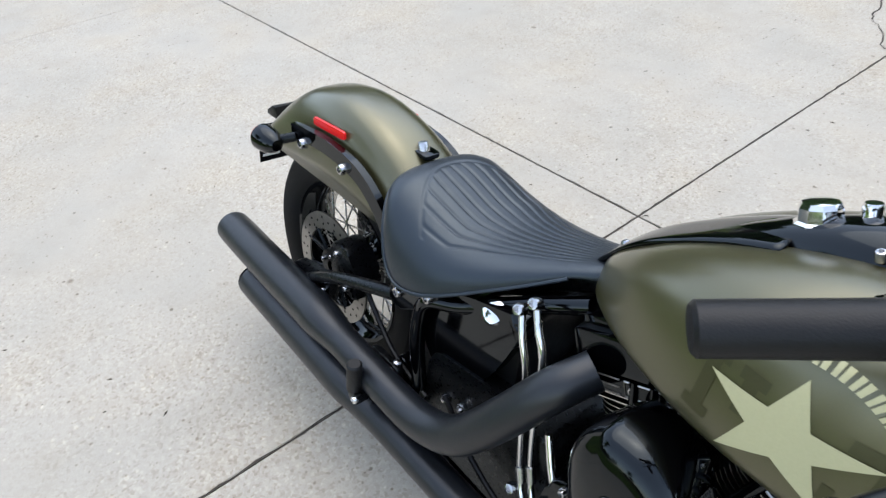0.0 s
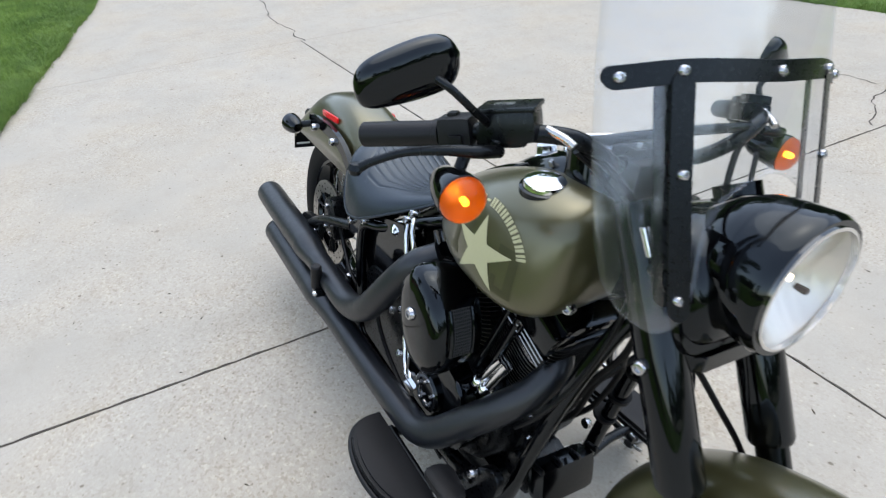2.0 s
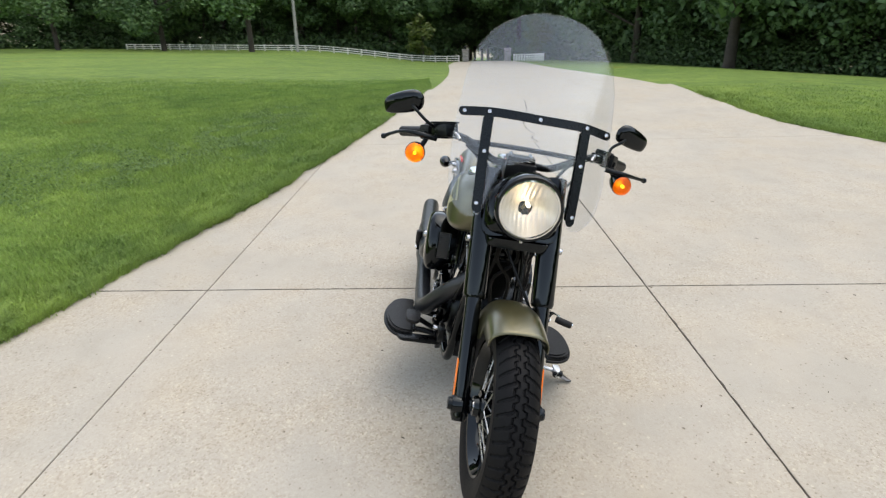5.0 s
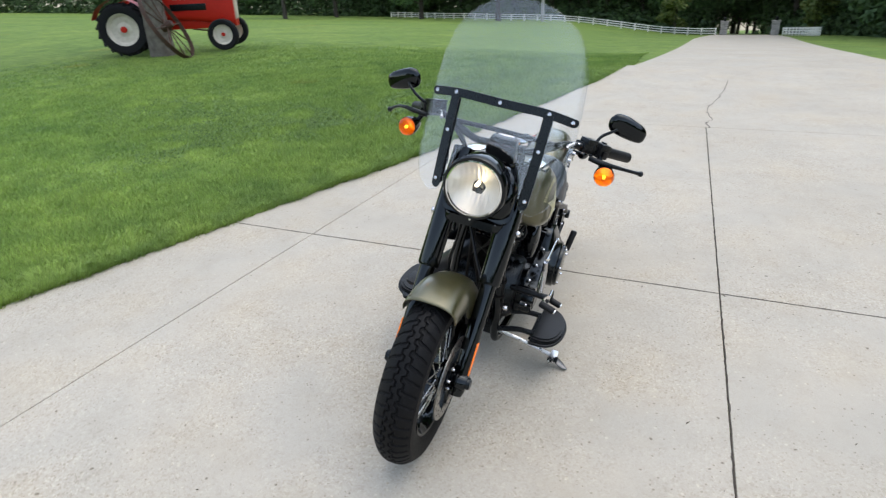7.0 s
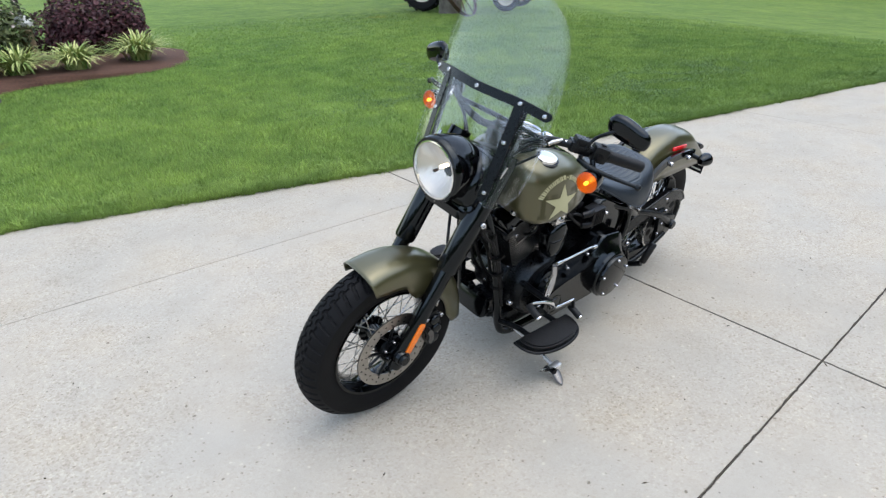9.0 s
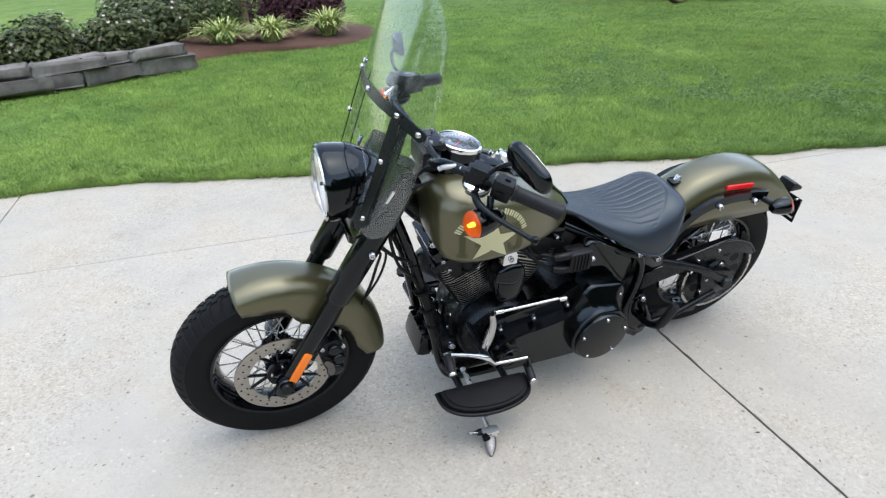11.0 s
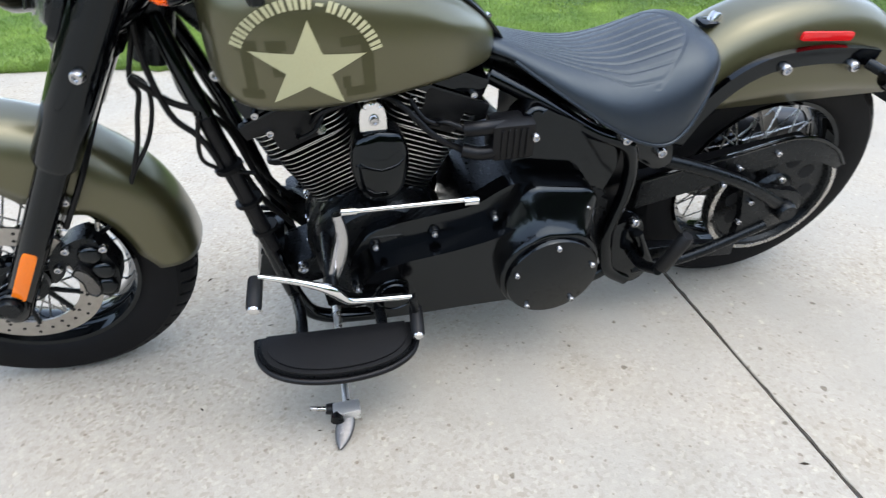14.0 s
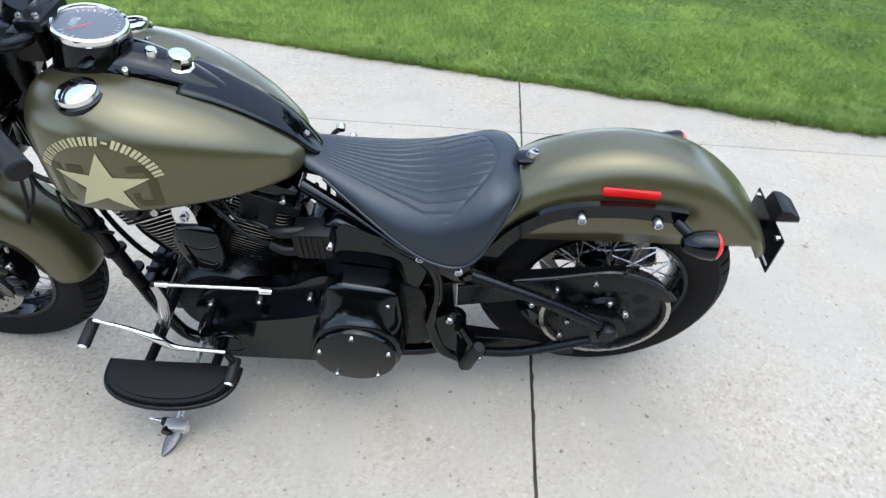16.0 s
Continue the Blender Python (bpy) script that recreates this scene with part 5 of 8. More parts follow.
guard = part("belt_guard", plate([(0.36, 0.415), (0.25, 0.438), (0.14, 0.458), (0.05, 0.478), (0.0, 0.482), (-0.06, 0.468), (-0.115, 0.435), (-0.15, 0.395), (-0.135, 0.385), (-0.09, 0.41), (-0.04, 0.425), (0.02, 0.425), (0.15, 0.39), (0.36, 0.345)], 0.124, 0.13, 0.002), SATIN, bike, "satin black upper belt guard")
part("guard_lip", tube([(0.36, 0.128, 0.418), (0.25, 0.128, 0.441), (0.14, 0.128, 0.461), (0.05, 0.128, 0.481), (0.0, 0.128, 0.485), (-0.06, 0.128, 0.471), (-0.115, 0.128, 0.438), (-0.15, 0.128, 0.397)], 0.005, 8, 4), GLOSS, guard)
part("lower_guard", plate([(0.33, 0.15), (0.2, 0.165), (0.05, 0.15), (0.05, 0.185), (0.2, 0.21), (0.33, 0.215)], 0.124, 0.13, 0.002), SATIN, bike)
for u, w in ((0.13, 0.425), (0.045, 0.452)):
    bolt("guard_bolt", (u, 0.131, w), (0, 1, 0), guard, 0.007)

# rear brake caliper on the right
rc = part("rear_caliper", plate(rounded([(0.06, 0.36), (0.16, 0.33), (0.17, 0.40), (0.12, 0.46), (0.06, 0.45)], 0.018), -0.125, -0.06, 0.008), SATIN, bike, "black rear brake caliper")
for u, w in ((0.09, 0.43), (0.14, 0.385)):
    bolt("caliper_bolt", (u, -0.126, w), (0, -1, 0), rc, 0.008)

# engine
CRANK = (0.93, 0.32)
eng = part("crankcase", revolve([(0.05, -0.128), (0.118, -0.125), (0.132, -0.11), (0.138, -0.05), (0.148, -0.045), (0.148, -0.02), (0.142, -0.015), (0.142, 0.03), (0.15, 0.035), (0.15, 0.055), (0.14, 0.06), (0.135, 0.12), (0.12, 0.138), (0.05, 0.14)], (0.925, 0, 0.315), (0, 1, 0), 48), SATIN, bike, "black V-twin engine with finned cylinders")
for k in range(9):
    a = radians(-70 + 22 * k)
    for v in (-0.034, 0.045):
        bolt("case_bolt", (0.925 + 0.146 * math.cos(a), v, 0.315 + 0.146 * math.sin(a)), (math.cos(a), 0, math.sin(a)), eng, 0.0065, 0.006)
part("cylinder_deck", plate(rounded([(0.80, 0.39), (1.05, 0.39), (1.01, 0.445), (0.93, 0.43), (0.84, 0.445)], 0.02), -0.08, 0.08, 0.008), SATIN, eng)
part("front_mount", plate(rounded([(1.04, 0.2), (1.13, 0.19), (1.135, 0.25), (1.06, 0.27)], 0.015), -0.06, 0.06, 0.006), SATIN, eng)
part("gearbox", plate(rounded([(0.42, 0.19), (0.75, 0.17), (0.75, 0.43), (0.62, 0.45), (0.44, 0.42)], 0.03), -0.14, 0.14, 0.012), SATIN, eng)
part("oil_pan", plate(rounded([(0.44, 0.13), (1.05, 0.12), (1.06, 0.2), (0.44, 0.2)], 0.02), -0.09, 0.09, 0.01), SATIN, eng)
fin_data = None
for lean_sign, name in ((1, "front_cylinder"), (-1, "rear_cylinder")):
    M = Matrix.Translation((CRANK[0], 0, CRANK[1])) @ Matrix.Rotation(radians(22.5 * lean_sign), 4, "Y")
    bm = revolve([(0, 0.1), (0.062, 0.1), (0.062, 0.31), (0.07, 0.32), (0.07, 0.38), (0, 0.38)], (0, 0, 0), (0, 0, 1), 28)
    bmesh.ops.transform(bm, matrix=M, verts=bm.verts)
    cyl = part(name, bm, WRINKLE, bike, "black finned cylinder with bright fin edges")
    if fin_data is None:
        fin_data = []
        for sx, sy, rr in ((0.168, 0.176, 0.05), (0.176, 0.2, 0.035)):
            f = plate(rounded([(-sx / 2, -sy / 2), (sx / 2, -sy / 2), (sx / 2, sy / 2), (-sx / 2, sy / 2)], rr, 6), -0.001, 0.001, plane="xy")
            me = bpy.data.meshes.new("fin")
            f.normal_update()
            for q in f.faces:
                q.material_index = 1 if abs(q.normal.y) > 0.6 and abs(q.normal.z) < 0.5 else 0
            f.to_mesh(me)
            f.free()
            me.materials.append(WRINKLE)
            me.materials.append(FINEDGE)
            fin_data.append(me)
    for k in range(23):
        d = 0.125 + 0.0104 * k
        ob = new("fin", fin_data[0 if k < 15 else 1])
        ob.parent = cyl
        taper = 0.86 + 0.14 * min(1, k / 11)
        ob.matrix_basis = M @ Matrix.Translation((0, 0, d)) @ Matrix.Diagonal((taper, taper, 1, 1))
    rk = bmesh.new()
    add_box(rk, (0, 0, 0.385), (0.155, 0.19, 0.05), M, 0.014)
    add_box(rk, (0, 0, 0.36), (0.165, 0.2, 0.02), M, 0.006)
    add_box(rk, (0, -0.09, 0.365), (0.16, 0.05, 0.06), M, 0.01)
    part("rocker_box", rk, GLOSS, cyl)
    for side in (1, -1):
        for du in (-0.055, 0.055):
            bolt("rocker_bolt", tuple(M @ Vector((du, side * 0.097, 0.375))), (0, side, 0.1), cyl, 0.0075)
        bolt("head_bolt", tuple(M @ Vector((0.05, side * 0.1, 0.335))), (0, side, 0), cyl, 0.008)
        if side > 0:
            hc_ = bmesh.new()
            add_box(hc_, (lean_sign * 0.012, 0.088, 0.325), (0.085, 0.028, 0.075), M, 0.012)
            add_box(hc_, (lean_sign * 0.03, 0.09, 0.352), (0.13, 0.022, 0.03), M, 0.008)
            part("head_cover", hc_, WRINKLE, cyl)
            part("plug_lead", tube([tuple(M @ Vector((lean_sign * p, q, s))) for p, q, s in ((0.012, 0.1, 0.305), (0.002, 0.125, 0.312), (-0.03, 0.128, 0.318), (-0.062, 0.115, 0.34))], 0.0045, 8, 5), MATTE, cyl)
            part("plug_nut", tube([tuple(M @ Vector((-lean_sign * 0.03, 0.1, 0.3))), tuple(M @ Vector((-lean_sign * 0.034, 0.118, 0.306)))], 0.009, 6, 0), STEEL, cyl)
        # head side plate with bright lines
        if side < 0:
            hp = bmesh.new()
            add_box(hp, (0, -0.104, 0.315), (0.165, 0.012, 0.03), M, 0.003)
            hp = part("head_plate", hp, GLOSS, cyl, "black head plate with bright lines")
            for x0, x1, z0, z1 in ((-0.079, 0.002, 0.303, 0.327), (0.01, 0.079, 0.303, 0.303), (0.01, 0.079, 0.315, 0.315), (0.01, 0.079, 0.327, 0.327)):
                loop = [(x0, z0), (x1, z0)] if z0 == z1 else [(x0, z0), (x1, z0), (x1, z1), (x0, z1), (x0, z0)]
                part("head_trim", tube([tuple(M @ Vector((lean_sign * p, -0.1105, q))) for p, q in loop], 0.0014, 6, 0), FINEDGE, hp)
            for p in (-0.068, -0.01):
                bolt("plate_screw", tuple(M @ Vector((lean_sign * p, -0.1105, 0.315))), (0, -1, 0), hp, 0.006, 0.004)
    for du in (-0.016, 0.016):
        a = M @ Vector((du - lean_sign * 0.03, -0.105, 0.33))
        b = Vector((CRANK[0] + lean_sign * 0.04 + du * 1.2, -0.115, 0.44))
        part("pushrod_tube", tube([tuple(b), tuple(a)], 0.0095, 12, 0), GLOSS, cyl)

# horn cover between the cylinders
hc = bmesh.new()
rings = []
outline = [tuple(p) for p in spline([(0.92, 0.628), (0.957, 0.615), (0.973, 0.575), (0.967, 0.515), (0.946, 0.479), (0.92, 0.472), (0.893, 0.479), (0.873, 0.515), (0.867, 0.575), (0.883, 0.615), (0.92, 0.628)], 4)[:-1]]
for v, f in ((0.11, 0.97), (0.148, 1.0), (0.155, 0.985), (0.16, 0.95), (0.164, 0.88), (0.1675, 0.76), (0.1705, 0.58), (0.173, 0.3), (0.174, 0.05)):
    rings.append([(0.92 + (a - 0.92) * f, v, 0.553 + (b - 0.553) * f) for a, b in outline])
hc = part("horn_cover", loft(rings), GLOSS, bike, "gloss black horn cover", 50)
part("horn_mount", plate([tuple(p) for p in spline([(0.951, 0.622), (0.9505, 0.655), (0.944, 0.674), (0.928, 0.682), (0.912, 0.674), (0.9055, 0.655), (0.905, 0.622)], 5)], 0.12, 0.157, 0.008, 4), CHROME, hc, "chrome horn mount")
bolt("horn_nut", (0.926, 0.158, 0.648), (0, 1, 0), hc, 0.009, 0.008)

# ignition coil and plug leads on the left
co = part("ignition_coil", box((0.672, 0.135, 0.575), (0.085, 0.06, 0.075), Matrix.Rotation(0.0, 4, "Y"), 0.014), MATTE, bike, "matte black ignition coil with plug leads")
part("coil_tower", tube([(0.69, 0.14, 0.6), (0.73, 0.15, 0.605), (0.76, 0.14, 0.6)], 0.014, 12, 4), MATTE, co)
part("coil_tower", tube([(0.69, 0.145, 0.555), (0.73, 0.155, 0.555), (0.765, 0.145, 0.56)], 0.014, 12, 4), MATTE, co)
part("plug_lead", tube([(0.76, 0.14, 0.6), (0.80, 0.13, 0.615), (0.83, 0.105, 0.6)], 0.006, 10, 5), MATTE, co)
part("plug_lead", tube([(0.765, 0.145, 0.56), (0.82, 0.15, 0.60), (0.9, 0.12, 0.67), (1.0, 0.12, 0.655), (1.03, 0.105, 0.62)], 0.006, 10, 5), MATTE, co)
for k in range(5):
    part("coil_rib", box((0.648 + 0.012 * k, 0.166, 0.575), (0.004, 0.006, 0.06), None, 0.0015), MATTE, co)
bolt("coil_bolt", (0.633, 0.166, 0.585), (0, 1, 0), co, 0.008)

# oil tank with both side covers
part("battery_box", plate(rounded([(0.36, 0.2), (0.5, 0.2), (0.62, 0.4), (0.62, 0.6), (0.5, 0.56), (0.38, 0.5)], 0.03), -0.105, 0.105, 0.01), MATTE, bike, "matte black battery box under the seat")
for side in (1, -1):
    part("side_cover", plate(rounded([(0.665, 0.60), (0.624, 0.632), (0.50, 0.568), (0.432, 0.53), (0.432, 0.47), (0.458, 0.40), (0.49, 0.375), (0.60, 0.40), (0.66, 0.46)] if side > 0 else [(0.642, 0.628), (0.50, 0.588), (0.41, 0.535), (0.396, 0.47), (0.418, 0.41), (0.465, 0.37), (0.525, 0.38), (0.582, 0.45), (0.622, 0.55)], 0.04, 6), side * 0.08, side * 0.136, 0.028 if side < 0 else 0.012, 6), GLOSS, bike, "gloss black oil tank cover")
part("oil_cap", revolve([(0.021, -0.03), (0.023, 0.0), (0.021, 0.006), (0.013, 0.009), (0, 0.01)], (0.567, -0.128, 0.592), (0, -0.75, 0.65), 32), CHROME, bike, "chrome oval oil filler cap")

# primary cover
PRIM = [(1.0, 0.25), (0.995, 0.34), (0.955, 0.405), (0.9, 0.42), (0.74, 0.44), (0.69, 0.472), (0.66, 0.485), (0.51, 0.465), (0.49, 0.42), (0.488, 0.34), (0.488, 0.24), (0.53, 0.205), (0.66, 0.2), (0.93, 0.205)]
pr = part("primary_cover", plate(rounded(PRIM, 0.03, 4), 0.128, 0.166, 0.005, 3), SEMIGLOSS, bike, "gloss black primary cover")
# raised outer face with a shelf along its top, over the belt and the clutch
FACE = [(0.985, 0.245), (0.98, 0.30), (0.955, 0.34), (0.89, 0.358), (0.80, 0.368), (0.71, 0.386), (0.66, 0.41), (0.58, 0.41), (0.50, 0.36), (0.49, 0.25), (0.53, 0.208), (0.66, 0.203), (0.93, 0.208)]
part("outer_face", plate(rounded(FACE, 0.03, 5), 0.13, 0.212, 0.02, 6), SEMIGLOSS, pr)
# clutch housing: a rounded square at its foot that runs into the round lid
foot = rounded([(0.685, 0.40), (0.652, 0.472), (0.625, 0.486), (0.515, 0.468), (0.492, 0.45), (0.482, 0.36), (0.477, 0.27), (0.50, 0.215), (0.56, 0.198), (0.64, 0.203), (0.70, 0.25), (0.705, 0.33)], 0.02, 4)
CLU = Vector((0.594, 0.305))
rings = []
for v, f in ((0.15, 0.0), (0.182, 0.0), (0.189, 0.025), (0.194, 0.1), (0.205, 0.36), (0.216, 0.62), (0.228, 0.85), (0.238, 0.96), (0.243, 1.0), (0.247, 1.04), (0.248, 1.3)):
    ring = []
    for u, w in foot:
        d = Vector((u, w)) - CLU
        p = Vector((u, w)).lerp(CLU + d.normalized() * 0.107, min(f, 1.0)) if f <= 1 else CLU + d.normalized() * 0.107 * (2 - f)
        ring.append((p.x, v, p.y))
    rings.append(ring)
part("clutch_boss", loft(rings), SEMIGLOSS, pr, "", 50)
part("derby_cover", revolve([(0.098, -0.002), (0.099, 0.008), (0.096, 0.014), (0.088, 0.0165), (0.0, 0.0175)], (0.594, 0.248, 0.305), (0, 1, 0), 56), GLOSS, pr)
for k in range(5):
    a = radians(90 + 72 * k)
    bolt("derby_screw", (0.594 + 0.084 * math.cos(a), 0.2635, 0.305 + 0.084 * math.sin(a)), (0, 1, 0), pr, 0.0062)
part("front_boss", revolve([(0.05, -0.03), (0.048, 0.002), (0.041, 0.008), (0.037, 0.004), (0.032, 0.003), (0.028, 0.009), (0, 0.01)], (0.914, 0.206, 0.272), (0, 1, 0), 40), GLOSS, pr)
for u, w, v in ((0.942, 0.375, 0.166), (0.823, 0.39, 0.166), (0.70, 0.412, 0.166), (0.61, 0.445, 0.192), (0.517, 0.43, 0.192), (0.985, 0.28, 0.18)):
    part("screw_boss", revolve([(0.014, -0.03), (0.0125, 0.006), (0.011, 0.009), (0, 0.009)], (u, v, w), (0, 1, 0), 16), GLOSS, pr)
    bolt("cover_screw", (u, v + 0.008, w), (0, 1, 0), pr, 0.007)

# shifter
sh = part("shift_linkage", tube([(0.998, 0.235, 0.52), (0.76, 0.228, 0.508)], 0.0045, 12, 0), CHROME, bike, "chrome shift linkage and heel-toe shifter")
for u, w in ((0.99, 0.52), (0.77, 0.5085)):
    part("rod_end", tube([(u + 0.012, 0.235, w + 0.001), (u - 0.014, 0.234, w - 0.001)], 0.0072, 12, 0), CHROME, sh)
part("shift_arm", tube([(1.01, 0.232, 0.515, 0.009), (1.005, 0.234, 0.47, 0.012), (1.015, 0.236, 0.42, 0.015), (1.03, 0.24, 0.375, 0.012)], 0.012, 12, 5), BOLT, sh)
part("shift_shaft", tube([(1.035, 0.12, 0.375), (1.035, 0.275, 0.375)], 0.013, 14, 0), SATIN, sh)
part("shift_lever", tube([(1.158, 0.272, 0.431, 0.0055), (1.10, 0.274, 0.41, 0.006), (1.06, 0.276, 0.391, 0.008), (1.035, 0.276, 0.374, 0.011), (1.01, 0.276, 0.344, 0.008), (0.975, 0.276, 0.336, 0.006), (0.89, 0.276, 0.328, 0.0055)], 0.007, 12, 5), CHROME, sh)
part("heel_arm", tube([(0.89, 0.276, 0.328), (0.884, 0.278, 0.3), (0.882, 0.28, 0.275)], 0.008, 10, 4), SATIN, sh)
for u, w in ((1.166, 0.414), (0.882, 0.277)):
    part("shift_peg", revolve([(0, -0.022), (0.012, -0.022), (0.0135, -0.018), (0.0135, 0.036), (0.012, 0.04)], (u, 0.285, w), (0.1, 1, -0.25), 18), GRIPRUB, sh)
    part("peg_cap", revolve([(0.0115, 0.0385), (0.011, 0.044), (0, 0.046)], (u, 0.285, w), (0.1, 1, -0.25), 16), CHROME, sh)

# footboards with their brackets
for side, u0, u1, w in ((1, 0.885, 1.19, 0.238), (-1, 0.80, 1.10, 0.229)):
    um, hl_ = (u0 + u1) / 2, (u1 - u0) / 2
    base = [(um + hl_ * math.cos(t), side * (0.262 + 0.112 * math.sin(t) ** 0.62)) for t in [math.pi * k / 36 for k in range(37)]]
    fb = part("footboard", plate(base, w - 0.014, w, 0.004, plane="xy"), SATIN, bike, "black half-moon rider footboard")
    for f, h in ((0.95, 0.006), (0.88, 0.011)):
        inner = [(um + (a - um) * f, side * (0.262 + 0.006 + (abs(b) - 0.262) * (f - 0.02))) for a, b in base]
        part("rubber_pad", plate(inner, w + h - 0.008, w + h, 0.0025, plane="xy"), GRIPRUB, fb)
    rim = [(um + hl_ * 1.015 * math.cos(t), side * (0.26 + 0.117 * math.sin(t) ** 0.62), w - 0.012) for t in [math.pi * k / 30 for k in range(31)]]
    part("board_rim", tube(rim, 0.0065, 10, 0), MATTE, fb)
    for u in (um - 0.09, um + 0.07):
        part("board_bracket", tube([(u, side * 0.27, w - 0.016), (u, side * 0.2, w - 0.02), (u + 0.01, side * 0.12, w - 0.04)], 0.012, 10, 4), SATIN, fb)
    if side > 0:
        # the board's front end sits a little higher
        for piece in (fb, *fb.children):
            for q in piece.data.vertices:
                q.co.z += (q.co.x - 0.93) * 0.06 + 0.006
    part("board_hinge", tube([(um - 0.1, side * 0.258, w - 0.008), (um + 0.1, side * 0.258, w - 0.008)], 0.008, 10, 0), SATIN, fb)

# brake pedal on the right
bp = part("brake_pedal", plate(rounded([(1.06, -0.30), (1.15, -0.30), (1.16, -0.25), (1.07, -0.24)], 0.02), 0.31, 0.325, 0.005, plane="xy"), GRIPRUB, bike, "black rubber brake pedal")
part("pedal_arm", tube([(1.10, -0.26, 0.312), (1.06, -0.2, 0.26), (0.98, -0.17, 0.21), (0.9, -0.16, 0.2)], 0.01, 10, 5), SATIN, bp)
part("front_bracket", plate(rounded([(1.03, 0.17), (1.075, 0.165), (1.14, 0.25), (1.145, 0.3), (1.11, 0.31), (1.07, 0.27)], 0.015), -0.165, -0.145, 0.005), SATIN, bp)
part("board_arm", plate(rounded([(1.08, -0.33), (1.125, -0.31), (1.12, -0.15), (1.08, -0.15)], 0.012), 0.212, 0.226, 0.004, plane="xy"), SATIN, bp)
part("master_cylinder", tube([(1.06, -0.155, 0.225), (1.0, -0.16, 0.212), (0.94, -0.16, 0.205)], 0.018, 14, 0), SATIN, bp)
REG = Matrix.Translation((1.158, 0.0, 0.265)) @ Matrix.Rotation(radians(-14), 4, "Y")
reg = part("voltage_regulator", box((0, 0, 0), (0.055, 0.15, 0.09), REG, 0.024), SEMIGLOSS, bike, "smooth black voltage regulator")
for k in range(4):
    part("cooling_fin", box((0.012, -0.075 + 0.05 * k, 0.047), (0.03, 0.008, 0.012), REG, 0.003), SATIN, reg)
bolt("bracket_bolt", (1.07, -0.172, 0.26), (0, -1, 0), bp, 0.013, 0.012)
bolt("bracket_bolt", (1.09, 0.122, 0.301), (0, 1, 0), fr, 0.012, 0.012)
bolt("tank_bolt", (1.165, 0.115, 0.735), (0.3, 1, 0), fr, 0.011, 0.012)
bolt("tank_bolt", (1.165, -0.115, 0.735), (0.3, -1, 0), fr, 0.011, 0.012)

# side stand
ss = part("side_stand", tube([(1.035, 0.11, 0.15, 0.01), (1.037, 0.2, 0.143, 0.008), (1.039, 0.3, 0.127, 0.0075), (1.04, 0.36, 0.115, 0.009)], 0.01, 12, 4), BRIGHT, bike, "bright metal side stand set down on the concrete")
part("stand_collar", box((1.041, 0.362, 0.116), (0.055, 0.03, 0.03), None, 0.008), BRIGHT, ss)
rings = []
for u, v, w, wide, thin in spline([(1.04, 0.362, 0.111, 0.013, 0.012), (1.046, 0.38, 0.103, 0.018, 0.008), (1.054, 0.403, 0.095, 0.016, 0.006), (1.06, 0.42, 0.0905, 0.009, 0.005), (1.063, 0.429, 0.0893, 0.003, 0.003)], 4):
    rings.append([(u + wide * math.cos(t), v - 0.3 * wide * math.cos(t), w + thin * math.sin(t)) for t in [2 * math.pi * k / 16 for k in range(16)]])
part("stand_foot", loft(rings), STEEL_WORN, ss)
part("stand_pivot", tube([(1.06, 0.366, 0.118), (1.062, 0.383, 0.118)], 0.013, 16, 0), SATIN, ss)
part("stand_tab", tube([(1.05, 0.355, 0.116, 0.009), (1.075, 0.352, 0.118, 0.006), (1.112, 0.35, 0.128, 0.0045)], 0.006, 10, 4), STEEL, ss)
part("tab_rubber", revolve([(0, -0.01), (0.01, -0.01), (0.012, 0), (0.01, 0.012), (0, 0.012)], (1.07, 0.352, 0.117), (1, 0, 0.2), 14), GRIPRUB, ss)

# exhaust on the right
PIPE = mat("satin_black_pipe", (0.0065, 0.008, 0.0105), 0.37, spec=0.62, var=0.3, scale=120, bump=0.05, bscale=500, rvar=0.06)
up = part("exhaust_upper", tube([(-0.325, -0.188, 0.298, 0.044), (-0.31, -0.189, 0.299, 0.046), (-0.1, -0.2, 0.313, 0.046), (0.1, -0.208, 0.327, 0.046), (0.16, -0.212, 0.331, 0.045), (0.24, -0.217, 0.336, 0.036), (0.3, -0.22, 0.34, 0.0345),
                                  (0.47, -0.227, 0.345, 0.0345), (0.545, -0.228, 0.36, 0.0345), (0.6, -0.226, 0.39, 0.0345), (0.64, -0.22, 0.433, 0.0345), (0.69, -0.202, 0.51, 0.034), (0.735, -0.172, 0.585, 0.033), (0.765, -0.125, 0.62, 0.031)], 0.04, 24, 5), PIPE, bike, "matte black upper exhaust and muffler")
part("muffler_bore", revolve([(0.0435, 0), (0.038, 0.002), (0.037, -0.06), (0, -0.06)], (-0.326, -0.188, 0.298), (-1, 0.05, -0.06), 24), HOLE_SHADE, up)
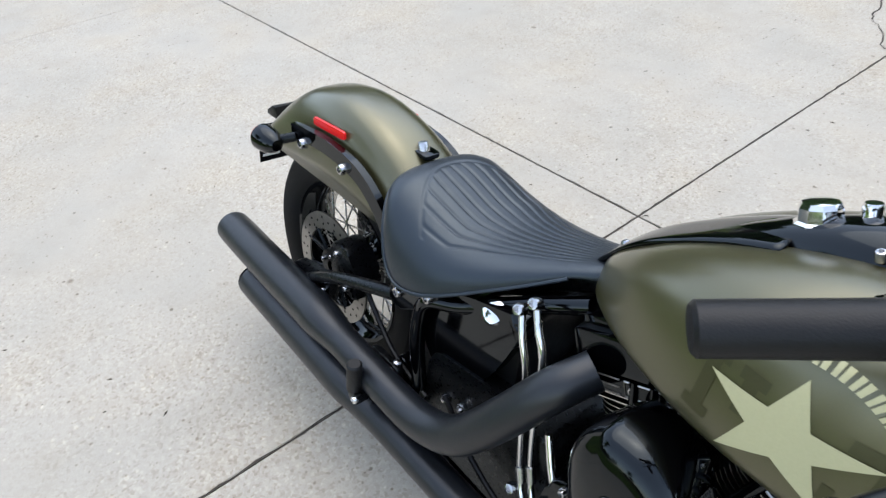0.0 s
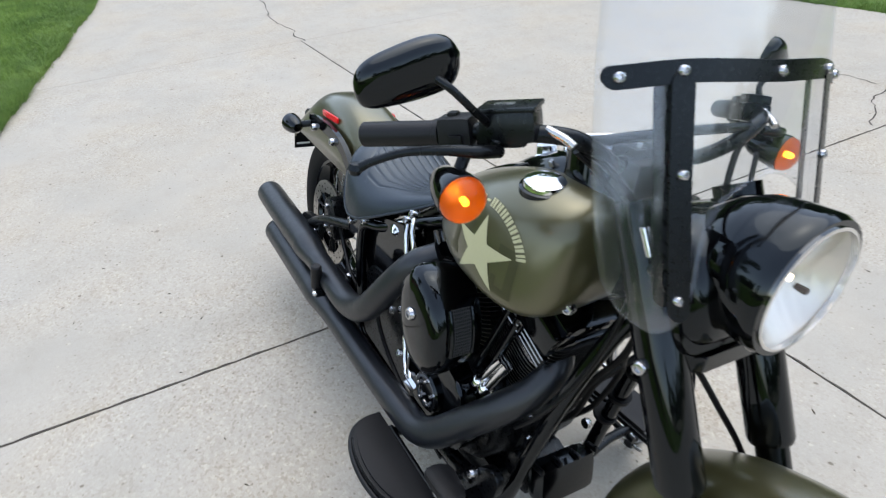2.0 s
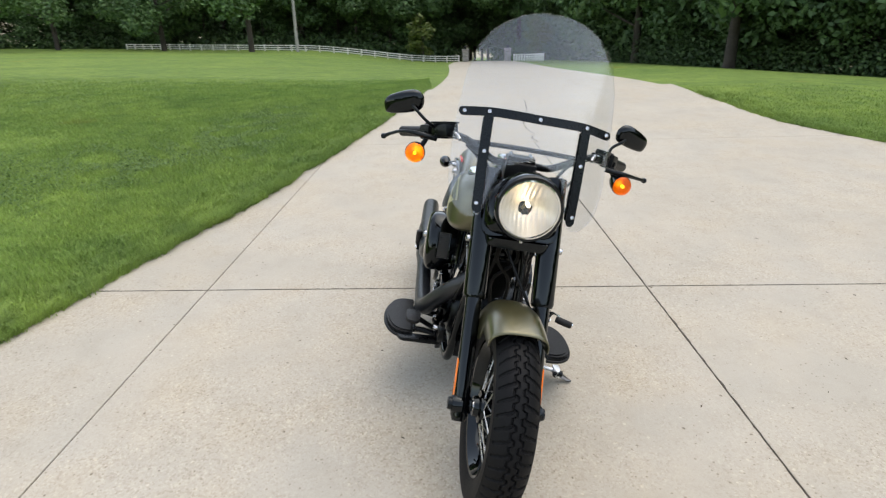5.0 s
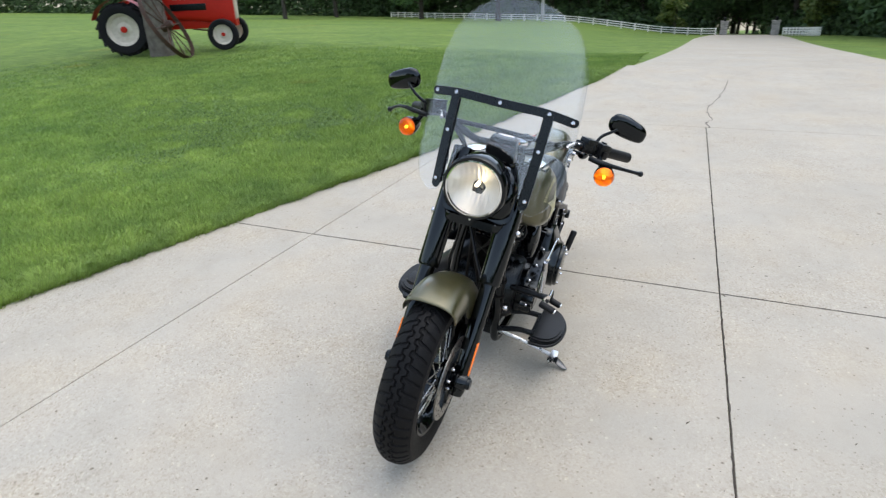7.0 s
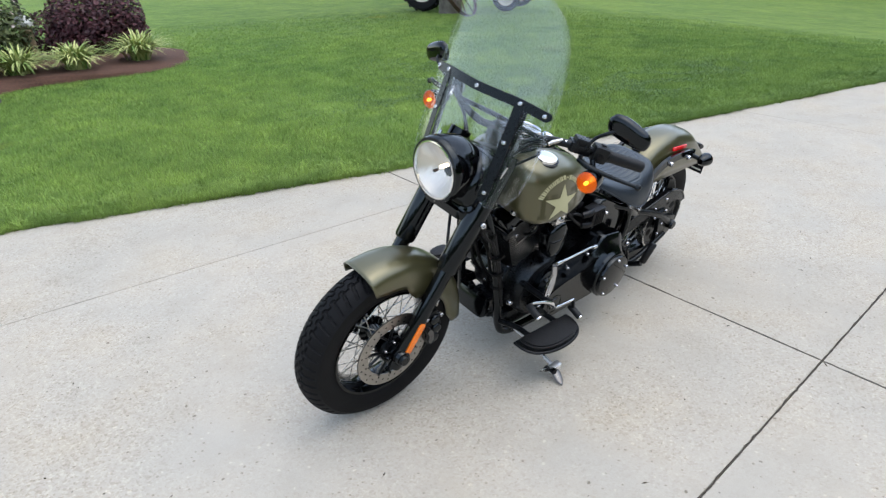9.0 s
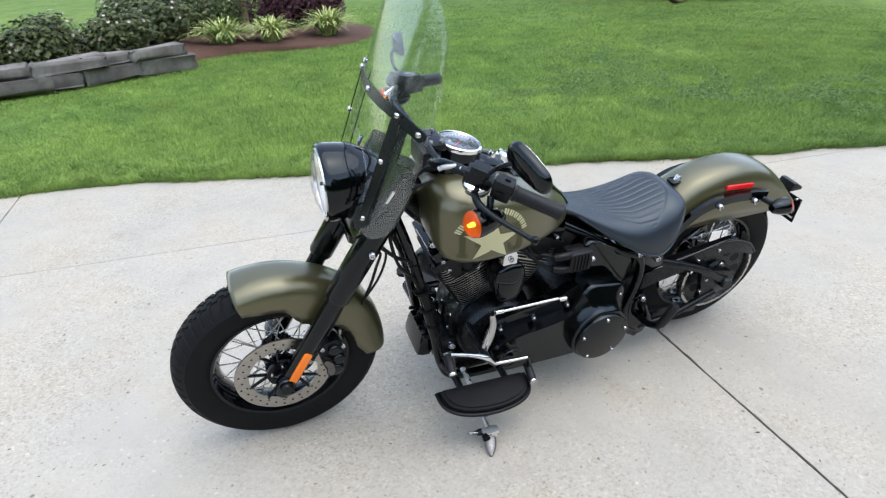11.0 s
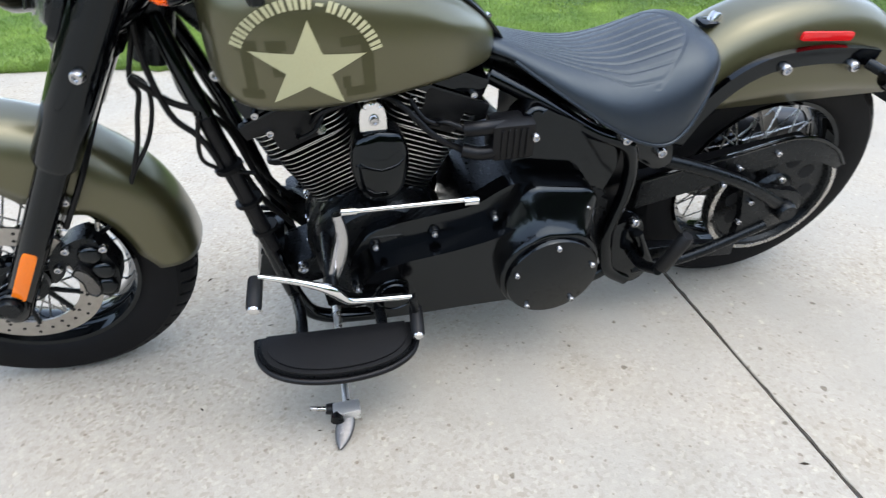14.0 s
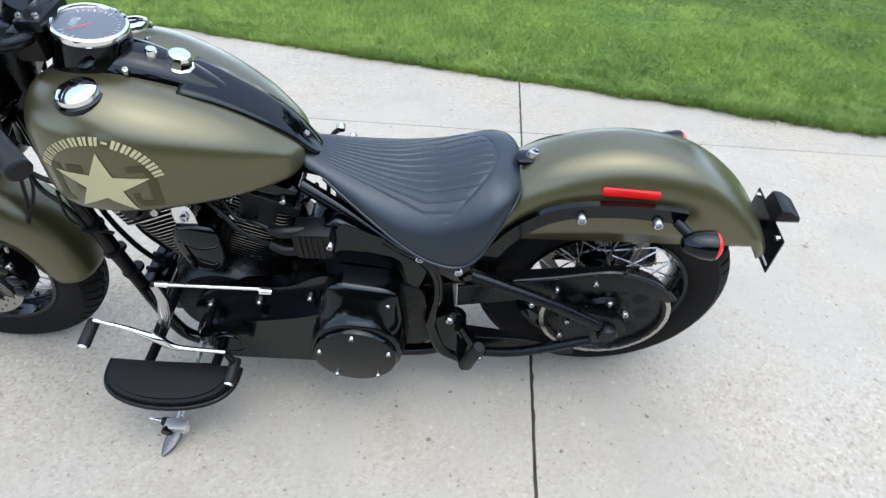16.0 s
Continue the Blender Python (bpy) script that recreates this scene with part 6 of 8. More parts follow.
lo = part("exhaust_lower", tube([(-0.2, -0.2, 0.205, 0.044), (-0.185, -0.2, 0.205, 0.046), (0.0, -0.205, 0.212, 0.046), (0.2, -0.212, 0.222, 0.046), (0.27, -0.215, 0.226, 0.045), (0.35, -0.218, 0.23, 0.037), (0.45, -0.22, 0.236, 0.0345),
                                 (0.7, -0.226, 0.25, 0.0345), (0.87, -0.228, 0.262, 0.0345), (0.93, -0.226, 0.275, 0.0345), (0.975, -0.215, 0.305, 0.0345), (1.02, -0.19, 0.36, 0.0345), (1.08, -0.145, 0.44, 0.034), (1.115, -0.1, 0.5, 0.032), (1.12, -0.06, 0.55, 0.031), (1.09, -0.03, 0.58, 0.03)], 0.04, 24, 5), PIPE, bike, "matte black lower exhaust and muffler")
part("muffler_bore", revolve([(0.0435, 0), (0.038, 0.002), (0.037, -0.06), (0, -0.06)], (-0.201, -0.2, 0.205), (-1, 0.03, -0.03), 24), HOLE_SHADE, lo)
pl_ = part("passenger_peg", revolve([(0, 0), (0.013, 0), (0.016, 0.004), (0.0155, 0.098), (0.012, 0.104), (0, 0.104)], (0.335, 0.247, 0.268), (-0.28, 0.13, 1), 20), GRIPRUB, bike, "black folded passenger peg")
part("peg_clevis", tube([(0.345, 0.15, 0.225), (0.345, 0.2, 0.235), (0.338, 0.245, 0.262)], 0.013, 12, 4), SATIN, pl_)
pg = part("passenger_peg", revolve([(0, 0), (0.013, 0), (0.016, 0.004), (0.0155, 0.07), (0.012, 0.074), (0, 0.074)], (0.362, -0.262, 0.318), (0.05, -0.05, 1), 20), GRIPRUB, bike, "black folded passenger peg")
part("peg_clevis", box((0.37, -0.255, 0.308), (0.03, 0.035, 0.024), None, 0.005), SATIN, pg)
bolt("peg_bolt", (0.378, -0.272, 0.308), (0, -1, 0), pg, 0.008, 0.006, CHROME)
part("muffler_bracket", plate(rounded([(0.30, 0.2), (0.4, 0.2), (0.4, 0.35), (0.3, 0.35)], 0.02), -0.185, -0.17, 0.004), SATIN, lo)

# air cleaner on the right
ma = Matrix.Translation((0.905, -0.2, 0.565)) @ Matrix.Rotation(radians(-18), 4, "Y") @ Matrix.Rotation(radians(0), 4, "Z")
outline = [tuple(p) for p in spline([(-0.01, 0.118), (0.04, 0.1), (0.075, 0.05), (0.082, -0.02), (0.06, -0.085), (0.015, -0.118), (-0.035, -0.11), (-0.07, -0.06), (-0.078, 0.01), (-0.06, 0.08), (-0.01, 0.118)], 5)[:-1]]
rings = []
for y, f in ((0.055, 0.9), (0.0, 1.0), (-0.03, 1.0), (-0.045, 0.96), (-0.056, 0.85), (-0.062, 0.65), (-0.065, 0.35)):
    rings.append([tuple(ma @ Vector((a * f, y, b * f))) for a, b in outline])
ac = part("air_cleaner", loft(rings), GLOSS, bike, "gloss black oval air cleaner cover", 50)
bolt("cover_bolt", tuple(ma @ Vector((0.0, -0.0635, 0.02))), (0, -1, 0), ac, 0.014, 0.01)
# filter window on its front rim: a bed coloured near black for depth, under a lattice of thin wires
rim = [p for p in outline if p[0] > 0.03 and -0.07 < p[1] < 0.05]
rim = [tuple(p) for p in spline(sorted(rim, key=lambda p: p[1]), 2)]
MESHGREY = mat("filter_wire", (0.16, 0.16, 0.16), 0.4, 0.8, var=0.3, scale=200)
part("filter_window", loft([[tuple(ma @ Vector((a * 1.008, y, b * 1.004))) for y in np.linspace(-0.018, 0.026, 5)] for a, b in rim], False, False), HOLE_SHADE, ac, "filter window on the rim, coloured dark for depth")
wire = bmesh.new()
for a, b in rim:
    add_tube(wire, [tuple(ma @ Vector((a * 1.015, y, b * 1.008))) for y in (-0.018, 0.026)], 0.0007, 4, 0)
for y in np.linspace(-0.018, 0.026, 11):
    add_tube(wire, [tuple(ma @ Vector((a * 1.015, y, b * 1.008))) for a, b in rim], 0.0007, 4, 0)
tagged(part("filter_lattice", wire, MESHGREY, ac), kind="stuff")
for y in (-0.021, 0.029):
    part("window_frame", tube([tuple(ma @ Vector((a * 1.012, y, b * 1.006))) for a, b in rim], 0.004, 8, 0), GLOSS, ac)

# cam cover, timer cover, lines
cc = part("cam_cover", plate(rounded([(0.75, 0.26), (0.99, 0.235), (1.03, 0.31), (0.98, 0.42), (0.86, 0.455), (0.77, 0.42)], 0.03), -0.175, -0.12, 0.012, 4), GLOSS, bike, "gloss black cam cover")
part("timer_cover", revolve([(0.05, -0.01), (0.05, 0.006), (0.046, 0.009), (0.038, 0.006), (0.034, 0.008), (0, 0.008)], (0.873, -0.178, 0.325), (0, -1, 0), 36), GLOSS, cc)
part("timer_ring", revolve([(0.044, 0.006), (0.044, 0.0105), (0.037, 0.0105), (0.037, 0.006)], (0.873, -0.178, 0.325), (0, -1, 0), 36, True), CHROME, cc)
for k in range(5):
    a = radians(72 * k + 20)
    bolt("timer_screw", (0.873 + 0.03 * math.cos(a), -0.187, 0.325 + 0.03 * math.sin(a)), (0, -1, 0), cc, 0.005)
for u, w in ((0.77, 0.285), (0.8, 0.42), (0.92, 0.43), (1.0, 0.36), (0.98, 0.26)):
    bolt("cam_screw", (u, -0.177, w), (0, -1, 0), cc, 0.0075)
for k, pts in enumerate(([(0.628, -0.135, 0.632), (0.645, -0.146, 0.6), (0.668, -0.15, 0.545), (0.682, -0.15, 0.447), (0.699, -0.152, 0.353), (0.722, -0.16, 0.3), (0.77, -0.178, 0.272)],
                          [(0.652, -0.135, 0.66), (0.672, -0.147, 0.635), (0.692, -0.15, 0.59), (0.704, -0.15, 0.468), (0.719, -0.152, 0.374), (0.742, -0.16, 0.318), (0.785, -0.178, 0.292)])):
    part("oil_line", tube(pts, 0.0062, 12, 5), CHROME, cc, "chrome oil line")
    part("line_sleeve", tube([pts[4], tuple((a + b) / 2 for a, b in zip(pts[4], pts[5]))], 0.0085, 12, 0), BOLT, cc)
    part("line_fitting", tube([pts[-1], tuple(a + d for a, d in zip(pts[-1], (0.024, 0.006, -0.012)))], 0.0105, 6, 0), CHROME, cc)
part("dipstick_tube", tube([(0.735, -0.15, 0.47), (0.76, -0.16, 0.42), (0.79, -0.168, 0.37)], 0.007, 12, 4), CHROME, cc)
for u, v, w in ((0.622, -0.132, 0.637), (0.647, -0.132, 0.665), (0.5, -0.14, 0.335), (0.545, -0.142, 0.35), (0.60, -0.135, 0.36), (0.655, -0.14, 0.4), (0.7, -0.16, 0.3)):
    bolt("chrome_nut", (u, v, w), (0, -1, 0.5), cc, 0.011, 0.013)
for k in range(2):
    part("lifter_rod", tube([(0.985 + 0.025 * k, -0.125, 0.43), (1.03 + 0.02 * k, -0.118, 0.52)], 0.011, 12, 0), CHROME, cc)
    part("lifter_base", revolve([(0.018, 0), (0.018, 0.012), (0.012, 0.02), (0, 0.02)], (0.98 + 0.025 * k, -0.126, 0.42), (0.35, 0.02, 0.9), 16), CHROME, cc)

# cables and hoses
for pts, r in (([(1.185, 0.19, 1.03), (1.2, 0.14, 1.0), (1.25, 0.08, 0.9), (1.28, 0.07, 0.78), (1.26, 0.09, 0.66), (1.215, 0.1, 0.6), (1.17, 0.11, 0.45), (1.13, 0.12, 0.3)], 0.0055),
               ([(1.2, 0.2, 1.0), (1.25, 0.13, 0.93), (1.27, 0.07, 0.83), (1.31, 0.06, 0.717), (1.305, 0.06, 0.686), (1.319, 0.06, 0.644), (1.34, 0.06, 0.577), (1.379, 0.06, 0.494), (1.425, 0.065, 0.431), (1.475, 0.07, 0.4)], 0.0045),
               ([(1.311, 0.06, 0.722), (1.29, 0.06, 0.701), (1.293, 0.06, 0.654), (1.317, 0.06, 0.593), (1.36, 0.06, 0.53)], 0.004),
               ([(1.216, 0.1, 0.654), (1.229, 0.1, 0.588), (1.221, 0.1, 0.559), (1.183, 0.1, 0.54), (1.143, 0.1, 0.529)], 0.004),
               ([(1.185, -0.19, 1.03), (1.2, -0.14, 1.0), (1.24, -0.09, 0.93), (1.3, -0.05, 0.8), (1.38, 0.03, 0.66), (1.43, 0.09, 0.56), (1.49, 0.105, 0.46)], 0.0055),
               ([(1.18, -0.2, 1.03), (1.19, -0.15, 0.99), (1.22, -0.08, 0.9), (1.24, -0.07, 0.78), (1.215, -0.09, 0.62), (1.17, -0.12, 0.5), (1.12, -0.13, 0.42)], 0.0055),
               ([(1.305, 0.08, 0.725), (1.26, 0.08, 0.678), (1.217, 0.08, 0.655)], 0.006),
               ([(0.5, -0.15, 0.35), (0.6, -0.16, 0.27), (0.75, -0.17, 0.22), (0.95, -0.17, 0.18)], 0.006),
               ([(0.2, -0.13, 0.42), (0.28, -0.14, 0.36), (0.35, -0.15, 0.33), (0.45, -0.15, 0.3)], 0.006)):
    part("cable", tube(pts, r, 8, 6), MATTE, bike)
HOSE = mat("black_hose", (0.002, 0.002, 0.0022), 0.5, spec=0.2, var=0.3, scale=90, bump=0.2, bscale=300)
wl_ = part("wire_loom", tube([(1.21, 0.08, 0.64), (1.17, 0.1, 0.48), (1.14, 0.108, 0.35)], 0.014, 12, 4), MATTE, bike, "taped black wire loom")
for w in (0.55, 0.47, 0.4):
    part("tie", tube([(1.191 - (0.56 - w) * 0.25, 0.095, w), (1.189 - (0.56 - w) * 0.25, 0.0955, w - 0.008)], 0.0265, 14, 0), HOSE, wl_)
for v0, v1, bow in ((-0.03, -0.045, 0.0), (0.02, 0.0, 0.025), (-0.005, 0.05, -0.02)):
    part("loom_branch", tube([(1.25, v0, 0.75), (1.235, v0 + bow, 0.66), (1.19, (v0 + v1) / 2 - bow, 0.56), (1.15, v1, 0.44), (1.1, v1, 0.36)], 0.0065, 8, 5), HOSE, wl_)


# ---- plants and trees ----
def leaf_material(name, dark, light, rough=0.55):
    m = bpy.data.materials.new(name)
    m.use_nodes = True
    n, l = m.node_tree.nodes, m.node_tree.links
    p = n["Principled BSDF"]
    g = n.new("ShaderNodeNewGeometry")
    r = n.new("ShaderNodeValToRGB")
    r.color_ramp.elements[0].color = (*dark, 1)
    r.color_ramp.elements[1].color = (*light, 1)
    l.new(g.outputs["Random Per Island"], r.inputs[0])
    l.new(r.outputs[0], p.inputs["Base Color"])
    p.inputs["Roughness"].default_value = rough
    p.inputs["Specular IOR Level"].default_value = 0.3
    return m


WOOD_LEAF = leaf_material("woodland_leaf", (0.03, 0.068, 0.022), (0.09, 0.165, 0.052))
EDGE_LEAF = leaf_material("broad_tree_leaf", (0.042, 0.095, 0.03), (0.115, 0.205, 0.065))
# woodland greens darkened for the shade below the crowns
SHADED_UNDER_LEAF = leaf_material("shaded_undergrowth_leaf", (0.018, 0.042, 0.014), (0.07, 0.125, 0.038))
BRIGHT_LEAF = leaf_material("young_leaf", (0.04, 0.07, 0.01), (0.1, 0.13, 0.025))
PURPLE_LEAF = leaf_material("purple_leaf", (0.022, 0.008, 0.011), (0.1, 0.034, 0.04))
SHRUB_LEAF = leaf_material("shrub_leaf", (0.024, 0.04, 0.012), (0.104, 0.12, 0.04))
STRIPED = leaf_material("striped_blade", (0.1, 0.19, 0.03), (0.55, 0.56, 0.22))


def grass_material():
    """Blades in the lawn's own patchy greens, each brightened by a random share to offset self-shading."""
    m = bpy.data.materials.new("grass_blade")
    m.use_nodes = True
    n, l = m.node_tree.nodes, m.node_tree.links
    p = n["Principled BSDF"]
    tc, out = turf_colour(n, l)
    g = n.new("ShaderNodeNewGeometry")
    r = n.new("ShaderNodeMapRange")
    r.inputs[3].default_value, r.inputs[4].default_value = 1.06, 1.86
    l.new(g.outputs["Random Per Island"], r.inputs[0])
    h = n.new("ShaderNodeHueSaturation")
    h.inputs["Saturation"].default_value = 0.95
    l.new(out, h.inputs["Color"])
    l.new(r.outputs[0], h.inputs["Value"])
    l.new(h.outputs[0], p.inputs["Base Color"])
    p.inputs["Roughness"].default_value = 0.6
    p.inputs["Specular IOR Level"].default_value = 0.25
    # light that passes through the thin blades
    tl = n.new("ShaderNodeBsdfTranslucent")
    l.new(h.outputs[0], tl.inputs["Color"])
    mx = n.new("ShaderNodeMixShader")
    mx.inputs[0].default_value = 0.4
    l.new(p.outputs[0], mx.inputs[1])
    l.new(tl.outputs[0], mx.inputs[2])
    l.new(mx.outputs[0], n["Material Output"].inputs[0])
    return m


GRASS = grass_material()
WEED = leaf_material("clover_leaf", (0.05, 0.105, 0.022), (0.125, 0.205, 0.05))
BARK = mat("grey_bark", (0.14, 0.126, 0.105), 0.9, var=0.8, scale=9, bump=1.0, bscale=25, color2=(0.063, 0.0525, 0.042))
DARKBARK = mat("dark_bark", (0.06, 0.05, 0.04), 0.9, var=0.7, scale=8, bump=0.8, bscale=20)
STONE = mat("field_stone", (0.19, 0.175, 0.155), 0.85, var=0.9, scale=4, bump=0.9, bscale=25, obrand=0.2, big=0.3, bigscale=9, color2=(0.06, 0.05, 0.047))
PALESTONE = mat("pale_stone", (0.34, 0.33, 0.31), 0.85, var=0.5, scale=6, bump=0.6, bscale=20, obrand=0.2, color2=(0.2, 0.19, 0.18))


def quads_mesh(name, V, F, material):
    me = bpy.data.meshes.new(name)
    me.from_pydata(V, [], F)
    me.materials.append(material)
    return me


def leaf_cloud(name, blobs, count, size, material, seed, shell=0.55):
    """Many small leaves round a set of blobs (x, y, z, rx, ry, rz)."""
    rng = np.random.default_rng(seed)
    w = np.array([b[3] * b[4] + b[3] * b[5] for b in blobs])
    pick = rng.choice(len(blobs), count, p=w / w.sum())
    B = np.array(blobs)[pick]
    d = rng.normal(size=(count, 3))
    d /= np.linalg.norm(d, axis=1)[:, None]
    r = shell + (1 - shell) * rng.random(count) ** 0.6
    c = B[:, :3] + d * B[:, 3:] * r[:, None]
    # leaves face outwards and up, so that each clump has a light top and a dark underside
    face = d * 0.7 + np.array((0, 0, 0.55)) + rng.normal(size=(count, 3)) * 0.45
    a = np.cross(face, rng.normal(size=(count, 3)))
    a /= np.linalg.norm(a, axis=1)[:, None]
    b = np.cross(face, a)
    b /= np.linalg.norm(b, axis=1)[:, None]
    s = size * (0.6 + 0.8 * rng.random(count))[:, None]
    V = np.stack([c - a * s, c + b * s * 0.55, c + a * s, c - b * s * 0.55], 1).reshape(-1, 3)
    F = np.arange(4 * count).reshape(-1, 4)
    return quads_mesh(name, V.tolist(), F.tolist(), material)


def tree(h, spread, seed, material, leaves, size, trunk_r, bare=0.35, lean=0.0, bark=None, name="tree"):
    rng = random.Random(seed)
    root = new(name)
    bm = bmesh.new()
    top = Vector((lean * h, 0.02 * h, h * 0.85))
    add_tube(bm, [(0, 0, -0.3, trunk_r * 1.6), (0.0, 0, 0.12, trunk_r * 1.15), (lean * h * 0.3, 0, h * 0.3, trunk_r * 0.85), (lean * h * 0.7, 0, h * 0.6, trunk_r * 0.55), (*top, trunk_r * 0.15)], trunk_r, 12, 5)
    blobs = []
    for k in range(11):
        z = h * (bare + (0.95 - bare) * (k + 0.5) / 11)
        a = rng.uniform(0, 6.28)
        L = spread * (1.05 - 0.6 * abs((z / h - bare) / (1 - bare) - 0.4)) * rng.uniform(0.6, 1.0)
        e = Vector((lean * z + L * math.cos(a), L * math.sin(a), z + L * 0.25))
        add_tube(bm, [(lean * z, 0, z - L * 0.2, trunk_r * 0.35), ((lean * z + e.x) / 2, e.y / 2, z, trunk_r * 0.22), (*e, trunk_r * 0.06)], 0.05, 6, 3)
        q = spread * rng.uniform(0.32, 0.5)
        blobs.append((e.x, e.y, e.z, q, q, q * 0.7))
        blobs.append((e.x * 0.5, e.y * 0.5, e.z + 0.1 * h * rng.random(), q, q, q * 0.7))
    part("trunk", bm, bark or DARKBARK, root)
    crown = new("crown", leaf_cloud("crown", blobs, leaves, size, material, seed, 0.35))
    crown.parent = root
    return root


# the woods: a few trees, copied along the far edge of the lawn
protos = [tree(13, 4.4, 11, WOOD_LEAF, 12000, 0.18, 0.2, 0.14), tree(16, 5.0, 12, WOOD_LEAF, 14000, 0.19, 0.26, 0.18), tree(10, 3.8, 13, WOOD_LEAF, 10000, 0.17, 0.16, 0.1), tree(14, 4.6, 14, WOOD_LEAF, 12000, 0.18, 0.2, 0.16)]
for p in protos:
    tagged(p, "tall dark green broadleaf tree at the edge of the woods", "tree", group="trees of the woods")
# points with x > 0 are unseen woods, added as a dark treeline for reflections
WOODS = [(-26, -86), (-44, -82), (-60, -70), (-69, -58), (-74, -44), (-74, -33), (-71, -21), (-69, -10), (-68, -1), (-68, 5), (-62, 12), (-46, 14), (-36, 14.5), (-27, 15), (-20, 16), (-14, 18), (-9, 20), (-3, 22), (5, 34), (17, 52), (34, 64), (52, 60), (68, 42), (76, 12), (72, -16), (60, -40)]
rng = random.Random(5)
n = 0
rows = spline(WOODS, 5)
for layer in range(2):
    for i, (x, y) in enumerate(rows):
        near = 1.0 if abs(x) > 22 else 0.75
        push = layer * 6 + rng.uniform(0, 2.5)
        d = math.hypot(x, y)
        px, py = x * (1 + push / d), y * (1 + push / d)
        if abs(py - 5.2) < 3.2 and layer == 0:
            px -= 8
        m = Matrix.Translation((px, py, drop(px, py) - 0.3)) @ Matrix.Rotation(rng.uniform(0, 6.28), 4, "Z") @ Matrix.Diagonal((*[near * rng.uniform(0.8, 1.15)] * 3, 1))
        if n < len(protos):
            protos[n].matrix_basis = m
        else:
            copy_thing(protos[n % len(protos)], m)
        n += 1
# low growth that closes the wood's edge down to the grass
blobs = []
for x, y in spline(WOODS, 12):
    d = math.hypot(x, y)
    f = 1 - 0.8 / d
    s = 1.0 if x < -30 else 0.6
    if abs(y * f - 4.8) < 2.6 and x < -30:
        continue
    blobs.append((x * f, y * f, drop(x, y) + 0.8 * s, 2.2 * s, 2.2 * s, 1.9 * s * rng.uniform(0.6, 1.2)))
    # taller saplings further in
    f = 1 + 5 / d
    blobs.append((x * f, y * f, drop(x * f, y * f) + 2.6 * s, 2.6 * s, 2.6 * s, 3.2 * s * rng.uniform(0.7, 1.2)))
for far, count, size in ((True, 150000, 0.19), (False, 150000, 0.085)):
    under = new("undergrowth", leaf_cloud("undergrowth", [b for b in blobs if (b[0] < -40 or b[1] > 26 or b[1] < -20) == far], count, size, SHADED_UNDER_LEAF, 31, 0.3))
    tagged(under, "undergrowth along the edge of the woods, coloured dark for shade", "undergrowth", kind="stuff")

# two light green young trees beside the gate
for x, y, s in ((-55, -0.6, 1.0), (-54, 9.6, 0.9)):
    t = tree(3.8, 1.3, 41 + int(y), BRIGHT_LEAF, 1800, 0.15, 0.06, 0.12)
    t.matrix_basis = Matrix.Translation((x, y, drop(x, y) - 0.1)) @ Matrix.Diagonal((s, s, s, 1))
    tagged(t, "small light green tree beside the gate", "tree", group="young trees at the gate")

# thin trunk standing on the lawn
t = tree(11, 4.4, 51, EDGE_LEAF, 9000, 0.17, 0.17, 0.22)
t.matrix_basis = Matrix.Translation((-44.5, -32.0, drop(-44.5, -32.0)))
tagged(t, "slim broadleaf tree standing on the lawn", "tree")

# broad trees that stand out in front of the woods
for x, y, h, w, seed, z in ((-52, -15.2, 13, 5.0, 52, 0.22), (-36, 12.6, 12, 4.6, 53, 0.2), (-23.5, 12.6, 11, 4.2, 54, 0.22), (-60, -36, 13, 5.0, 55, 0.15), (-58, -25, 12, 4.4, 56, 0.12)):
    t = tree(h, w, seed, EDGE_LEAF, 11000, 0.17, 0.22, z)
    t.matrix_basis = Matrix.Translation((x, y, drop(x, y)))
    tagged(t, "broad mid-green tree in front of the woods", "tree", group="broad trees before the woods")

# gate pillars and white rail fence
for k, (x, y) in enumerate(((-54.5, 3.2), (-52.5, 6.75))):
    z = drop(x, y)
    base = new("gate_pillar")
    base.location = (x, y, z)
    base.scale = (0.74, 0.74, 0.74)
    tagged(base, "grey stacked stone gate pillar with a lantern on top", "gate pillar", group="gate pillars")
    r = random.Random(60)
    for j in range(8):
        for q in range(2):
            bm = box((0, (q - 0.5) * 0.36 + r.uniform(-0.03, 0.03), 0.1 + j * 0.17), (0.66, 0.35, 0.16), None, 0.025)
            part("stone", bm, PALESTONE, base)
    part("cap", box((0, 0, 1.42), (0.85, 0.85, 0.1), None, 0.02), PALESTONE, base)
    part("lantern", revolve([(0, 1.46), (0.14, 1.48), (0.17, 1.75), (0.05, 1.86), (0, 1.87)], (0, 0, 0), (0, 0, 1), 10), SATIN, base)
for pts in ([(-66.5, -32.4), (-60.5, -23.5), (-56.5, -14), (-55, -5), (-54.6, 2.6)], [(-52.3, 7.3), (-49.5, 8.4), (-47.5, 9.0)]):
    fence = new("rail_fence")
    tagged(fence, "low white painted rail fence along the lawn", "fence", group="white fences")
    P = spline(pts, 7)
    for p in P[::1]:
        x, y = float(p[0]), float(p[1])
        part("post", box((x, y, drop(x, y) + 0.24), (0.1, 0.1, 0.66), None, 0.01), WHITE, fence)
    for a, b in zip(P, P[1:]):
        for h in (0.14, 0.32, 0.5):
            pa, pb = (a[0], a[1], drop(a[0], a[1]) + h), (b[0], b[1], drop(b[0], b[1]) + h)
            part("rail", tube([pa, pb], 0.045, 4, 0), WHITE, fence, smooth=0)
pole = new("wooden_pole")
pole.location = (-53.5, -11.6, drop(-53.5, -11.6))
tagged(pole, "thin bare grey wooden pole at the edge of the woods", "pole")
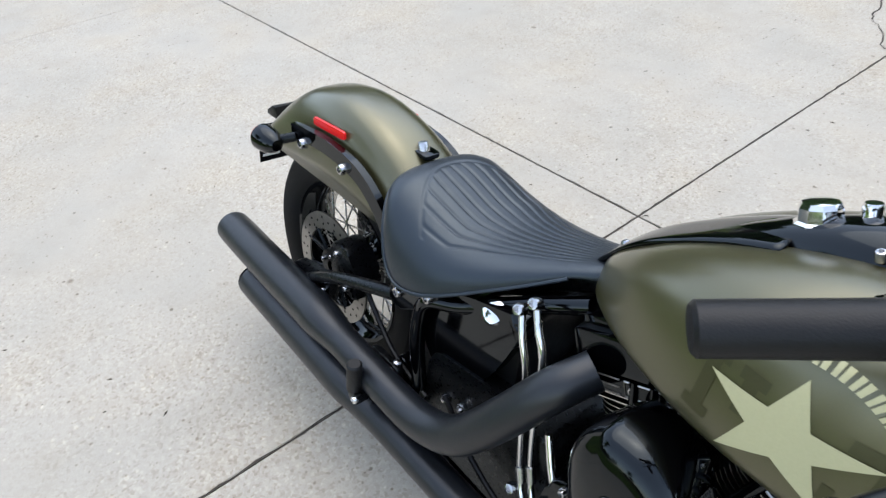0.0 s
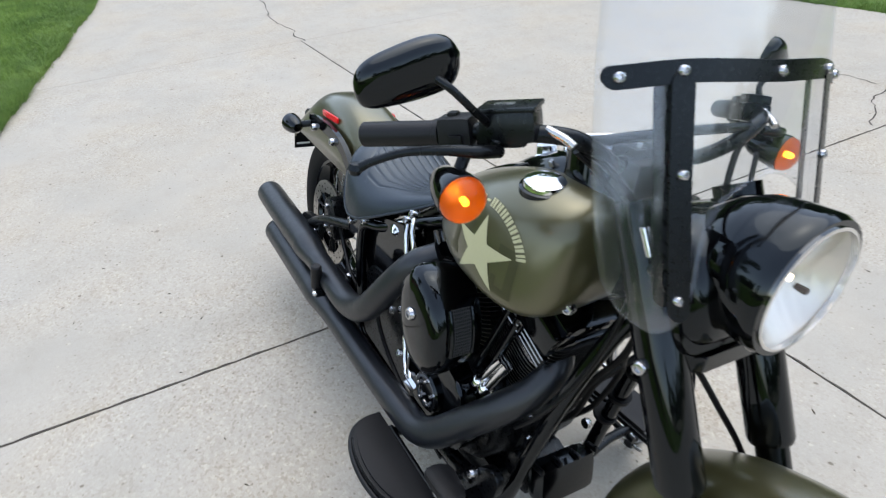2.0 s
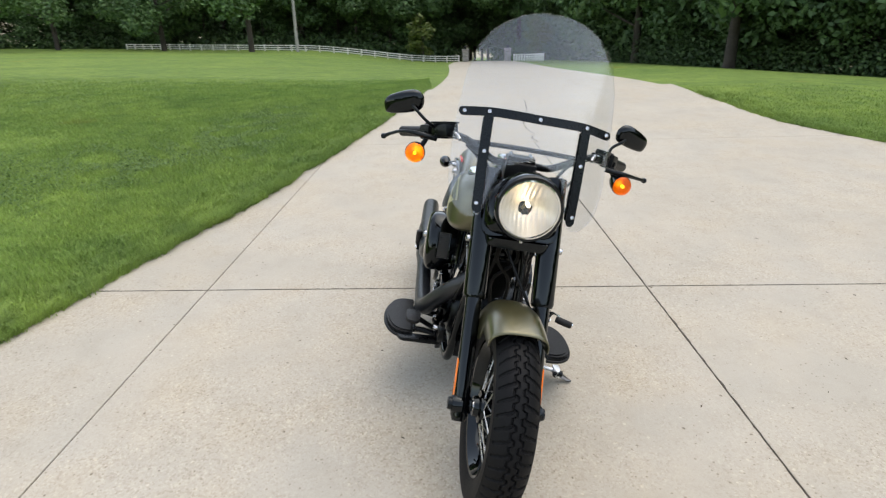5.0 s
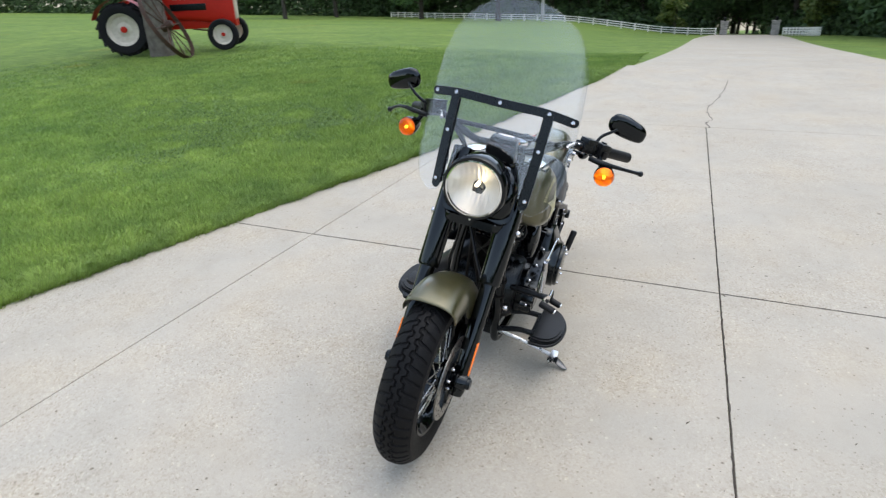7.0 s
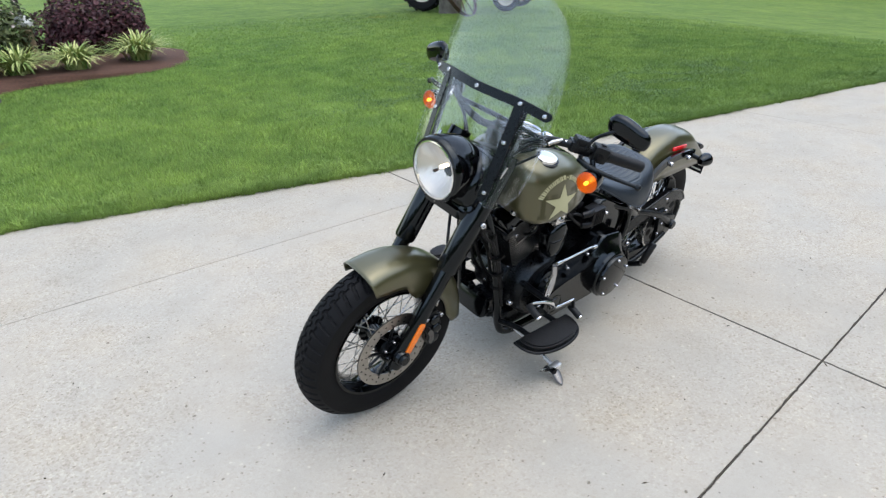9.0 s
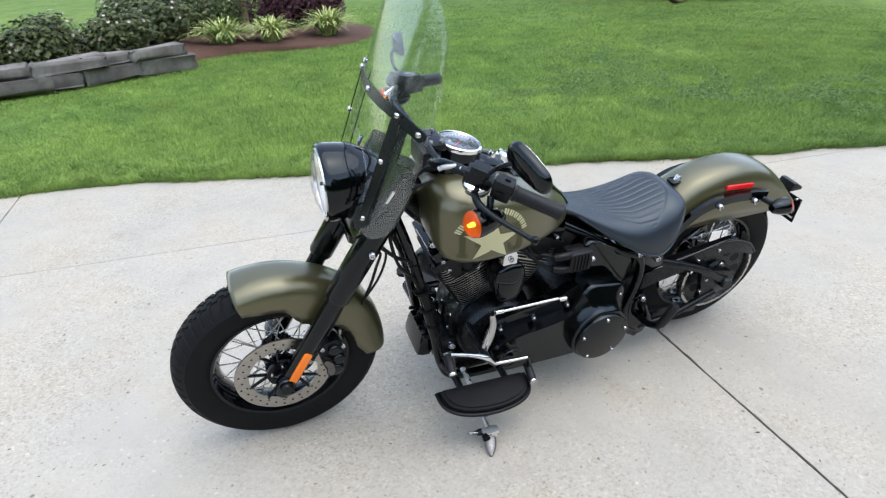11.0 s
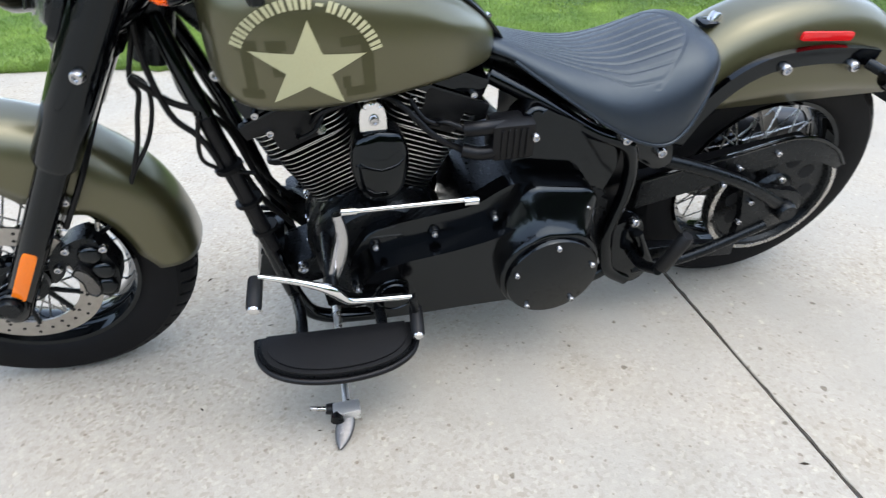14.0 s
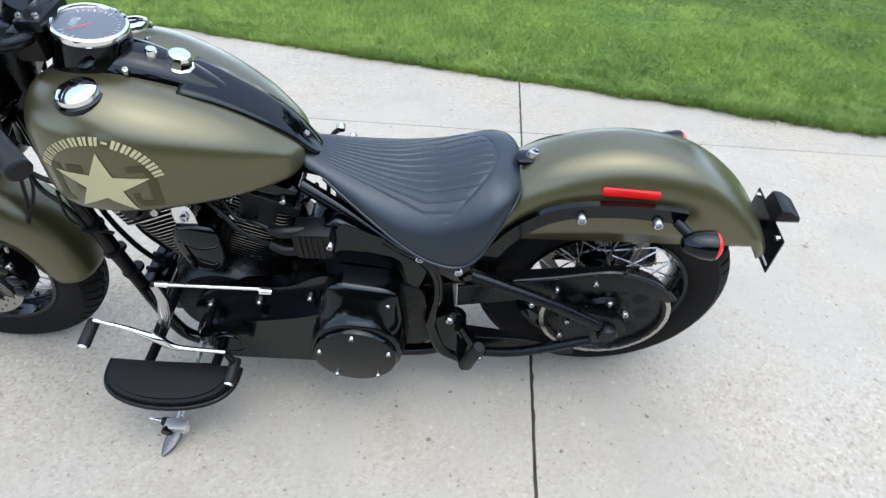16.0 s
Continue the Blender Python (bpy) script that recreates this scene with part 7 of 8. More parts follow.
part("shaft", tube([(0, 0, -0.3, 0.16), (0.02, 0, 2.2, 0.14), (0.0, 0.03, 4.6, 0.11)], 0.14, 10, 3), PALESTONE, pole)
# the tree beside the tractor, bent bark trunk
yard = tree(8.5, 2.6, 71, WOOD_LEAF, 5200, 0.14, 0.25, 0.38, -0.03, BARK)
yard.matrix_basis = Matrix.Translation((-8.25, -10.55, drop(-8.25, -10.55) - 0.02)) @ Matrix.Rotation(radians(135), 4, "Z")
tagged(yard, "grey-barked yard tree with an iron wheel against it", "tree")

# old iron wheel that leans on that tree
IRON = mat("rusty_iron", (0.05, 0.035, 0.028), 0.75, 0.4, var=0.6, scale=40, bump=0.4, bscale=120, color2=(0.12, 0.05, 0.025))
iron = new("iron_wheel")
iron.matrix_basis = local_frame((-7.86, -9.89, 0.64), (-0.36, 0.8, 0.48)) @ Matrix.Scale(1.28, 4)
tagged(iron, "rusty spoked iron wheel leaning against a tree", "wheel")
part("rim", revolve([(0.6, -0.035), (0.6, 0.035), (0.585, 0.035), (0.585, -0.035)], (0, 0, 0), (1, 0, 0), 48, True), IRON, iron)
part("hub", revolve([(0, -0.1), (0.06, -0.1), (0.08, 0), (0.06, 0.1), (0, 0.1)], (0, 0, 0), (1, 0, 0), 16), IRON, iron)
for k in range(10):
    a = 2 * math.pi * k / 10
    part("spoke", tube([(0, 0.06 * math.cos(a), 0.06 * math.sin(a)), (0, 0.59 * math.cos(a), 0.59 * math.sin(a))], 0.012, 6, 0), IRON, iron)

# ---- tractor ----
RED = mat("tractor_red", (0.42, 0.014, 0.006), 0.4, spec=0.3, var=0.35, scale=14, bump=0.1, bscale=60, color2=(0.3, 0.012, 0.006), rvar=0.1)
CREAMP = mat("cream_paint", (0.528, 0.48, 0.4), 0.55, var=0.5, scale=12, color2=(0.36, 0.304, 0.24))
LUG = mat("old_tyre", (0.011, 0.011, 0.012), 0.85, spec=0.2, var=0.4, scale=20, bump=0.4, bscale=80)
tr = new("tractor")
tr.matrix_basis = Matrix.Translation((-9.15, -11.85, drop(-9.1, -11.8))) @ Matrix.Rotation(radians(117), 4, "Z") @ Matrix.Diagonal((0.91, 0.91, 0.91, 1))
tagged(tr, "old red farm tractor with cream wheel discs on the lawn", "tractor")


def tractor_wheel(name, x, y, R, w, lugs):
    disc = part(name, revolve([(0, w * 0.1), (R * 0.2, w * 0.12), (R * 0.28, w * 0.02), (R * 0.5, w * 0.1), (R * 0.6, w * 0.36), (R * 0.66, w * 0.4), (R * 0.66, -w * 0.4), (R * 0.58, -w * 0.3), (0, -w * 0.1)], (x, y, R), (0, math.copysign(1, y), 0), 40), CREAMP, tr, "cream pressed wheel disc")
    ty = part("tyre", revolve([(R * 0.62, w * 0.42), (R * 0.75, w * 0.52), (R * 0.9, w * 0.5), (R * 0.96, w * 0.35), (R * 0.97, 0), (R * 0.96, -w * 0.35), (R * 0.9, -w * 0.5), (R * 0.75, -w * 0.52), (R * 0.62, -w * 0.42)], (x, y, R), (0, 1, 0), 44, True), LUG, disc)
    part("wheel_hub", revolve([(0, w * 0.25), (R * 0.12, w * 0.22), (R * 0.14, 0)], (x, y, R), (0, math.copysign(1, y), 0), 16), RED, disc)
    for k in range(lugs):
        for s in (1, -1):
            a = 2 * math.pi * (k + (0.5 if s > 0 else 0)) / lugs
            m = Matrix.Translation((x, y, R)) @ Matrix.Rotation(a, 4, "Y") @ Matrix.Translation((0, s * w * 0.25, R * 0.965)) @ Matrix.Rotation(radians(s * 40), 4, "Z")
            part("lug", box((0, 0, 0), (0.045, w * 0.62, 0.05), m, 0.006), LUG, disc)
    return disc


for y in (0.0, -1.45):
    tractor_wheel("rear_wheel", 0.0, y if y else 0.001, 0.62, 0.32, 18)
    tractor_wheel("front_wheel", 2.35, (y if y else 0.001) * 0.9 - 0.06 + (0.061 if not y else 0), 0.39, 0.2, 0)
TC = -0.72
hood = []
for x, w, z0, z1 in ((0.55, 0.26, 0.75, 1.36), (0.8, 0.27, 0.74, 1.42), (1.5, 0.27, 0.72, 1.47), (2.1, 0.26, 0.62, 1.5), (2.5, 0.25, 0.55, 1.5), (2.62, 0.22, 0.55, 1.42)):
    c, hh = (z0 + z1) / 2, (z1 - z0) / 2
    hood.append([(x, TC + w * math.copysign(abs(math.cos(t)) ** 0.4, math.cos(t)), c + hh * math.copysign(abs(math.sin(t)) ** 0.35, math.sin(t))) for t in [2 * math.pi * k / 32 for k in range(32)]])
hd = part("hood", loft(hood), RED, tr, "red rounded hood")
for y in (0.26, -0.26):
    part("hood_panel", box((1.5, TC + y * 1.05, 1.28), (0.72, 0.012, 0.08), None, 0.004), CREAMP, hd)
    # black strip laid on the hood for the shade of a recess
    part("hood_recess", box((1.5, TC + y * 1.03, 1.05), (0.9, 0.012, 0.16), None, 0.004), SATIN, hd)
    part("head_lamp", revolve([(0, 0.04), (0.07, 0.03), (0.08, -0.01), (0.04, -0.06), (0, -0.07)], (2.3, TC + y * 1.2, 1.33), (1, 0, 0), 16), CREAMP, hd)
part("grille", plate(rounded([(TC - 0.15, 0.72), (TC + 0.15, 0.72), (TC + 0.17, 1.36), (TC - 0.17, 1.36)], 0.05), 2.6, 2.65, 0.01, plane="yz"), CREAMP, tr, "cream mesh grille")
part("exhaust_stack", tube([(1.2, TC, 1.4), (1.2, TC, 2.1)], 0.035, 12, 0), IRON, tr)
part("air_intake", tube([(0.95, TC + 0.1, 1.4), (0.95, TC + 0.1, 1.62)], 0.04, 12, 0), RED, tr)
part("engine_block", box((1.3, TC, 0.72), (1.5, 0.36, 0.4), None, 0.03), RED, tr)
part("gear_housing", box((0.35, TC, 0.72), (0.9, 0.42, 0.45), None, 0.04), RED, tr)
part("rear_axle", tube([(0, 0.0, 0.62), (0, -1.45, 0.62)], 0.1, 14, 0), RED, tr)
part("front_axle", tube([(2.35, -0.05, 0.36), (2.35, TC, 0.46), (2.35, -1.32, 0.36)], 0.05, 10, 3), RED, tr)
part("tie_rod", tube([(2.2, 0, 0.33), (1.4, TC + 0.15, 0.5)], 0.02, 8, 0), IRON, tr)
for y in (-0.02, -1.43):
    fend = [[(-0.72 * math.cos(a), y + q, 0.62 + 0.72 * math.sin(a)) for q in (-0.17, -0.16, 0.16, 0.17)] for a in [radians(20 + 135 * k / 16) for k in range(17)]]
    part("rear_fender", loft(fend, False, False), RED, tr)
part("tractor_seat", revolve([(0, 0.0), (0.2, 0.02), (0.24, 0.08), (0.22, 0.08), (0.18, 0.03), (0, 0.02)], (-0.2, TC, 1.15), (-0.15, 0, 1), 20), RED, tr)
part("seat_spring", tube([(0.1, TC, 0.9), (-0.1, TC, 1.0), (-0.2, TC, 1.15)], 0.03, 8, 3), RED, tr)
part("steering_column", tube([(0.6, TC, 1.3), (0.2, TC, 1.5)], 0.025, 8, 0), SATIN, tr)
part("steering_wheel", revolve([(0.2, -0.012), (0.212, 0), (0.2, 0.012), (0.188, 0)], (0.2, TC, 1.5), (-0.85, 0, 0.5), 28, True), SATIN, tr)


# ---- flower beds ----
def mulch_bed(pts, label):
    P = spline(pts + [pts[0]], 6)[:-1]
    bm = bmesh.new()
    c = np.mean([p for p in P], axis=0)
    rings = []
    for f, h in ((1.0, -0.02), (0.94, 0.03), (0.6, 0.08), (0.25, 0.1)):
        rings.append([(c[0] + (p[0] - c[0]) * f, c[1] + (p[1] - c[1]) * f, drop(*p) + h) for p in P])
    ob = mesh_ob("mulch_bed", loft(rings), MULCH)
    return tagged(ob, label, "flower bed", kind="structure")


def grass_clump(x, y, r, h, seed, count=150, label="arching variegated grass clump with cream-edged blades"):
    g = np.random.default_rng(seed)
    V, F = [], []
    for _ in range(count):
        a, L, arch = g.uniform(0, 6.283), g.uniform(0.6, 1.0), g.uniform(0.35, 1.0)
        ca, sa = math.cos(a), math.sin(a)
        base = (g.normal(0, 0.05), g.normal(0, 0.05))
        wd = g.uniform(0.009, 0.016)
        i0 = len(V)
        for k in range(6):
            t = k / 5
            out = r * L * arch * t ** 1.2
            z = h * L * (1.35 * t - (0.35 + 0.75 * arch) * t * t) + 0.02
            w = wd * (1 - t ** 2.5) + 0.001
            V.append((base[0] + ca * out - sa * w, base[1] + sa * out + ca * w, z))
            V.append((base[0] + ca * out + sa * w, base[1] + sa * out - ca * w, z))
        F += [(i0 + 2 * k, i0 + 2 * k + 1, i0 + 2 * k + 3, i0 + 2 * k + 2) for k in range(5)]
    ob = new("grass_clump", quads_mesh("grass_clump", V, F, STRIPED))
    ob.location = (x, y, drop(x, y) + 0.02)
    return tagged(ob, label, "ornamental grass", group="variegated grass clumps")


mulch_bed([(-0.95, -8.6), (-0.55, -8.15), (0.0, -7.95), (0.75, -8.02), (1.4, -8.02), (2.0, -7.6), (2.5, -7.15), (3.2, -6.8), (4.2, -6.45), (5.2, -6.1), (6.5, -6.4), (7.0, -9), (5, -11), (2, -11.5), (-0.5, -10.8), (-1.3, -9.9)], "island bed of red-brown bark mulch in the lawn")
for x, y, r, h, s in ((1.36, -8.55, 0.8, 0.62, 1), (0.66, -8.45, 0.66, 0.62, 2), (-0.27, -8.75, 0.82, 0.64, 3), (4.4, -6.45, 0.66, 0.62, 4), (5.1, -6.35, 0.6, 0.6, 5)):
    grass_clump(x, y, r, h, s, 320)
hedge = new("purple_shrub")
hedge.location = (-0.12, -10.1, 0)
tagged(hedge, "clipped rounded purple-leaved shrub", "shrub")
leaves = new("foliage", leaf_cloud("foliage", [(0, 0, 0.58, 0.6, 0.6, 0.5), (-0.32, 0.1, 0.62, 0.4, 0.5, 0.45), (0.3, -0.05, 0.6, 0.42, 0.55, 0.44), (-0.35, 0.05, 0.35, 0.4, 0.5, 0.34), (0.35, 0.0, 0.3, 0.42, 0.5, 0.3), (0.65, -0.3, 0.4, 0.35, 0.4, 0.35)], 12000, 0.032, PURPLE_LEAF, 81, 0.72))
leaves.parent = hedge
bm = bmesh.new()
for k in range(7):
    a = k * 0.9
    add_tube(bm, [(0.05 * math.cos(a), 0.05 * math.sin(a), -0.05, 0.02), (0.3 * math.cos(a), 0.3 * math.sin(a), 0.4, 0.014), (0.6 * math.cos(a), 0.5 * math.sin(a), 0.8, 0.006)], 0.02, 6, 3)
part("stems", bm, DARKBARK, hedge)
bm = bmesh.new()
mid = bm.verts.new((0, 0, 0.004))
rim = [bm.verts.new((r_ * math.cos(a), r_ * math.sin(a), h_)) for k in range(5) for a, r_, h_ in ((1.2566 * k, 0.028, 0.012), (1.2566 * k + 0.63, 0.014, 0.006))]
for k in range(10):
    bm.faces.new((mid, rim[k], rim[(k + 1) % 10]))
FLOWER = bpy.data.meshes.new("flower")
bm.to_mesh(FLOWER)
bm.free()
FLOWER.materials.append(mat("pale_petal", (0.5, 0.4, 0.36), 0.6, var=0.3, scale=60))
for x, y, s, seed in ((1.45, -9.8, 0.95, 91), (2.3, -9.0, 0.8, 92), (2.5, -10.4, 1.0, 93), (2.75, -8.1, 0.7, 94), (3.6, -7.6, 0.75, 96), (4.5, -7.5, 0.8, 97)):
    sh_ = new("green_shrub")
    sh_.location = (x, y, 0)
    tagged(sh_, "loose green shrub with small pale flowers", "shrub", group="green shrubs")
    blobs = [(0, 0, 0.5 * s, 0.6 * s, 0.6 * s, 0.5 * s), (0.35 * s, 0.1, 0.45 * s, 0.4 * s, 0.4 * s, 0.4 * s), (-0.3 * s, 0.1, 0.6 * s, 0.4 * s, 0.4 * s, 0.45 * s)]
    o = new("foliage", leaf_cloud("foliage", blobs, 3600, 0.035, SHRUB_LEAF, seed, 0.4))
    o.parent = sh_
    fg = random.Random(seed + 20)
    for k in range(22):
        b = blobs[k % 3]
        d = Vector((fg.gauss(0, 1), fg.gauss(0, 1), abs(fg.gauss(0, 1)))).normalized()
        fl = new("flower", FLOWER)
        fl.parent = sh_
        fl.matrix_basis = Matrix.Translation((b[0] + d.x * b[3], b[1] + d.y * b[4], b[2] + d.z * b[5])) @ d.to_track_quat("Z", "Y").to_matrix().to_4x4()
    bm = bmesh.new()
    for k in range(5):
        add_tube(bm, [(0, 0, -0.05, 0.015), (0.15 * math.cos(k * 1.3), 0.15 * math.sin(k * 1.3), 0.4 * s, 0.01), (0.35 * s * math.cos(k * 1.3), 0.35 * s * math.sin(k * 1.3), 0.8 * s, 0.004)], 0.01, 6, 3)
    part("stems", bm, DARKBARK, sh_)
small = tree(3.2, 0.95, 95, WOOD_LEAF, 3600, 0.07, 0.06, 0.3)
small.location = (0.75, -11.3, 0)
tagged(small, "small dark green ornamental tree in the bed", "tree")
lamp = new("bollard_light")
lamp.location = (0.95, -9.75, 0)
tagged(lamp, "short tan post with a pale rounded cap", "garden post")
part("post", tube([(0, 0, -0.05), (0, 0, 0.6)], 0.09, 16, 0), mat("tan_post", (0.23, 0.165, 0.09), 0.7, var=0.4, scale=20), lamp)
part("cap", revolve([(0.12, 0.58), (0.13, 0.64), (0.08, 0.72), (0, 0.74)], (0, 0, 0), (0, 0, 1), 20), WHITE, lamp)

# stacked stone edging of both beds
def stone_wall(pts, courses, seed):
    r = random.Random(seed)
    wall = new("stone_edging")
    tagged(wall, "low stacked grey field stone edging of a flower bed", "stone edging", group="stone edgings")
    for (x0, y0), (x1, y1) in zip(pts, pts[1:]):
        L = math.hypot(x1 - x0, y1 - y0)
        ang = math.atan2(y1 - y0, x1 - x0)
        z = 0.0
        for h in courses:
            s = r.uniform(-0.1, 0.05)
            while s < L:
                w = r.uniform(0.5, 1.1)
                bm = box((0, 0, 0), (w - 0.02, r.uniform(0.26, 0.36), h * r.uniform(0.85, 1.05)), None, 0.03)
                for v in bm.verts:
                    v.co += Vector((r.uniform(-1, 1), r.uniform(-1, 1), r.uniform(-1, 1))) * 0.028
                ob = part("stone", bm, STONE, wall, smooth=70)
                ob.matrix_basis = Matrix.Translation((x0 + math.cos(ang) * (s + w / 2), y0 + math.sin(ang) * (s + w / 2) + r.uniform(-0.02, 0.02), z + h / 2)) @ Matrix.Rotation(ang + r.uniform(-0.06, 0.06), 4, "Z")
                s += w
            z += h * 0.95
    return wall


stone_wall([(4.3, -6.38), (3.54, -6.58), (3.08, -6.8), (2.42, -7.1)], (0.19, 0.13), 17)
stone_wall([(-3.3, 6.32), (-2.3, 6.7)], (0.12, 0.14), 18)
stone_wall([(-2.86, 5.95), (-1.6, 6.42)], (0.1, 0.1), 19)
r = random.Random(23)
# the bed on the other side of the drive
mulch_bed([(-4.88, 6.1), (-4.3, 5.9), (-3.77, 5.77), (-3.3, 5.82), (-2.8, 5.88), (-2.3, 6.12), (-1.2, 6.6), (-0.5, 7.4), (-1.5, 8.6), (-3.5, 8.3), (-4.3, 7.3), (-4.7, 6.6)], "red-brown mulch bed beside the drive")
for x, y, rr, h, s in ((-3.96, 6.18, 0.42, 0.45, 21), (-3.1, 5.88, 0.34, 0.3, 22), (-3.75, 6.95, 0.45, 0.5, 23)):
    grass_clump(x, y, rr, h, s, 120)
brush = new("brush_pile")
tagged(brush, "heap of cut grey branches behind the bed", "brush pile")
bm = bmesh.new()
for k in range(230):
    a, b = r.uniform(0, 6.28), r.uniform(-0.05, 0.5)
    c = Vector((-3.5 + r.uniform(-1.0, 1.9), 7.65 + r.uniform(-0.5, 0.7), 0.32 + r.uniform(-0.32, 0.5) + drop(-3, 7.6)))
    d = Vector((math.cos(a), math.sin(a) * 0.5, b * 0.5)) * r.uniform(0.4, 1.1)
    rad = r.uniform(0.012, 0.05)
    add_tube(bm, [(*(c - d), rad), (*(c + Vector((r.uniform(-0.08, 0.08), 0, r.uniform(-0.05, 0.05)))), rad * 0.8), (*(c + d), rad * 0.3)], rad, 7, 3)
o = part("brush", bm, mat("dead_wood", (0.06, 0.05, 0.045), 0.9, var=0.6, scale=20, island=0.4, bump=0.5, bscale=60), brush)
spot = new("garden_spotlight")
spot.location = (-4.72, 6.05, 0)
tagged(spot, "small black garden spotlight on a stake", "garden light")
part("stake", tube([(0, 0, -0.05), (0, 0, 0.17)], 0.012, 8, 0), SATIN, spot)
part("lamp_head", tube([(0.02, 0.0, 0.17, 0.02), (0.12, 0.02, 0.19, 0.035), (0.17, 0.03, 0.2, 0.04)], 0.03, 12, 0), SATIN, spot)
part("lamp_arm", tube([(0, 0, 0.17), (-0.02, -0.01, 0.24), (-0.14, -0.03, 0.17)], 0.012, 8, 0), SATIN, spot)
for k in range(9):
    bm = box((0, 0, 0), (r.uniform(0.2, 0.45), r.uniform(0.15, 0.3), 0.1), None, 0.025)
    for v in bm.verts:
        v.co += Vector((r.uniform(-1, 1), r.uniform(-1, 1), r.uniform(-1, 1))) * 0.015
    ob = mesh_ob("flat_stone", bm, STONE, 60)
    ob.matrix_basis = Matrix.Translation((-2.8 + k * 0.24, 5.86 + 0.08 * k + r.uniform(-0.08, 0.08), 0.03)) @ Matrix.Rotation(r.uniform(0, 3), 4, "Z")
    tagged(ob, "flat grey field stone edging the mulch", "stone", group="stones by the bed")


# ---- grass ----
def blades(name, n, xr, edge, depth, side, seed, label, tall=0.03):
    """Single grass blades beside an edge of the drive, densest near it."""
    g = np.random.default_rng(seed)
    x = g.uniform(*xr, n)
    ex = np.array([p[0] for p in edge])
    ey = np.array([p[1] for p in edge])
    o = np.argsort(ex)
    e = np.interp(x, ex[o], ey[o])
    # an uneven turf edge that hangs over the concrete here and there
    s = np.arange(xr[0] - 1, xr[1] + 1, 0.045)
    q = np.arange(xr[0] - 1, xr[1] + 1, 0.31)
    e = e + side * (-0.012 + np.interp(x, s, g.normal(0, 0.012, len(s))) + np.interp(x, q, g.normal(0, 0.018, len(q))))
    d = depth * g.random(n) ** 1.75
    # the turf thins out towards the ends of the strip
    keep = g.random(n) < np.clip(np.minimum(x - xr[0], xr[1] - x) / 6.0, 0, 1) * np.clip((depth - d) / (0.7 * depth), 0, 1)
    x, d, e = x[keep], d[keep], e[keep]
    low = np.clip(np.minimum(np.minimum(x - xr[0], xr[1] - x) / 8.0, (depth - d) / (0.75 * depth)), 0, 1)
    n = len(x)
    y = e + side * (d + 0.0)
    # thicker and thinner places in the turf
    tuft = np.sin(x * 3.1 + np.sin(y * 2.3) * 2) * np.sin(y * 3.7 + np.sin(x * 1.9) * 2)
    h = tall * (0.55 + 0.6 * g.random(n)) * (1 + 0.35 * tuft) * np.where(d < 0.1, 1.9, 1.0) * (0.25 + 0.75 * low)
    w = 0.0026 + 0.005 * d / depth + 0.001 * g.random(n)
    a = g.uniform(0, 2 * np.pi, n)
    bend = h * g.uniform(0.2, 1.5, n)
    ca, sa = np.cos(a), np.sin(a)
    z0 = np.array([drop(p, q) for p, q in zip(x, y)]) - 0.026 + np.where(d < 0.1, 0.012, 0)
    V = np.empty((n, 3, 3))
    V[:, 0] = np.stack([x - sa * w, y + ca * w, z0], 1)
    V[:, 1] = np.stack([x + sa * w, y - ca * w, z0], 1)
    V[:, 2] = np.stack([x + ca * bend, y + sa * bend - side * np.where(d < 0.06, 0.02, 0), z0 + h + 0.012], 1)
    me = bpy.data.meshes.new(name)
    me.vertices.add(3 * n)
    me.vertices.foreach_set("co", V.ravel())
    me.loops.add(3 * n)
    me.loops.foreach_set("vertex_index", np.arange(3 * n))
    me.polygons.add(n)
    me.polygons.foreach_set("loop_start", np.arange(0, 3 * n, 3))
    me.update()
    me.materials.append(GRASS)
    return tagged(new(name, me), label, "grass", kind="stuff")


EDGE_RS = [tuple(p) for p in spline(EDGE_R, 4)]
EDGE_LS = [tuple(p) for p in spline(EDGE_L, 4)]
blades("lawn_grass", 900000, (-12.5, 7.5), EDGE_RS, 13.0, -1, 3, "short green lawn grass beside the drive")
blades("verge_grass", 120000, (-8.4, 1.5), EDGE_LS, 4.0, 1, 4, "short green grass along the far side")


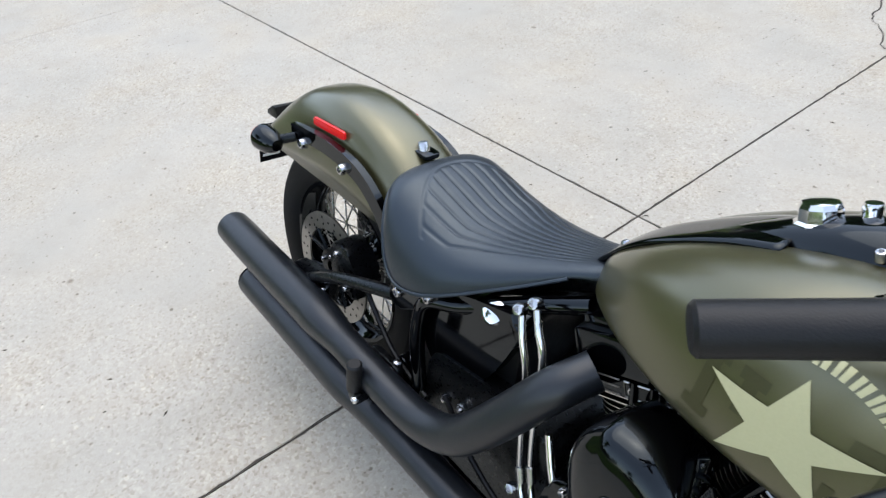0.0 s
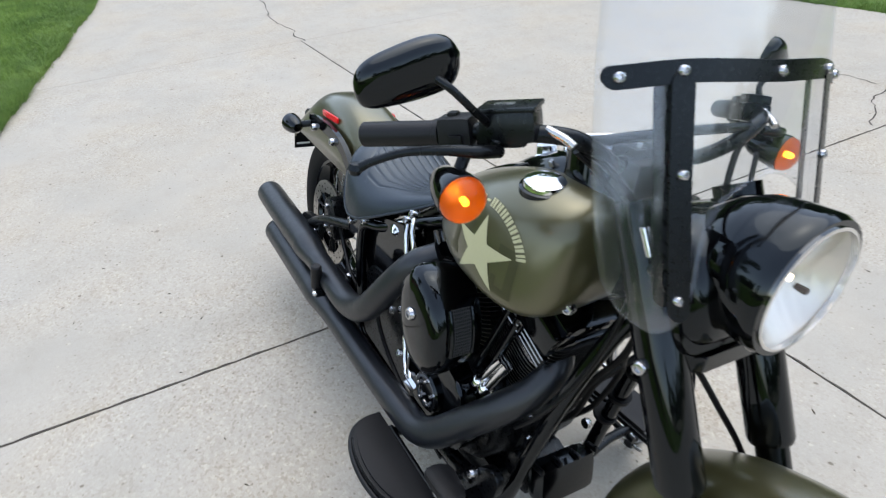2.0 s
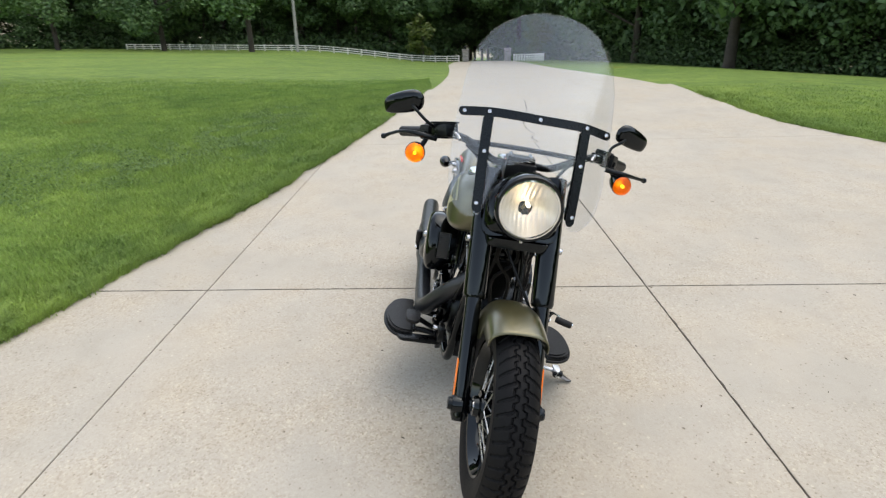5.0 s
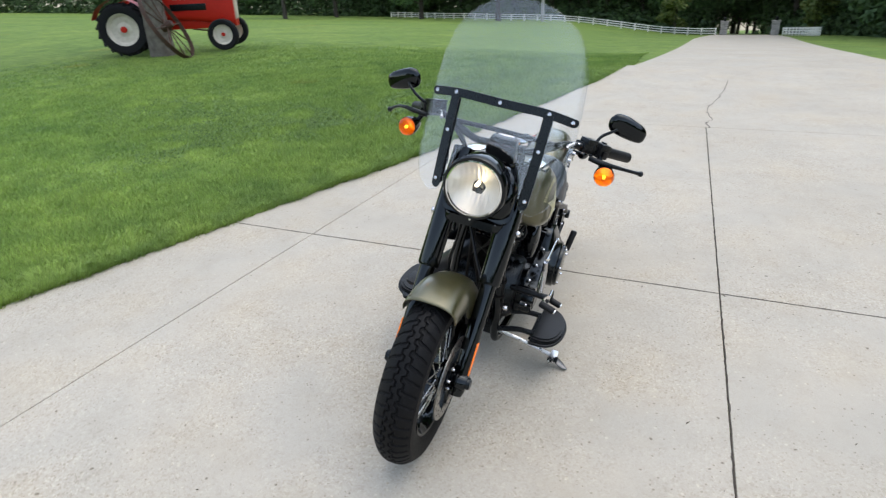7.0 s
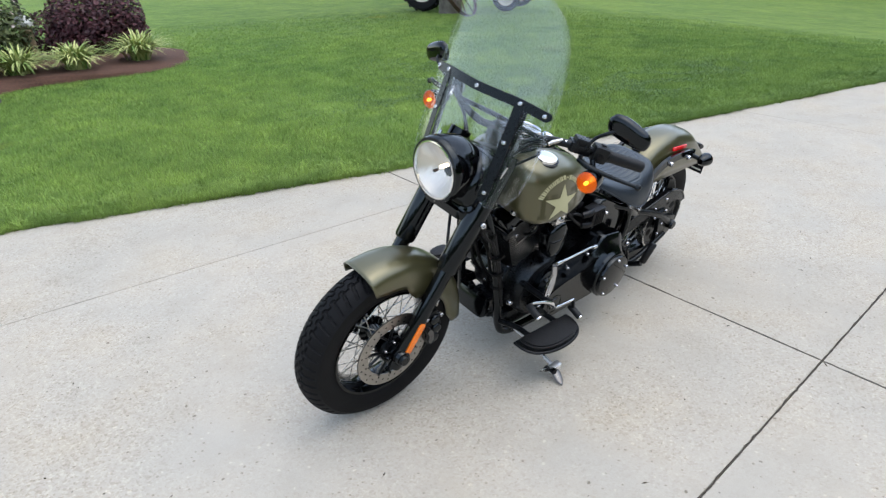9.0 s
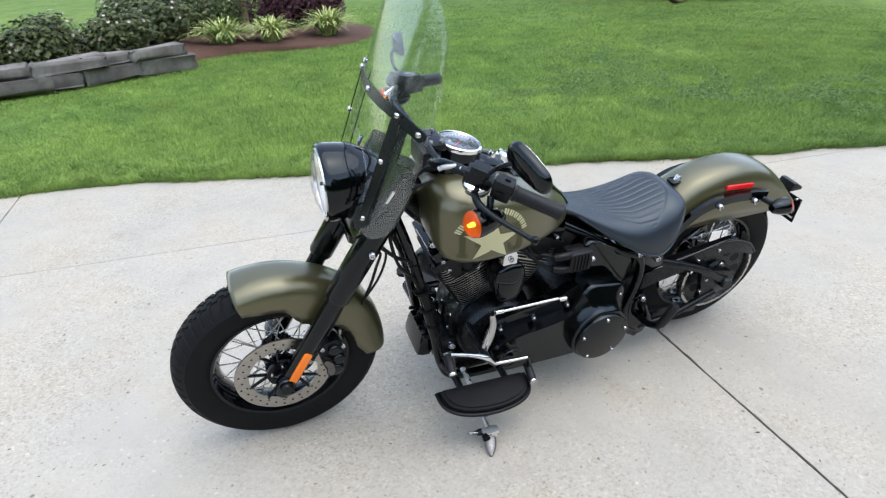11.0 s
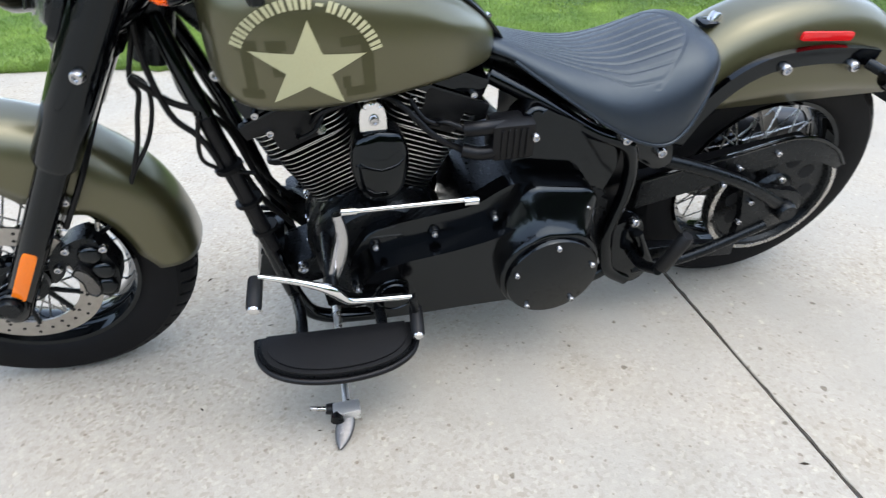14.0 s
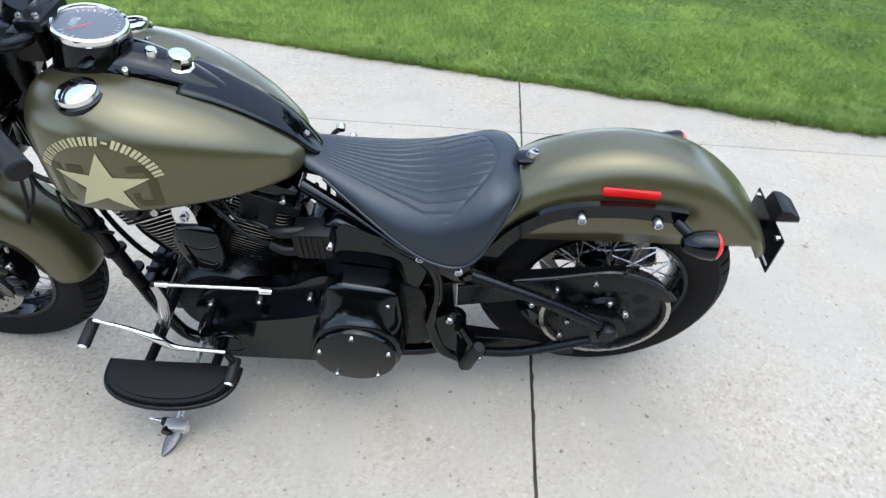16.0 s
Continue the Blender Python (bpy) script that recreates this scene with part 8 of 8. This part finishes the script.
def tufts(name, n, xr, edge, side, seed, label):
    """Loose tufts of long blades that lean out over the slab's edge."""
    g = np.random.default_rng(seed)
    m = n // 16
    tx = g.uniform(*xr, m)
    o = np.argsort([p[0] for p in edge])
    ex, ey = np.array(edge)[o, 0], np.array(edge)[o, 1]
    td = np.abs(g.normal(0, 0.22, m)) - 0.015
    ta, ts = g.uniform(0, 2 * np.pi, m), g.uniform(0.5, 1.25, m) ** 1.5
    x = np.repeat(tx, 16) + g.normal(0, 0.018, m * 16)
    y = np.interp(x, ex, ey) + side * np.repeat(td, 16) + g.normal(0, 0.015, m * 16)
    a = np.repeat(ta, 16) + g.normal(0, 0.9, m * 16)
    h = 0.062 * np.repeat(ts, 16) * g.uniform(0.5, 1.1, m * 16)
    w = g.uniform(0.0016, 0.003, m * 16)
    lean = h * g.uniform(0.3, 1.5, m * 16)
    ca, sa = np.cos(a), np.sin(a)
    z = np.array([drop(p, q) for p, q in zip(x, y)]) - 0.02
    V = np.empty((m * 16, 5, 3))
    for j, (f, up, s) in enumerate(((0, 0, 1), (0, 0, -1), (0.4, 0.72, -0.8), (0.4, 0.72, 0.8), (1.0, 1.0, 0))):
        V[:, j] = np.stack([x + ca * lean * f - sa * w * s, y + sa * lean * f + ca * w * s, z + h * up + 0.01], 1)
    i = 5 * np.arange(m * 16)[:, None]
    F = np.concatenate([i + np.array([[0, 1, 2, 3]])]).tolist() + (i + np.array([[3, 2, 4]])).tolist()
    return tagged(new(name, quads_mesh(name, V.reshape(-1, 3).tolist(), F, GRASS)), label, "grass", kind="stuff")


tufts("verge_edge_grass", 15000, (-6.5, 1.2), EDGE_LS, 1, 13, "ragged grass along the far slab edge")
tufts("edge_grass", 42000, (-7.4, 4.0), EDGE_RS, -1, 12, "long ragged grass tufts hanging over the slab edge")


def weeds(places, n, seed):
    """Low broad-leaved clover in loose patches of the lawn."""
    g = np.random.default_rng(seed)
    P = np.array(places)[g.integers(0, len(places), n)]
    x = P[:, 0] + g.normal(0, 1, n) * P[:, 2]
    y = P[:, 1] + g.normal(0, 1, n) * P[:, 2] * 0.6
    k = np.sin(x * 5.0 + 2 * np.sin(y * 3.1)) * np.sin(y * 6.1 + 2 * np.sin(x * 2.7)) > -0.15
    x, y = x[k], y[k]
    n = len(x)
    a = g.uniform(0, 2 * np.pi, n)
    s = g.uniform(0.004, 0.01, n)
    z = np.array([drop(p, q) for p, q in zip(x, y)]) + g.uniform(-0.015, 0.02, n)
    tx, ty = g.normal(0, 0.5, n), g.normal(0, 0.5, n)
    V = np.empty((n, 4, 3))
    for j, (c, w) in enumerate(((0, 1.0), (1.57, 0.7), (3.14, 1.0), (4.71, 0.7))):
        dx, dy = np.cos(a + c) * s * w, np.sin(a + c) * s * w
        V[:, j] = np.stack([x + dx, y + dy, z + dx * tx + dy * ty], 1)
    me = quads_mesh("clover", V.reshape(-1, 3).tolist(), np.arange(4 * n).reshape(-1, 4).tolist(), WEED)
    return tagged(new("clover", me), "low dark clover in patches of the lawn", "clover", kind="stuff")


weeds([(-2.6, -4.6, 0.5), (-3.1, -3.6, 0.55), (-2.8, -3.0, 0.4), (-4.1, -2.6, 0.5), (-5.2, -2.3, 0.5), (-3.7, -2.2, 0.45), (-3.3, -5.6, 0.7), (-1.5, -3.9, 0.5)], 46000, 6)


def litter(n, seed):
    """Dry crumbs of leaf, soil and bark scattered on the concrete, each a small bent flake."""
    g = np.random.default_rng(seed)
    x, y = g.uniform(-3.0, 4.2, n), g.uniform(-1.2, 3.2, n)
    a, s = g.uniform(0, 2 * np.pi, n), 0.0022 + 0.0045 * g.random(n) ** 3
    long = g.uniform(0.9, 2.4, n)
    ca, sa = np.cos(a), np.sin(a)
    V = np.empty((n, 5, 3))
    for j, (p, q, h) in enumerate(((-1, 0, 0.0), (0, -0.5, 0.1), (1, 0, 0.0), (0.1, 0.5, 0.1), (0.1, 0.05, 0.55))):
        dx, dy = p * s * long, q * s
        V[:, j] = np.stack([x + ca * dx - sa * dy, y + sa * dx + ca * dy, 0.0006 + h * s], 1)
    i = 5 * np.arange(n)[:, None]
    F = np.concatenate([i + np.array([t]) for t in ((0, 1, 4), (1, 2, 4), (2, 3, 4), (3, 0, 4))]).tolist()
    me = quads_mesh("litter", V.reshape(-1, 3).tolist(), F, leaf_material("dry_crumbs", (0.02, 0.014, 0.009), (0.07, 0.05, 0.03), 0.9))
    return tagged(new("litter", me), "dark dry crumbs scattered on the concrete", "litter", kind="stuff")


litter(420, 77)
